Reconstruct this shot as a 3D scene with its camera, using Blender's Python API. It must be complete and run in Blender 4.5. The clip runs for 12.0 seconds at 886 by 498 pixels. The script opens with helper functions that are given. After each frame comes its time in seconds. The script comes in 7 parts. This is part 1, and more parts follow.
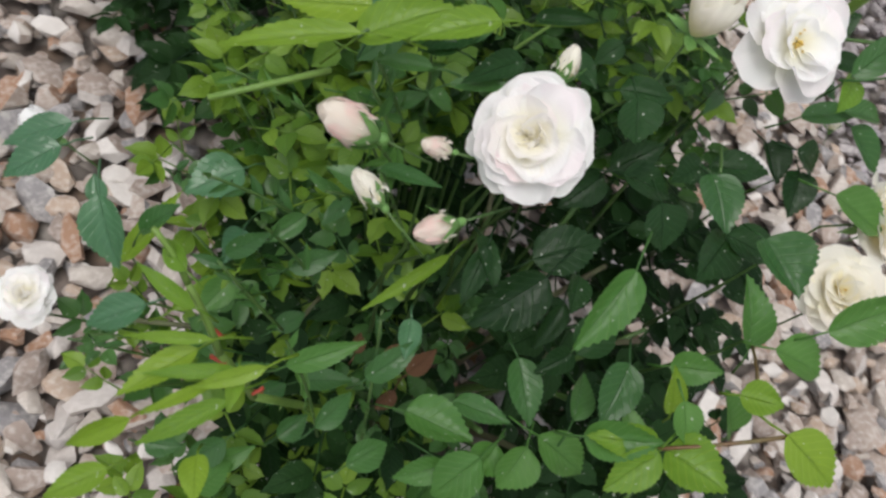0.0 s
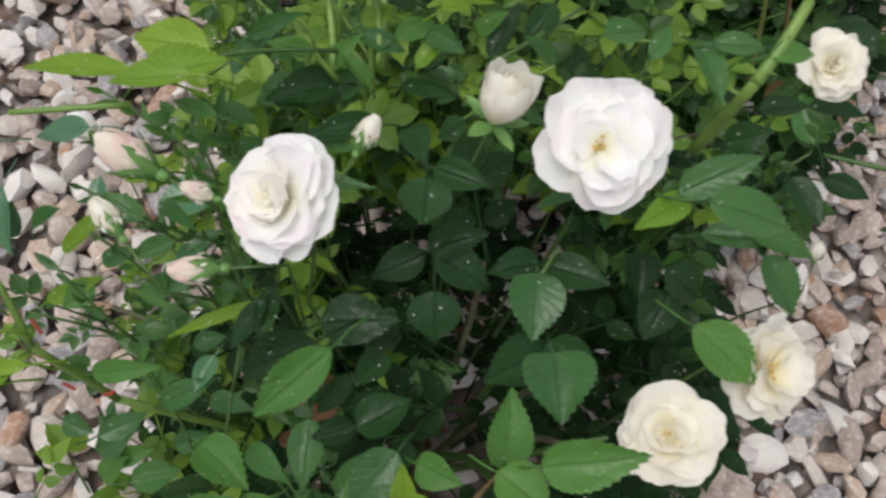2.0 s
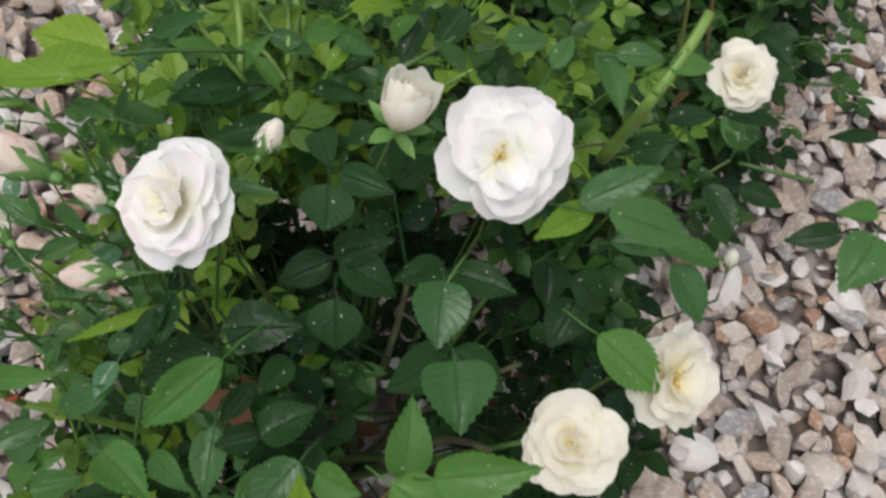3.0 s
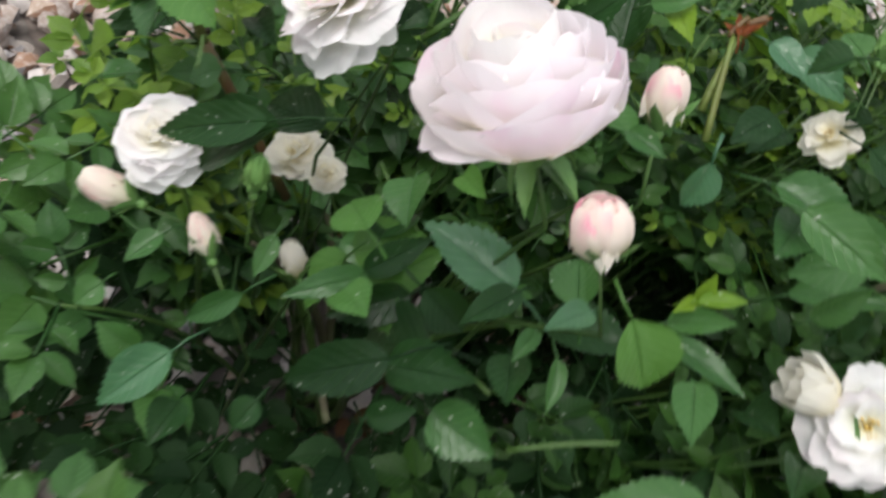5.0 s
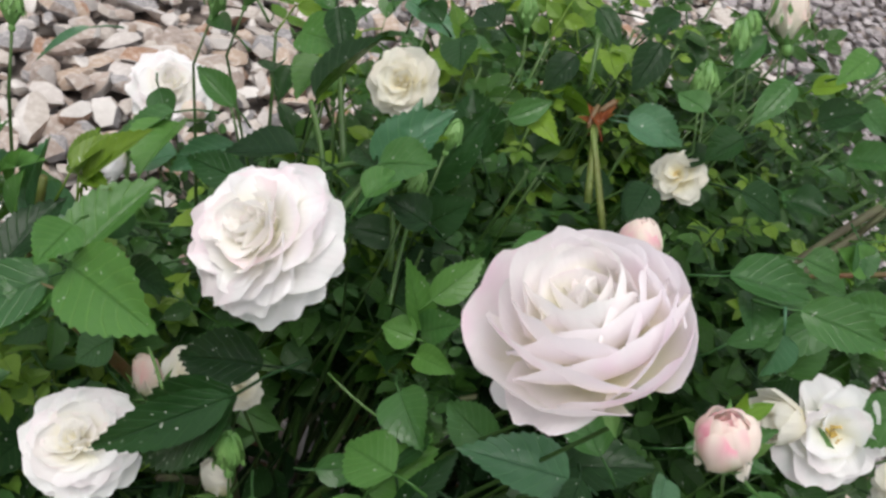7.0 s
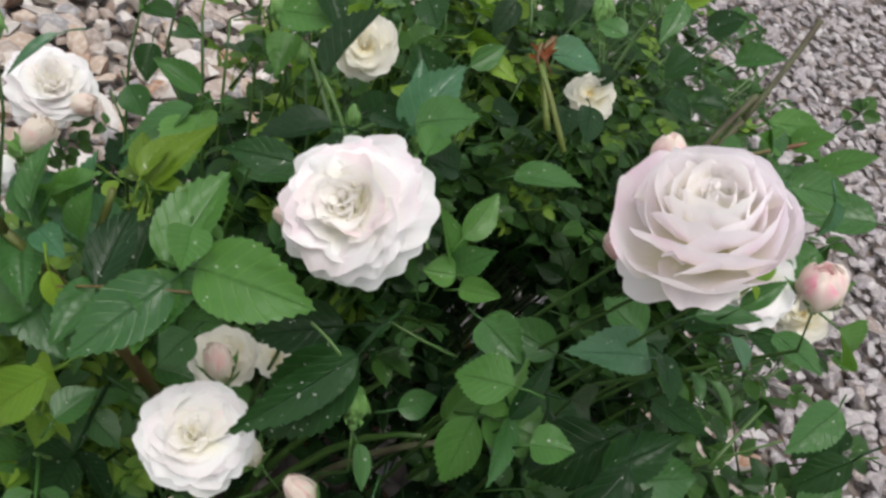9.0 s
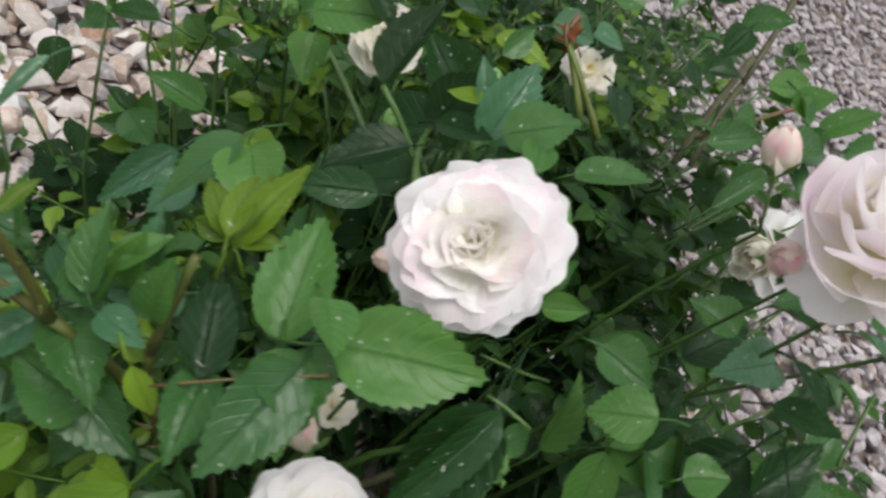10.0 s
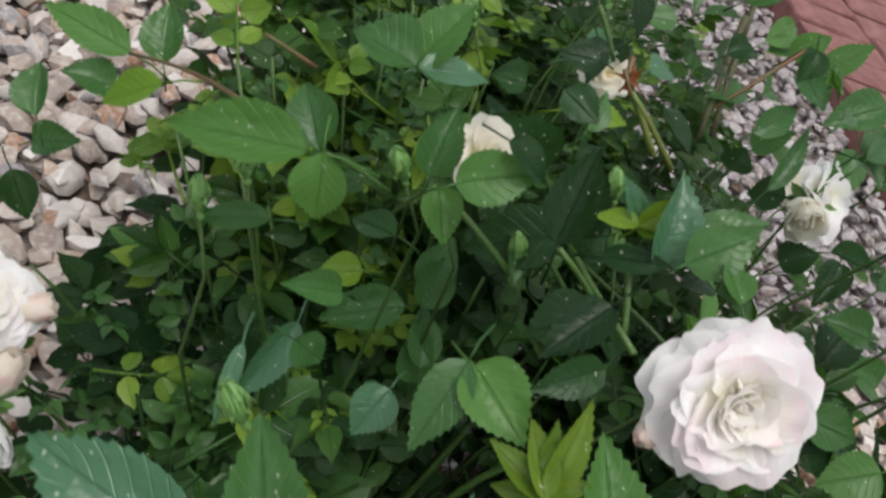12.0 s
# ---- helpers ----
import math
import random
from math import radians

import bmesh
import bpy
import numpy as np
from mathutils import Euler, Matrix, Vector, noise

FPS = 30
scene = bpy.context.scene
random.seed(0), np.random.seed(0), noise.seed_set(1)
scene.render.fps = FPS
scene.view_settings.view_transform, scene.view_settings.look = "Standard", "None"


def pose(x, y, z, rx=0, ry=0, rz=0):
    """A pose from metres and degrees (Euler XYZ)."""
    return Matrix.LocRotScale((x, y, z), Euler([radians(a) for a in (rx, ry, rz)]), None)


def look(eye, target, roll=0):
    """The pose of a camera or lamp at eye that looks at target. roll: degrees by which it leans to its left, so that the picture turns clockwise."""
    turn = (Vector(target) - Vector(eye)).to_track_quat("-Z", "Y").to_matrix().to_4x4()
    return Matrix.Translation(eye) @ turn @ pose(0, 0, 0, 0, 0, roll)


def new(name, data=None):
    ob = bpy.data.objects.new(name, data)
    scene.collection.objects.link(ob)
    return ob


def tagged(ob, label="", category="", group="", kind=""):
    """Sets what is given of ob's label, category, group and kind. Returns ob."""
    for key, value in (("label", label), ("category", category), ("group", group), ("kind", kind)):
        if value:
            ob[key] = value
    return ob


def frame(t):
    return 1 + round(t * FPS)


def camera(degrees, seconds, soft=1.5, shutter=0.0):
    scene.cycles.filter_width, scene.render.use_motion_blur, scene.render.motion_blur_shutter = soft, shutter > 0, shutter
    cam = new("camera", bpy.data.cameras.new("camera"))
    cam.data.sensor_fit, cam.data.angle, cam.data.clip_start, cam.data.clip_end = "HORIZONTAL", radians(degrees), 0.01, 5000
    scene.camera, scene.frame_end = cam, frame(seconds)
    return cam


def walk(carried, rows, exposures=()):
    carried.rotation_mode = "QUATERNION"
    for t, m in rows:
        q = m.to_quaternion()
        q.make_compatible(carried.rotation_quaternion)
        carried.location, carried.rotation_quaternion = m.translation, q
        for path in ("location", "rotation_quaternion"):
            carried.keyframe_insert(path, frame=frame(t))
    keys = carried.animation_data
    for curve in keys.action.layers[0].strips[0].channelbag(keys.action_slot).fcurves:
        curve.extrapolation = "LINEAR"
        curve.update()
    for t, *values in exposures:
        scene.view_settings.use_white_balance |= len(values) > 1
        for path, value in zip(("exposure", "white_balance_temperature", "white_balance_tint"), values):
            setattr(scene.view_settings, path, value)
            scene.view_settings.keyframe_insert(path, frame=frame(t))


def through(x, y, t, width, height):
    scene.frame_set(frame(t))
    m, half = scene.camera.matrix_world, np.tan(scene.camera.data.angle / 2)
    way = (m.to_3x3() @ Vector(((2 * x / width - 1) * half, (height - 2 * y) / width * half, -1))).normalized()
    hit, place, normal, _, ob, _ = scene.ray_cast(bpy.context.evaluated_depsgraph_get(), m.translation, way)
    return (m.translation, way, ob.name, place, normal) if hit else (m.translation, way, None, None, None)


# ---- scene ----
cam = camera(53.0, 12.0, soft=2.7, shutter=0.4)
PATH = [
    (0, (-0.1880, -0.0253, 0.8111), (0.4119, 0.8156, -0.9015), 35.89),
    (0.5, (-0.1316, -0.0501, 0.8048), (0.2370, 0.9023, -0.9148), 27.91),
    (1, (-0.0710, -0.0193, 0.8206), (0.1013, 0.8741, -0.9605), 21.56),
    (1.5, (-0.0364, 0.0035, 0.8306), (0.0061, 0.8776, -0.9677), 16.93),
    (2, (-0.0000, 0.0000, 0.8494), (-0.0000, 0.8906, -0.9414), 15.81),
    (2.5, (0.0249, -0.0050, 0.8594), (0.0881, 0.9169, -0.9144), 18.98),
    (3, (0.0184, 0.0113, 0.8513), (0.1157, 0.9123, -0.9317), 21.88),
    (3.5, (-0.0451, 0.0475, 0.8358), (0.1098, 0.9222, -0.9562), 25.99),
    (3.7, (-0.0733, 0.0545, 0.8310), (0.1674, 0.9538, -0.9391), 29.40),
    (5.3, (-0.0049, 0.3841, 0.6605), (-0.0690, 1.5999, -0.9263), 33.51),
    (5.5, (-0.0177, 0.3850, 0.6593), (-0.0340, 1.6211, -0.9130), 33.78),
    (6, (-0.0785, 0.3801, 0.6662), (0.1152, 1.7085, -0.8163), 35.20),
    (6.5, (-0.0923, 0.3851, 0.6681), (0.2642, 1.7544, -0.7453), 31.42),
    (7, (-0.1108, 0.3884, 0.6759), (0.3871, 1.7357, -0.7156), 29.00),
    (7.5, (-0.1442, 0.3786, 0.6563), (0.5074, 1.7265, -0.6698), 29.86),
    (7.7, (-0.1460, 0.3640, 0.6505), (0.5267, 1.6899, -0.6874), 29.44),
    (9.3, (-0.2465, 0.3968, 0.6622), (0.8329, 1.5059, -0.6047), 31.95),
    (9.5, (-0.2561, 0.4219, 0.6630), (0.8596, 1.4903, -0.6073), 31.84),
    (10, (-0.2817, 0.4633, 0.6132), (1.0409, 1.3830, -0.5720), 34.77),
    (10.5, (-0.3363, 0.5051, 0.6195), (1.0137, 1.2652, -0.6453), 34.70),
    (11, (-0.3620, 0.5468, 0.6071), (1.0740, 1.1798, -0.6326), 33.67),
    (11.5, (-0.3478, 0.5849, 0.6144), (1.1304, 1.1170, -0.6234), 30.83),
    (12, (-0.3355, 0.6240, 0.6362), (1.1463, 1.0494, -0.6379), 29.91),
]
# the film's own brightness drifts a little on the way
EXPOSURES = [(0, 0.16), (2, 0.18), (3.7, 0.14), (5.3, 0.56), (6.5, 0.42), (7.7, 0.35), (9.3, 0.34), (10.5, 0.30), (12, 0.22)]
walk(cam, [(t, look(eye, target, roll)) for t, eye, target, roll in PATH], EXPOSURES)

# ---- light: an overcast garden ----
world = bpy.data.worlds.new("sky")
scene.world = world
world.use_nodes = True
wn = world.node_tree
sky = wn.nodes.new("ShaderNodeTexSky")
sky.sky_type, sky.sun_disc = "NISHITA", False
sky.sun_elevation, sky.sun_rotation = radians(74), radians(228)
sky.dust_density = 3.0
wn.nodes["Background"].inputs["Strength"].default_value = 0.15
grey = wn.nodes.new("ShaderNodeHueSaturation")
grey.inputs["Saturation"].default_value = 0.18
wn.links.new(sky.outputs[0], grey.inputs["Color"])
wn.links.new(grey.outputs[0], wn.nodes["Background"].inputs["Color"])
sun = new("sun", bpy.data.lights.new("sun", "SUN"))
sun.data.energy, sun.data.angle, sun.data.color = 1.5, radians(40), (1.0, 0.96, 0.9)
sun.matrix_world = look((1.35 * math.sin(radians(228)), 1.35 * math.cos(radians(228)), 4.7), (0, 0, 0))


# ---- materials ----
class Nodes:
    """A short hand for node materials."""

    def __init__(self, name):
        self.mat = bpy.data.materials.new(name)
        self.mat.use_nodes = True
        self.tree = self.mat.node_tree
        self.tree.nodes.clear()
        self.out = self.tree.nodes.new("ShaderNodeOutputMaterial")

    def node(self, kind, **values):
        n = self.tree.nodes.new("ShaderNode" + kind)
        for key, value in values.items():
            if key == "operation":
                n.operation = value
            elif key == "blend_type":
                n.blend_type = value
            else:
                self.put(n.inputs[key], value)
        return n

    def put(self, socket, value):
        if isinstance(value, bpy.types.NodeSocket):
            self.tree.links.new(value, socket)
        else:
            socket.default_value = value

    def math(self, op, a, b=0.0, clamp=False):
        n = self.node("Math", operation=op)
        n.use_clamp = clamp
        self.put(n.inputs[0], a)
        self.put(n.inputs[1], b)
        return n.outputs[0]

    def mix(self, fac, a, b, mode="MIX"):
        n = self.node("MixRGB", blend_type=mode)
        self.put(n.inputs[0], fac)
        self.put(n.inputs[1], a)
        self.put(n.inputs[2], b)
        return n.outputs[0]

    def ramp(self, fac, stops, mode="LINEAR"):
        n = self.node("ValToRGB")
        n.color_ramp.interpolation = mode
        e = n.color_ramp.elements
        while len(e) < len(stops):
            e.new(0.5)
        for item, (at, colour) in zip(e, stops):
            item.position, item.color = at, (*colour, 1)
        self.put(n.inputs[0], fac)
        return n.outputs[0]

    def noise(self, scale, detail=3, vector=None, rough=0.55):
        n = self.node("TexNoise", Scale=scale, Detail=detail, Roughness=rough)
        if vector is not None:
            self.put(n.inputs["Vector"], vector)
        return n.outputs["Fac"]

    def bump(self, height, strength, distance):
        n = self.node("Bump", Height=height, Strength=strength, Distance=distance)
        return n.outputs[0]

    def finish(self, shader):
        self.tree.links.new(shader, self.out.inputs[0])
        return self.mat


def random_of(n, joined):
    """A random number for each piece: by object for parts, by island for a joined mesh."""
    if joined:
        return n.node("NewGeometry").outputs["Random Per Island"]
    return n.node("ObjectInfo").outputs["Random"]


PALE_CHIPS = [(0.0, (0.40, 0.33, 0.29)), (0.18, (0.50, 0.45, 0.41)), (0.36, (0.31, 0.25, 0.22)), (0.50, (0.26, 0.25, 0.26)),
              (0.64, (0.55, 0.51, 0.49)), (0.76, (0.34, 0.20, 0.13)), (0.82, (0.44, 0.34, 0.27)), (0.90, (0.66, 0.63, 0.61))]
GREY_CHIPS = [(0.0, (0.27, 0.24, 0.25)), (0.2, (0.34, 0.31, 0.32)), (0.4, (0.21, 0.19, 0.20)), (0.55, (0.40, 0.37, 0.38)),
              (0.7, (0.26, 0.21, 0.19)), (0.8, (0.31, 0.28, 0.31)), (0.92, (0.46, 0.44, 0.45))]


def stone_material(name, joined, chips):
    n = Nodes(name)
    pick = random_of(n, joined)
    place = n.node("TexCoord").outputs["Object"]
    base = n.ramp(pick, chips, "CONSTANT")
    grain = n.noise(160, 4, place)
    blotch = n.noise(34, 3, place)
    col = n.mix(n.math("MULTIPLY", blotch, 0.45), base, (0.36, 0.29, 0.26, 1), "MULTIPLY")
    col = n.mix(n.ramp(grain, [(0.45, (0, 0, 0)), (0.75, (0.5, 0.5, 0.5))]), col, (0.70, 0.66, 0.63, 1))
    b = n.node("BsdfPrincipled", Roughness=0.78, Normal=n.bump(grain, 0.35, 0.004))
    n.put(b.inputs["Base Color"], col)
    return n.finish(b.outputs[0])


def leaf_material(name, joined, dark, light, gloss=0.36, through=0.22, shine=0.42):
    """Rose leaf: u runs across the blade, v along it; side veins leave the midrib at a slant."""
    n = Nodes(name)
    pick = random_of(n, joined)
    uv = n.node("SeparateXYZ", Vector=n.node("UVMap").outputs[0])
    place = n.node("TexCoord").outputs["Object"]
    across = n.math("ABSOLUTE", n.math("SUBTRACT", uv.outputs[0], 0.5))
    slant = n.math("SUBTRACT", uv.outputs[1], n.math("MULTIPLY", across, 0.55))
    wave = n.math("SINE", n.math("MULTIPLY", slant, 48.0))
    vein = n.ramp(wave, [(0.80, (0, 0, 0)), (1.0, (1, 1, 1))])
    rib = n.ramp(across, [(0.0, (1, 1, 1)), (0.045, (0, 0, 0))])
    blotch = n.noise(70, 3, place)
    col = n.mix(pick, (*dark, 1), (*light, 1))
    col = n.mix(n.math("MULTIPLY", blotch, 0.5), col, (dark[0] * 0.7, dark[1] * 0.75, dark[2] * 0.9, 1))
    pale = (light[0] * 1.5 + 0.02, light[1] * 1.35 + 0.02, light[2] * 1.3 + 0.01, 1)
    col = n.mix(n.math("MULTIPLY", vein, 0.20), col, pale)
    # darker midrib: crease shade of the folded blade put into the colour
    col = n.mix(n.math("MULTIPLY", rib, 0.45), col, (dark[0] * 0.6, dark[1] * 0.6, dark[2] * 0.6, 1))
    speck = n.ramp(n.noise(420, 1, place), [(0.735, (0, 0, 0)), (0.755, (1, 1, 1))])
    col = n.mix(n.math("MULTIPLY", speck, 0.6), col, (0.55, 0.58, 0.5, 1))
    height = n.math("ADD", n.math("MULTIPLY", n.math("MAXIMUM", rib, n.math("MULTIPLY", vein, 0.4)), -0.8), n.math("MULTIPLY", n.noise(110, 2, place), 2.2))
    b = n.node("BsdfPrincipled", Roughness=gloss, Normal=n.bump(height, 0.5, 0.0012))
    b.inputs["Specular IOR Level"].default_value = shine
    n.put(b.inputs["Base Color"], col)
    t = n.node("BsdfTranslucent")
    n.put(t.inputs[0], n.mix(0.5, col, (0.20, 0.42, 0.03, 1)))
    m = n.node("MixShader")
    n.put(m.inputs[0], through)
    n.put(m.inputs[1], b.outputs[0])
    n.put(m.inputs[2], t.outputs[0])
    return n.finish(m.outputs[0])


def petal_material(name, body, base, edge, edge_amount, sheer=0.5):
    """Rose petal: v runs from the claw to the rim; a warm claw that also paints bounced light in the depths, a pale
    body and a faint blush near the rim.
    """
    n = Nodes(name)
    uv = n.node("SeparateXYZ", Vector=n.node("UVMap").outputs[0])
    place = n.node("TexCoord").outputs["Object"]
    pick = n.node("ObjectInfo").outputs["Random"]
    # yellow claw, carried up the petal as painted light bounced between petals
    claw = n.ramp(uv.outputs[1], [(0.08, (1, 1, 1)), (0.42, (0.4, 0.4, 0.4)), (0.75, (0, 0, 0))])
    blush = n.math("MULTIPLY", n.ramp(n.noise(55, 2, place), [(0.46, (0, 0, 0)), (0.62, (1, 1, 1))]), n.ramp(uv.outputs[1], [(0.40, (0, 0, 0)), (1.0, (1, 1, 1))]))
    blush = n.math("MULTIPLY", blush, n.math("MULTIPLY", pick, edge_amount * 2.6))
    col = n.mix(n.math("MULTIPLY", claw, 0.8), (*body, 1), (*base, 1))
    col = n.mix(blush, col, (*edge, 1))
    streak = n.math("MULTIPLY", n.math("SINE", n.math("MULTIPLY", uv.outputs[0], 90.0)), 0.5)
    rough = n.math("ADD", streak, n.noise(240, 2, place))
    normal = n.bump(rough, 0.07, 0.0006)
    b = n.node("BsdfPrincipled", Roughness=0.62, Normal=normal)
    b.inputs["Specular IOR Level"].default_value = 0.25
    n.put(b.inputs["Base Color"], col)
    t = n.node("BsdfTranslucent", Normal=normal)
    n.put(t.inputs[0], col)
    m = n.node("MixShader")
    n.put(m.inputs[0], sheer)
    n.put(m.inputs[1], b.outputs[0])
    n.put(m.inputs[2], t.outputs[0])
    return n.finish(m.outputs[0])


def plain_material(name, a, b_, scale=60.0, rough=0.5, bump=0.3):
    n = Nodes(name)
    place = n.node("TexCoord").outputs["Object"]
    tone = n.noise(scale, 4, place)
    fine = n.noise(scale * 9, 2, place)
    col = n.mix(n.ramp(tone, [(0.3, (0, 0, 0)), (0.7, (1, 1, 1))]), (*a, 1), (*b_, 1))
    b = n.node("BsdfPrincipled", Roughness=rough, Normal=n.bump(fine, bump, 0.002))
    n.put(b.inputs["Base Color"], col)
    return n.finish(b.outputs[0])


M_STONE = stone_material("gravel_stone", False, PALE_CHIPS)
M_STONES = stone_material("gravel_stones", True, PALE_CHIPS)
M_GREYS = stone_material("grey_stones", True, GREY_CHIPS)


def grit_material():
    """Small chips pressed into the earth between the stones."""
    n = Nodes("grit")
    place = n.node("TexCoord").outputs["Object"]
    chips = n.node("TexVoronoi", Scale=42.0, Vector=place)
    pick = n.node("SeparateXYZ", Vector=chips.outputs["Color"])
    base = n.ramp(pick.outputs[0], [(0.0, (0.22, 0.18, 0.16)), (0.3, (0.14, 0.12, 0.11)), (0.55, (0.28, 0.25, 0.23)), (0.8, (0.17, 0.12, 0.09))], "CONSTANT")
    gap = n.ramp(chips.outputs["Distance"], [(0.35, (0, 0, 0)), (0.75, (1, 1, 1))])
    col = n.mix(n.math("MULTIPLY", gap, 0.9), base, (0.05, 0.04, 0.035, 1))
    b = n.node("BsdfPrincipled", Roughness=0.85, Normal=n.bump(n.math("MULTIPLY", chips.outputs["Distance"], -1.0), 0.9, 0.012))
    n.put(b.inputs["Base Color"], col)
    return n.finish(b.outputs[0])


M_SOIL = grit_material()
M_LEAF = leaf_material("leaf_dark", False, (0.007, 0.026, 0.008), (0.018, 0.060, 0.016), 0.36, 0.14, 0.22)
# inner leaves: shade inside the bush put into a near-black green
M_SHADED = leaf_material("leaves_shaded", True, (0.005, 0.019, 0.006), (0.018, 0.052, 0.013), 0.55, 0.06, 0.10)
M_SHOOTS = leaf_material("leaves_mid", True, (0.008, 0.034, 0.008), (0.046, 0.120, 0.018), 0.42, 0.16, 0.25)
M_MIDS = leaf_material("leaves_bright", True, (0.030, 0.096, 0.024), (0.070, 0.172, 0.040), 0.34, 0.25, 0.4)
M_YOUNG = leaf_material("leaf_young", False, (0.13, 0.26, 0.024), (0.24, 0.37, 0.028), 0.42, 0.35)
M_OLEAF = leaf_material("leaf_olive", False, (0.085, 0.155, 0.014), (0.150, 0.245, 0.020), 0.42, 0.30)
M_BRONZE = leaf_material("leaf_bronze", False, (0.060, 0.048, 0.012), (0.110, 0.075, 0.018), 0.45, 0.25)
M_YOUNGS = leaf_material("leaves_young", True, (0.080, 0.180, 0.022), (0.220, 0.350, 0.034), 0.42, 0.34)
M_FRESH = leaf_material("leaf_mid", False, (0.034, 0.106, 0.030), (0.064, 0.165, 0.042), 0.32, 0.25, 0.4)
M_BRIGHT = leaf_material("leaf_bright", False, (0.060, 0.168, 0.034), (0.098, 0.230, 0.046), 0.40, 0.30)
# glossy leaflets: bluish sheen of the sky painted into the green
M_SHEEN = leaf_material("leaf_sky_sheen", False, (0.050, 0.145, 0.070), (0.080, 0.195, 0.090), 0.28, 0.2, 0.55)
M_YSTEM = plain_material("olive_shoot", (0.11, 0.115, 0.025), (0.11, 0.17, 0.035), 60, 0.5)
M_OSTEM = plain_material("olive_cane", (0.085, 0.070, 0.016), (0.085, 0.120, 0.024), 60, 0.5)
M_STEM = plain_material("green_stem", (0.03, 0.08, 0.015), (0.065, 0.13, 0.025), 40, 0.45)
M_SHOOT = plain_material("bright_stem", (0.09, 0.18, 0.03), (0.16, 0.26, 0.05), 40, 0.45)
M_WOOD = plain_material("old_cane", (0.06, 0.045, 0.03), (0.10, 0.12, 0.05), 50, 0.7)
M_RED = plain_material("red_shoot", (0.13, 0.05, 0.025), (0.10, 0.10, 0.03), 60, 0.5)
M_THORN = plain_material("red_thorn", (0.36, 0.035, 0.02), (0.30, 0.07, 0.03), 90, 0.45)
M_SEPAL = plain_material("sepal", (0.08, 0.20, 0.05), (0.16, 0.30, 0.08), 80, 0.5)
M_WHITE = petal_material("white_petal", (0.95, 0.95, 0.955), (0.95, 0.93, 0.74), (0.88, 0.62, 0.72), 0.10)
M_FLECK = petal_material("flecked_white_petal", (0.95, 0.945, 0.95), (0.95, 0.93, 0.76), (0.88, 0.46, 0.62), 0.10)
M_HEART = petal_material("heart_petal", (0.955, 0.94, 0.92), (0.96, 0.92, 0.70), (0.90, 0.60, 0.68), 0.20)
M_BLUSH = petal_material("blush_heart_petal", (0.975, 0.955, 0.945), (0.97, 0.95, 0.64), (0.94, 0.66, 0.80), 0.16, 0.4)
M_CREAM = petal_material("cream_petal", (0.91, 0.89, 0.82), (0.90, 0.82, 0.50), (0.86, 0.72, 0.66), 0.1)
M_PINK = petal_material("blush_petal", (0.98, 0.94, 0.965), (0.97, 0.955, 0.68), (0.97, 0.72, 0.87), 0.28, 0.5)
M_BUD = petal_material("bud_petal", (0.89, 0.83, 0.76), (0.82, 0.82, 0.62), (0.86, 0.44, 0.46), 0.5)
M_PBUD = petal_material("flushed_bud_petal", (0.94, 0.88, 0.81), (0.86, 0.87, 0.62), (0.90, 0.10, 0.40), 0.42)
M_DEAD = leaf_material("leaf_dead", False, (0.085, 0.040, 0.022), (0.16, 0.075, 0.04), 0.7, 0.15, 0.2)
M_LITTER = leaf_material("leaf_litter", True, (0.060, 0.028, 0.016), (0.14, 0.070, 0.038), 0.8, 0.1, 0.1)
M_OLIVE = petal_material("olive_bud", (0.12, 0.13, 0.03), (0.08, 0.14, 0.03), (0.20, 0.09, 0.03), 0.5)
M_REDTIP = leaf_material("leaf_red", False, (0.16, 0.035, 0.015), (0.26, 0.08, 0.025), 0.5, 0.3, 0.2)
M_STAMEN = plain_material("stamen", (0.55, 0.36, 0.06), (0.70, 0.52, 0.14), 90, 0.6)
M_BRICK = plain_material("red_brick", (0.15, 0.058, 0.052), (0.25, 0.115, 0.108), 25, 0.85, 0.7)


# ---- building helpers ----
def mesh_of(name, bm, material, smooth=True):
    me = bpy.data.meshes.new(name)
    bm.to_mesh(me)
    bm.free()
    me.materials.append(material)
    me.polygons.foreach_set("use_smooth", [smooth] * len(me.polygons))
    return me


def part(name, bm, material, parent, label=""):
    ob = new(name, mesh_of(name, bm, material))
    ob.parent = parent
    return tagged(ob, label)


def aim(direction, up=(0, 0, 1)):
    """A turn whose z axis points along direction."""
    z = Vector(direction).normalized()
    x = Vector(up).cross(z)
    if x.length < 1e-4:
        x = Vector((1, 0, 0))
    x.normalize()
    y = z.cross(x)
    return Matrix((x, y, z)).transposed().to_4x4()


def tube(bm, points, radii, sides=6):
    """A bent round rod through the points, with the radius at each."""
    rings = []
    for i, p in enumerate(points):
        d = points[min(i + 1, len(points) - 1)] - points[max(i - 1, 0)]
        m = aim(d)
        rings.append([bm.verts.new(p + m @ Vector((radii[i] * math.cos(a), radii[i] * math.sin(a), 0))) for a in (2 * math.pi * k / sides for k in range(sides))])
    for a, b in zip(rings, rings[1:]):
        for k in range(sides):
            bm.faces.new((a[k], a[(k + 1) % sides], b[(k + 1) % sides], b[k]))
    bm.faces.new(rings[-1])
    bm.faces.new(rings[0][::-1])


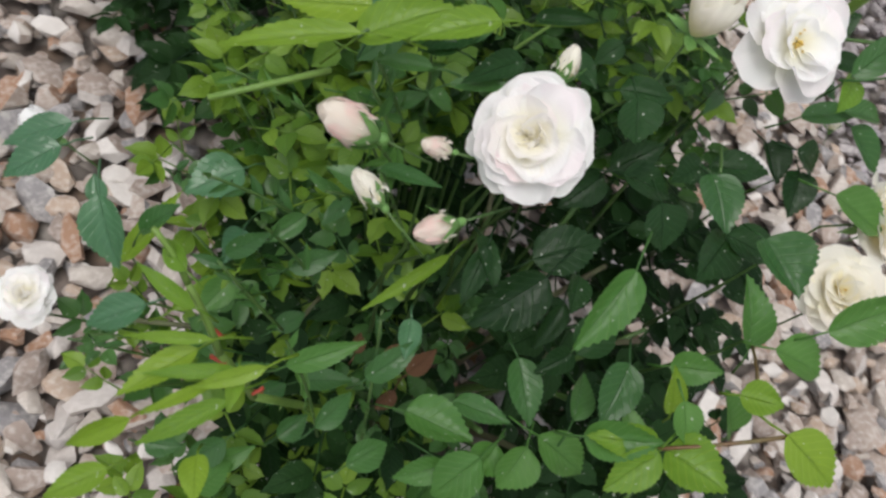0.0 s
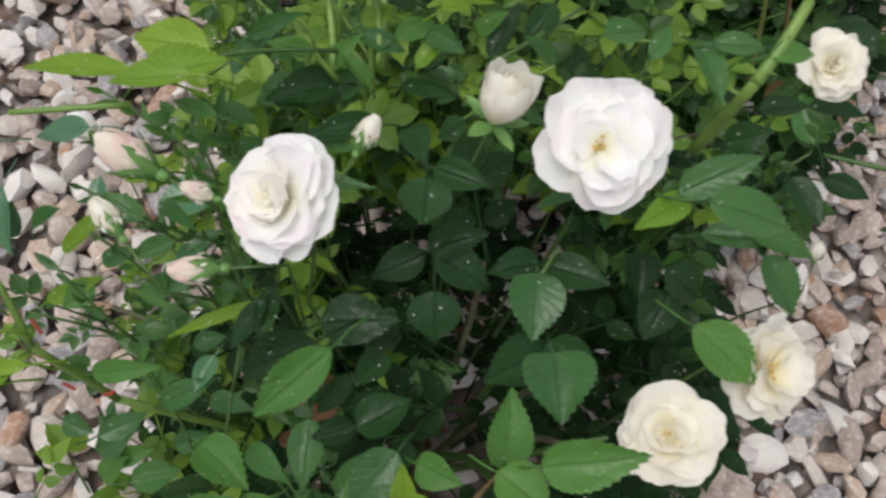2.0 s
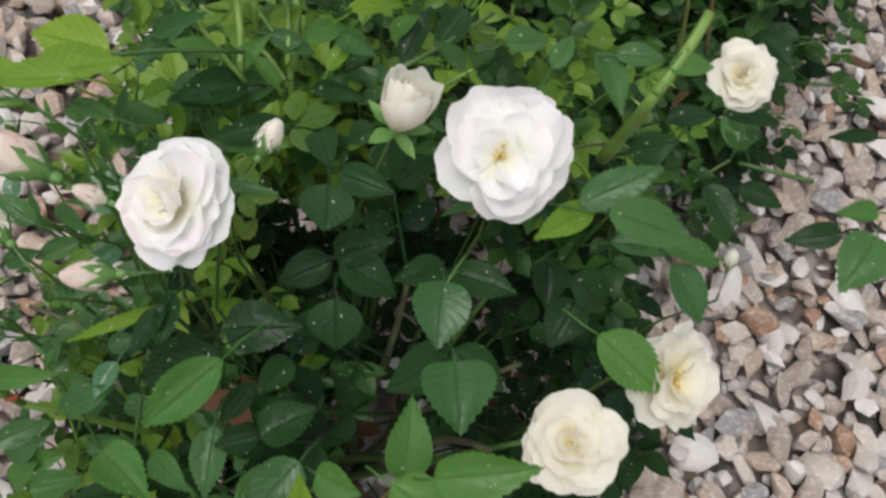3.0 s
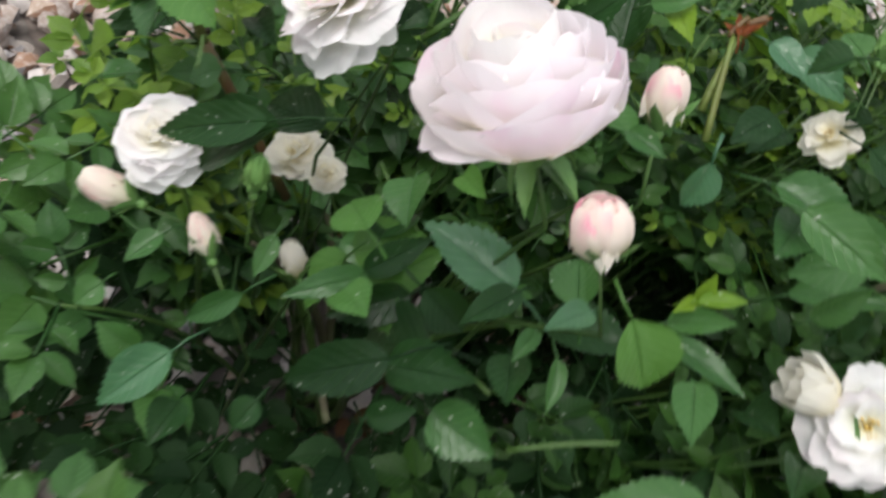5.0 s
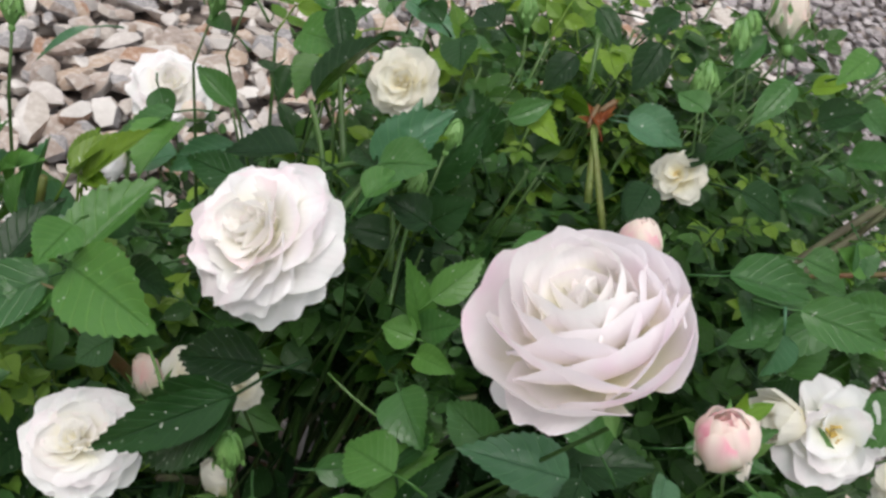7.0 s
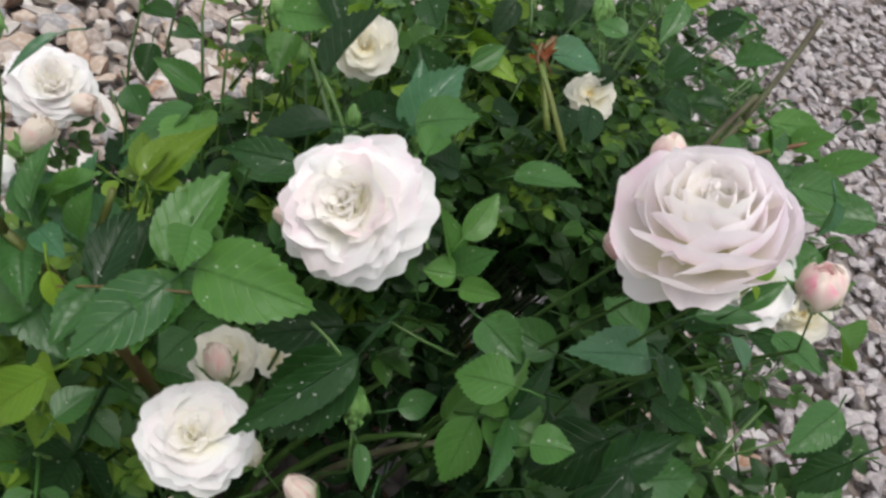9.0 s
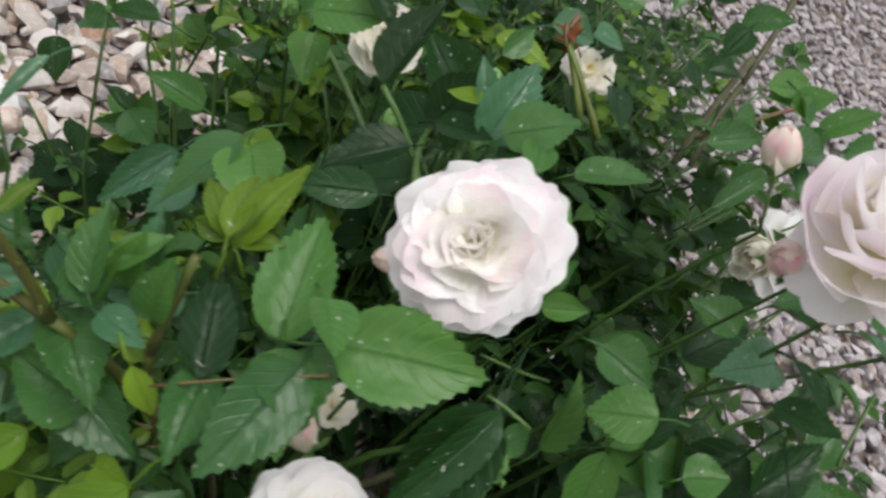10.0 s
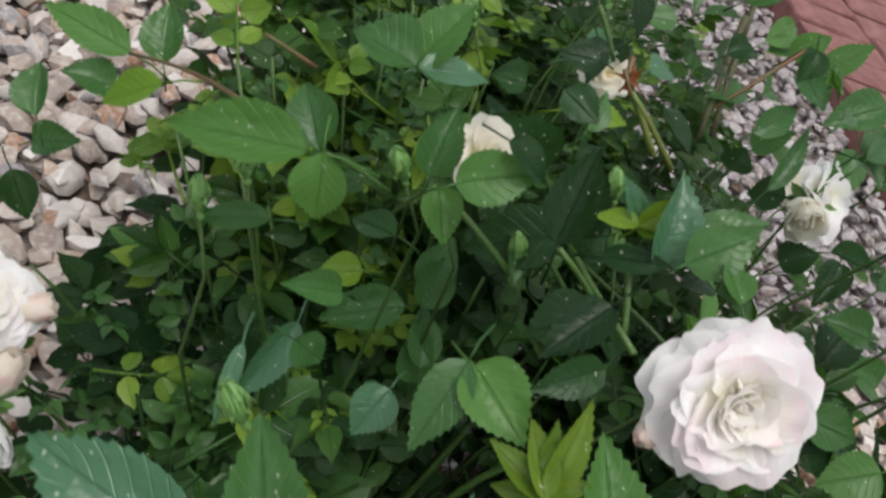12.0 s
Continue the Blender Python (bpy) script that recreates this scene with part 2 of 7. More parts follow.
def bend(a, b, sag, steps=5, side=0.0):
    """Points from a to b on a curve that bows by sag."""
    a, b = Vector(a), Vector(b)
    out = []
    across = Vector((b.y - a.y, a.x - b.x, 0))
    for i in range(steps + 1):
        f = i / steps
        out.append(a.lerp(b, f) + (Vector((0, 0, sag)) + across * side) * math.sin(math.pi * f))
    return out


def blade(bm, m, length, width, rng, fold=0.25, droop=0.25, teeth=11, lean=0.0):
    """One toothed leaf blade: base at the origin, tip along +y, upper face +z."""
    uv = bm.loops.layers.uv.verify()
    n, cols = teeth, (-1.0, -0.55, 0.0, 0.55, 1.0)
    rows = []
    twist = rng.uniform(-0.25, 0.25)
    for i in range(n + 1):
        v = i / n
        half = 0.5 * width * (math.sin(math.pi * min(1.0, v ** 0.78 * 0.97 + 0.02)) ** (0.66 + 0.7 * v * v)) * (1.0 - 0.2 * v)
        row = []
        for c in cols:
            tooth = 0.03 * width if (abs(c) == 1.0 and i % 2) else 0.0
            x = half * c + math.copysign(tooth, c) * (1 if 0 < i < n and c else 0)
            y = length * v + (0.025 * length if tooth else 0.0) * (0 < i < n)
            z = fold * abs(x) - droop * length * v * v + 0.02 * width * math.sin(9 * v + 5 * c) * abs(c)
            z += twist * x * v
            row.append((bm.verts.new(m @ Vector((x + lean * y * v, y, z))), (0.5 + 0.5 * c, v)))
        rows.append(row)
    for a, b in zip(rows, rows[1:]):
        for k in range(len(cols) - 1):
            quad = (a[k], a[k + 1], b[k + 1], b[k])
            f = bm.faces.new([q[0] for q in quad])
            for loop, q in zip(f.loops, quad):
                loop[uv].uv = q[1]


def compound(rng, size, count=5):
    """A rose leaf of three or five toothed leaflets on one stalk; stalk base at the origin, tip along +y."""
    bm = bmesh.new()
    bm.loops.layers.uv.verify()
    stalk = 1.5 * size
    bow = rng.uniform(-0.15, 0.1) * size
    tube(bm, [Vector((0, 0, 0)), Vector((0, stalk * 0.5, bow * 0.6)), Vector((0, stalk, bow * 0.4))], [0.0011, 0.0009, 0.0007], 4)
    spots = [(1.0, 0.0, 1.0)]
    spots += [(0.93, s, 0.9) for s in (-1, 1)]
    if count == 5:
        spots += [(0.45, s, 0.72) for s in (-1, 1)]
    for at, side, k in spots:
        turn = pose(0, stalk * at, bow * (0.4 if at > 0.8 else 0.6), rng.uniform(-14, 10), rng.uniform(-18, 18) + side * 12, -side * rng.uniform(52, 72) + rng.uniform(-8, 8))
        turn = turn @ Matrix.Translation((0, 0.08 * size, 0))
        blade(bm, turn, size * k * rng.uniform(0.9, 1.1), size * k * rng.uniform(0.62, 0.74), rng, rng.uniform(0.1, 0.4), rng.uniform(0.05, 0.4), 7)
    return bm


# ---- flowers ----
HEADS = []


def petal(rng, length, width, start, end, cup, ruffle, notch=0.05, frilly=0.05, crumple=0.06, dip=0.55):
    """One petal: claw at the origin, growing along +y; start and end are its rise in degrees at claw and rim."""
    bm = bmesh.new()
    uv = bm.loops.layers.uv.verify()
    nv, nu = (10, 18) if length > 0.02 else (8, 10)
    spine, y, z = [], 0.0, 0.0
    for i in range(nv + 1):
        spine.append((y, z))
        e = radians(start + (end - start) * ((i + 0.5) / nv) ** 1.3)
        y, z = y + length / nv * math.cos(e), z + length / nv * math.sin(e)
    phase, waves = rng.uniform(0, 6), rng.uniform(1.2, 2.4)
    seed = Vector((rng.uniform(0, 50), rng.uniform(0, 50), rng.uniform(0, 50)))
    off, frill = rng.uniform(-0.3, 0.3), rng.uniform(0.4, 1.0)
    rows = []
    for i in range(nv + 1):
        v = i / nv
        half = 0.5 * width * (0.16 + 0.84 * math.sin(0.5 * math.pi * min(1.0, v / 0.72)) ** 0.9)
        row = []
        for j in range(nu + 1):
            u = 2 * j / nu - 1
            top = 1 - dip * (1 - math.sqrt(max(0.0, 1 - 0.97 * u * u)))
            top += 0.035 * noise.noise(seed + Vector((5 * u, 0, 9))) * (1 - abs(u) ** 4)
            top -= notch * max(0.0, 1 - abs(u - off) * 3) - frilly * frill * math.sin(8 * u + 2 * phase) * (1 - abs(u))
            k = min(v * (1 + (top - 1) * v), 1.0) * nv
            i0 = min(int(k), nv - 1)
            f = k - i0
            py = spine[i0][0] * (1 - f) + spine[i0 + 1][0] * f
            pz = spine[i0][1] * (1 - f) + spine[i0 + 1][1] * f
            e = radians(start + (end - start) * v ** 1.3)
            lift = cup * half * u * u * (0.5 + 0.5 * v) + ruffle * length * math.sin(waves * 3 * u + phase) * v ** 3 * (0.35 + 0.65 * abs(u))
            lift += crumple * length * (noise.noise(seed + Vector((1.7 * u, 2.2 * v, 0))) + 0.45 * noise.noise(seed + Vector((4.2 * u, 3.4 * v, 4)))) * v
            row.append((bm.verts.new((half * u * (1 - 0.12 * cup * u * u), py - lift * math.sin(e), pz + lift * math.cos(e))), (0.5 + 0.5 * u, v)))
        rows.append(row)
    for a, b in zip(rows, rows[1:]):
        for k in range(nu):
            quad = (a[k], a[k + 1], b[k + 1], b[k])
            f = bm.faces.new([q[0] for q in quad])
            for loop, q in zip(f.loops, quad):
                loop[uv].uv = q[1]
    return bm


def calyx(bm, r, rng, spread, long=0.62, wide=0.22):
    """Green cup and five sepals under a flower; spread in degrees below level."""
    bmesh.ops.create_uvsphere(bm, u_segments=8, v_segments=6, radius=0.135 * r, matrix=Matrix.Translation((0, 0, -0.08 * r)) @ Matrix.Diagonal((1, 1, 1.2, 1)))
    for k in range(5):
        m = pose(0, 0, -0.02 * r, 0, 0, 72 * k + rng.uniform(-10, 10)) @ pose(0, 0.08 * r, 0, -spread + rng.uniform(-12, 12))
        blade(bm, m, long * r, wide * r, rng, 0.5, 0.35 if long < 0.7 else -0.25, 7)


def bloom(parent, at, axis, diameter, rng, material, rings, label, stamens=True, heart=None, lower=False, dome=0.24):
    """An open rose: rings of (count, length, rise at claw, rise at rim, cup, width) from the rim inwards."""
    r = diameter / 2 * 0.93
    sunk = 0.62 if lower else 0.3
    bm = bmesh.new()
    bm.loops.layers.uv.verify()
    calyx(bm, r, rng, 40)
    head = part("bloom", bm, M_SEPAL, parent, label)
    head.matrix_parent_inverse = parent.matrix_basis.inverted()
    head.matrix_basis = Matrix.Translation(Vector(at) - sunk * r * Vector(axis)) @ aim(axis)
    HEADS.append((parent, Vector(at) - sunk * r * Vector(axis), Vector(axis), r))
    turn = rng.uniform(0, 360)
    for ring, (count, length, e0, e1, cup, width) in enumerate(rings):
        f = ring / (len(rings) - 1)
        loose = 0.35 if lower else 1.0
        for k in range(count):
            a = turn + 360 * k / count + rng.uniform(-16, 16) * (1 + f)
            bm = petal(rng, length * r * rng.uniform(0.88 - 0.12 * f, 1.05 + 0.08 * f), width * r * rng.uniform(0.8, 1.15), e0 + rng.uniform(-8, 8) * loose, e1 + rng.uniform(-20, 20) * loose, cup * rng.uniform(0.7, 1.2), rng.uniform(0.03, 0.10) * (1 - 0.6 * f) * (0.5 if lower else 1.0), 0.05, 0.1 if rings is MANY else 0.05, 0.05 if lower else 0.10, 0.36 if lower else 0.55)
            p = part("petal", bm, heart if heart and ring >= len(rings) * 0.5 else material, head)
            shift = (0.05 if lower else 0.09) * r * f
            p.matrix_local = pose(rng.uniform(-1, 1) * shift, rng.uniform(-1, 1) * shift, dome * r * f, 0, rng.uniform(-10, 10) * (1 + f) * loose, a) @ Matrix.Translation((0, 0.04 * r, 0))
        turn += 137.5
    if not stamens:
        for k in range(9 if lower else 8):
            size = rng.uniform(0.26, 0.5) * r
            p = part("petal", petal(rng, size, size * rng.uniform(0.8, 1.3), rng.uniform(50, 85), rng.uniform(80, 150), rng.uniform(0.3, 0.9), 0.09, 0.05, 0.08, 0.16), heart or material, head)
            a, out = rng.uniform(0, 360), rng.uniform(0.02, 0.24) * r
            p.matrix_local = pose(out * math.cos(radians(a)), out * math.sin(radians(a)), (0.68 if lower else dome * 0.75) * r, 0, 0, a + rng.uniform(-60, 240))
    if lower:
        for length, width, e0, e1, down, a in ((1.02, 1.30, 4, -26, -0.02, 172), (1.12, 0.95, 30, 4, 0.0, 238), (1.10, 1.0, 34, 20, 0.0, 110)):
            p = part("petal", petal(rng, length * r, width * r, e0, e1, 0.3, 0.05), material, head)
            p.matrix_local = pose(0, 0, down * r, 0, 0, a) @ Matrix.Translation((0, 0.04 * r, 0))
    if stamens:
        bm = bmesh.new()
        for k in range(30):
            a, rr = rng.uniform(0, 6.28), 0.2 * r * rng.random() ** 0.5
            foot = Vector((0.3 * rr * math.cos(a), 0.3 * rr * math.sin(a), 0.05 * r))
            tip = Vector((rr * math.cos(a), rr * math.sin(a), rng.uniform(0.26, 0.38) * r))
            tube(bm, [foot, tip], [0.008 * r, 0.008 * r], 3)
            bmesh.ops.create_icosphere(bm, subdivisions=1, radius=0.026 * r, matrix=Matrix.Translation(tip))
        part("stamens", bm, M_STAMEN, head, "yellow stamens")
    return head


FULL = [(5, 1.08, 8, -10, 0.25, 1.3), (5, 1.0, 18, 2, 0.35, 1.2), (5, 0.88, 28, 16, 0.45, 1.05), (5, 0.72, 38, 38, 0.6, 0.9), (4, 0.54, 50, 70, 0.7, 0.75)]
MANY = [(6, 1.08, -4, -26, 0.15, 1.5), (6, 1.08, 6, -12, 0.2, 1.4), (6, 1.0, 16, 0, 0.3, 1.25), (6, 0.88, 26, 14, 0.4, 1.1), (6, 0.74, 36, 32, 0.5, 0.9), (6, 0.58, 46, 56, 0.6, 0.7), (5, 0.44, 56, 84, 0.6, 0.55)]
OPEN = [(5, 1.08, 6, -6, 0.25, 1.2), (5, 0.98, 18, 6, 0.4, 1.1), (5, 0.80, 30, 22, 0.5, 0.9), (4, 0.62, 44, 44, 0.6, 0.7)]
CUP = [(5, 1.44, 8, 86, 0.46, 1.85), (5, 1.36, 20, 94, 0.48, 1.7), (5, 1.20, 32, 100, 0.5, 1.45), (5, 0.98, 42, 104, 0.55, 1.15), (4, 0.74, 54, 108, 0.6, 0.9)]


def bud(parent, at, axis, length, rng, material, label, opened=0.0, plump=0):
    """A bud of wrapped petals in a green calyx; opened from 0 to 1."""
    bm = bmesh.new()
    bm.loops.layers.uv.verify()
    calyx(bm, length * 0.75, rng, -60 + 95 * opened, 1.0 if opened < 0.35 else 0.7, 0.34)
    head = part("bud", bm, M_SEPAL, parent, label)
    head.matrix_parent_inverse = parent.matrix_basis.inverted()
    head.matrix_basis = Matrix.Translation(Vector(at) - 0.5 * length * Vector(axis)) @ aim(axis)
    HEADS.append((parent, Vector(at) - 0.55 * length * Vector(axis), Vector(axis), length * 0.4))
    turn = rng.uniform(0, 360)
    for ring, (count, k) in enumerate(((3, 1.0), (3, 1.0), (3, 0.98), (3, 0.95), (3, 0.9))):
        for i in range(count):
            shut = 1 - opened * (1 - 0.2 * ring)
            p = part("petal", petal(rng, length * k * 1.12, length * (0.78 - 0.08 * ring), 50 - plump + 8 * ring - 10 * opened, 92 + plump + 50 * shut - 6 * ring, 1.05 - 0.25 * opened, 0.012, 0.0), material, head)
            p.matrix_local = pose(0, 0, 0, 0, 0, turn + 360 * i / count + 40 * ring + rng.uniform(-8, 8)) @ Matrix.Translation((0, 0.03 * length, 0))
    return head


# ---- gravel ----
def pebble(rng, size):
    """An angular worn chip of stone: the hull of points spread over a flattened ball."""
    bm = bmesh.new()
    s = Vector((rng.uniform(0.9, 1.45), rng.uniform(0.6, 0.9), rng.uniform(0.45, 0.72))) * size / 2
    for _ in range(20):
        d = Vector((rng.gauss(0, 1), rng.gauss(0, 1), rng.gauss(0, 1))).normalized() * rng.uniform(0.86, 1.08)
        bm.verts.new((d.x * s.x, d.y * s.y, d.z * s.z))
    out = bmesh.ops.convex_hull(bm, input=bm.verts)
    bmesh.ops.delete(bm, geom=[v for v in bm.verts if not v.link_faces], context="VERTS")
    return bm


def grid_sheet(name, half, steps, material):
    bm = bmesh.new()
    bmesh.ops.create_grid(bm, x_segments=steps, y_segments=steps, size=half)
    return new(name, mesh_of(name, bm, material))


ground = tagged(grid_sheet("ground", 60, 40, M_SOIL), "grey-brown earth under a bed of pale garden gravel", "ground", kind="structure")
ground.location = (0, 0, -0.026)
srng = random.Random(5)
PEBBLES = []
for k in range(40):
    bm = pebble(srng, srng.uniform(0.028, 0.044))
    PEBBLES.append(mesh_of("stone", bm, M_STONE))
    PEBBLES[-1].set_sharp_from_angle(angle=radians(34))
CENTRE = Vector((0.40, 0.65))
spots = []
for i in range(-100, 101):
    for j in range(-100, 101):
        x, y = CENTRE.x + (i + srng.uniform(-0.45, 0.45)) * 0.046, CENTRE.y + (j + srng.uniform(-0.45, 0.45)) * 0.046
        if 2.16 < math.hypot(x - CENTRE.x, y - CENTRE.y) < 4.6 and y > -0.6 and x > -0.8:
            spots.append((x, y, srng.uniform(-0.02, 0.0), srng.uniform(1.0, 1.5)))
for step, reach, low, high, scales in ((0.025, 1.6, -0.024, -0.014, (0.5, 0.6, 0.7)), (0.0255, 2.2, -0.014, 0.004, (0.6, 0.8, 0.95, 1.1, 1.2))):
    n = int(reach / step)
    for i in range(-n, n + 1):
        for j in range(-n, n + 1):
            x, y = CENTRE.x + (i + srng.uniform(-0.45, 0.45)) * step, CENTRE.y + (j + srng.uniform(-0.45, 0.45)) * step
            if math.hypot(x - CENTRE.x, y - CENTRE.y) < reach:
                spots.append((x, y, srng.uniform(low, high), srng.choice(scales)))


def in_stretch(x, y):
    return (-0.58 < x < -0.25 and 0.05 < y < 0.50) or (0.34 < x < 0.60 and 0.25 < y < 0.70)


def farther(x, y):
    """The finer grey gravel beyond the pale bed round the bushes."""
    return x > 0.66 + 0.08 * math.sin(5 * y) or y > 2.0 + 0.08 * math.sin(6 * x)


pale, grey, near = ([], []), ([], []), 0
pools = [(np.array([v.co[:] for v in me.vertices]), [tuple(p.vertices) for p in me.polygons]) for me in PEBBLES]
FEET = ((0.03, 0.19), (-0.034, 0.658), (0.12, 0.72))
for x, y, z, size in spots:
    if size < 1.6 and any(math.hypot(x - fx, y - fy) < 0.15 for fx, fy in FEET) and srng.random() < 0.7:
        continue
    k = srng.randrange(len(PEBBLES))
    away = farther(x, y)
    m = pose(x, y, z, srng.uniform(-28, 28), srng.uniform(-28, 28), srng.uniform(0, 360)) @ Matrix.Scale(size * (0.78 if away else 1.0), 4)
    if size > 0.7 and in_stretch(x, y) and near < 300:
        near += 1
        ob = new("stone", PEBBLES[k])
        ob.parent = ground
        ob.matrix_parent_inverse = ground.matrix_basis.inverted()
        ob.matrix_basis = m
    else:
        a = np.array(m)
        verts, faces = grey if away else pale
        base = len(verts)
        verts.extend(map(tuple, pools[k][0] @ a[:3, :3].T + a[:3, 3]))
        faces.extend(tuple(base + i for i in f) for f in pools[k][1])
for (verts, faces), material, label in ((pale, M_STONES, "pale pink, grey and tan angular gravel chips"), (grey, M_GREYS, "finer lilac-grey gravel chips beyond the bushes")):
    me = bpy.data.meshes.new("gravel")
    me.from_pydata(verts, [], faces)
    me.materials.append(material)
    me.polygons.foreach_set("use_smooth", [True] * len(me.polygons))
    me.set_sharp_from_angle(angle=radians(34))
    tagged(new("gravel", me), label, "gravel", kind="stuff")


# ---- brick edging beyond the bushes ----
def brick_mesh(rng):
    bm = bmesh.new()
    bmesh.ops.create_cube(bm, size=1.0, matrix=Matrix.Diagonal((0.100, 0.212, 0.065, 1)))
    bmesh.ops.bevel(bm, geom=bm.edges[:], offset=0.004, segments=1, affect="EDGES")
    for v in bm.verts:
        v.co += Vector((rng.uniform(-1, 1), rng.uniform(-1, 1), rng.uniform(-1, 1))) * 0.0016
    return mesh_of("brick", bm, M_BRICK, False)


edging = tagged(new("brick_edging"), "worn red brick edging laid flat along the gravel", "brick edging")
edging.matrix_world = pose(1.590, 0.710, 0.0, 0, 0, 40)
BRICKS = [brick_mesh(srng) for _ in range(4)]
for row in range(2):
    for k in range(1, 13):
        ob = new("brick", BRICKS[(k + row) % 4])
        ob.parent = edging
        ob.matrix_basis = pose((k - 4.5) * 0.112 + row * 0.05, -0.115 - row * 0.226, 0.018 + srng.uniform(-0.004, 0.005), srng.uniform(-2, 2), srng.uniform(-2, 2), srng.uniform(-2, 2))

# ---- fallen leaves under the bushes ----
def litter(rng, count):
    """Dry brown rose leaves strewn over the earth round the feet of the bushes."""
    bm = bmesh.new()
    bm.loops.layers.uv.verify()
    for k in range(count):
        fx, fy = FEET[k % len(FEET)]
        a, q = rng.uniform(0, 6.28), 0.2 * math.sqrt(rng.random())
        size = rng.uniform(0.014, 0.026)
        m = pose(fx + q * math.cos(a), fy + q * math.sin(a), rng.uniform(0.004, 0.016), rng.uniform(-25, 25), rng.uniform(-25, 25), rng.uniform(0, 360))
        blade(bm, m, size, size * 0.7, rng, rng.uniform(-0.3, 0.8), rng.uniform(-0.3, 0.6), 7)
    tagged(new("leaf_litter", mesh_of("leaf_litter", bm, M_LITTER)), "dry brown fallen leaves under the rose bushes", "leaf litter", kind="stuff")


litter(random.Random(41), 210)

# ---- rose bushes ----
LEAFRNG = random.Random(11)
POOL = []
for k in range(14):
    bm = compound(LEAFRNG, 0.027, 5 if k % 3 else 3)
    me = mesh_of("leaf", bm, M_LEAF)
    co = np.empty(len(me.vertices) * 3)
    me.vertices.foreach_get("co", co)
    uv = np.empty(len(me.loops) * 2)
    me.uv_layers[0].data.foreach_get("uv", uv)
    POOL.append((co.reshape(-1, 3), [tuple(p.vertices) for p in me.polygons], uv))
    bpy.data.meshes.remove(me)
BLADES = []


def plant(foot, label):
    ob = new("rose_bush")
    ob.location = foot
    return tagged(ob, label, "rose bush", "rose bushes in the gravel")


def hung(ob, bush, m):
    ob.matrix_parent_inverse = bush.matrix_basis.inverted()
    ob.matrix_basis = m
    return ob


def blade_at(bush, foot, tip, width, material, normal):
    """One leaflet from its foot to its tip, facing along normal, with a short stalk."""
    rng = LEAFRNG
    foot, tip, z = Vector(foot), Vector(tip), Vector(normal)
    y = (tip - foot)
    length = y.length
    y.normalize()
    z = (z - z.dot(y) * y).normalized()
    m = Matrix((y.cross(z), y, z)).transposed().to_4x4()
    m.translation = foot
    bm = bmesh.new()
    bm.loops.layers.uv.verify()
    droop = rng.uniform(0.02, 0.22)
    blade(bm, Matrix.Translation((0, 0, droop * length * 0.35)), length, width * 1.12, rng, rng.uniform(0.25, 0.85), droop, 25)
    tube(bm, [Vector((0, 0, droop * length * 0.35)), Vector((0.03 * length, -0.22 * length, -0.05 * length)), Vector((0.02 * length, -0.45 * length, -0.2 * length))], [0.0004, 0.0005, 0.0006], 4)
    hung(part("leaf", bm, material, bush), bush, m)
    BLADES.append((bush, (foot + tip) / 2, z, length))


def stem_at(bush, a, b, radius, material):
    bm = bmesh.new()
    a, b = Vector(a), Vector(b)
    pts = bend((0, 0, 0), b - a, 0.03 * (b - a).length, 5, LEAFRNG.uniform(-0.06, 0.06))
    tube(bm, pts, [radius * (0.9 + 0.04 * i) for i in range(6)], 7)
    for k in range(3):
        p = pts[0].lerp(pts[-1], LEAFRNG.uniform(0.15, 0.9))
        out = Vector((LEAFRNG.uniform(-1, 1), LEAFRNG.uniform(-1, 1), LEAFRNG.uniform(-0.3, 0.6))).normalized()
        tube(bm, [p, p + out * radius * 2.6], [radius * 0.5, radius * 0.06], 4)
    hung(part("stem", bm, material, bush), bush, Matrix.Translation(a))


def flower_stems(bush, core, rng):
    """A green stalk under each bloom and bud, bending down to the core of the bush."""
    for owner, at, axis, r in HEADS:
        if owner != bush:
            continue
        down = at - axis * max(0.025, r)
        join = Vector((core[0] + 0.75 * (at.x - core[0]), core[1] + 0.75 * (at.y - core[1]), at.z - rng.uniform(0.16, 0.24)))
        mid = down.lerp(join, 0.5) + Vector((rng.uniform(-0.018, 0.018), rng.uniform(-0.018, 0.018), 0.015))
        bm = bmesh.new()
        tube(bm, [p - at for p in (at, down, mid, join)], [0.0006, 0.0007, 0.0009, 0.0012], 6)
        hung(part("stem", bm, M_STEM, bush), bush, Matrix.Translation(at))


def canes(bush, foot, count, reach, top, rng):
    """Woody canes that rise from the foot and fork outwards."""
    for k in range(count):
        a = 2 * math.pi * (k + rng.uniform(-0.3, 0.3)) / count
        tip = Vector((reach * rng.uniform(0.4, 1) * math.cos(a), reach * rng.uniform(0.4, 1) * math.sin(a), top * rng.uniform(0.75, 1)))
        bm = bmesh.new()
        tube(bm, bend((rng.uniform(-0.02, 0.02), rng.uniform(-0.02, 0.02), -0.02), tip, 0.05, 7, rng.uniform(-0.15, 0.15)), [0.0045 - 0.0004 * i for i in range(8)], 7)
        hung(part("cane", bm, M_WOOD if k % 2 else M_STEM, bush), bush, Matrix.Translation(foot))


HOLLOWS = []


def hollow(bush, at, way, radius, length):
    """A gap in the leaves of a bush: a round shaft from at along way."""
    HOLLOWS.append((bush, Vector(at), Vector(way).normalized(), radius, length))


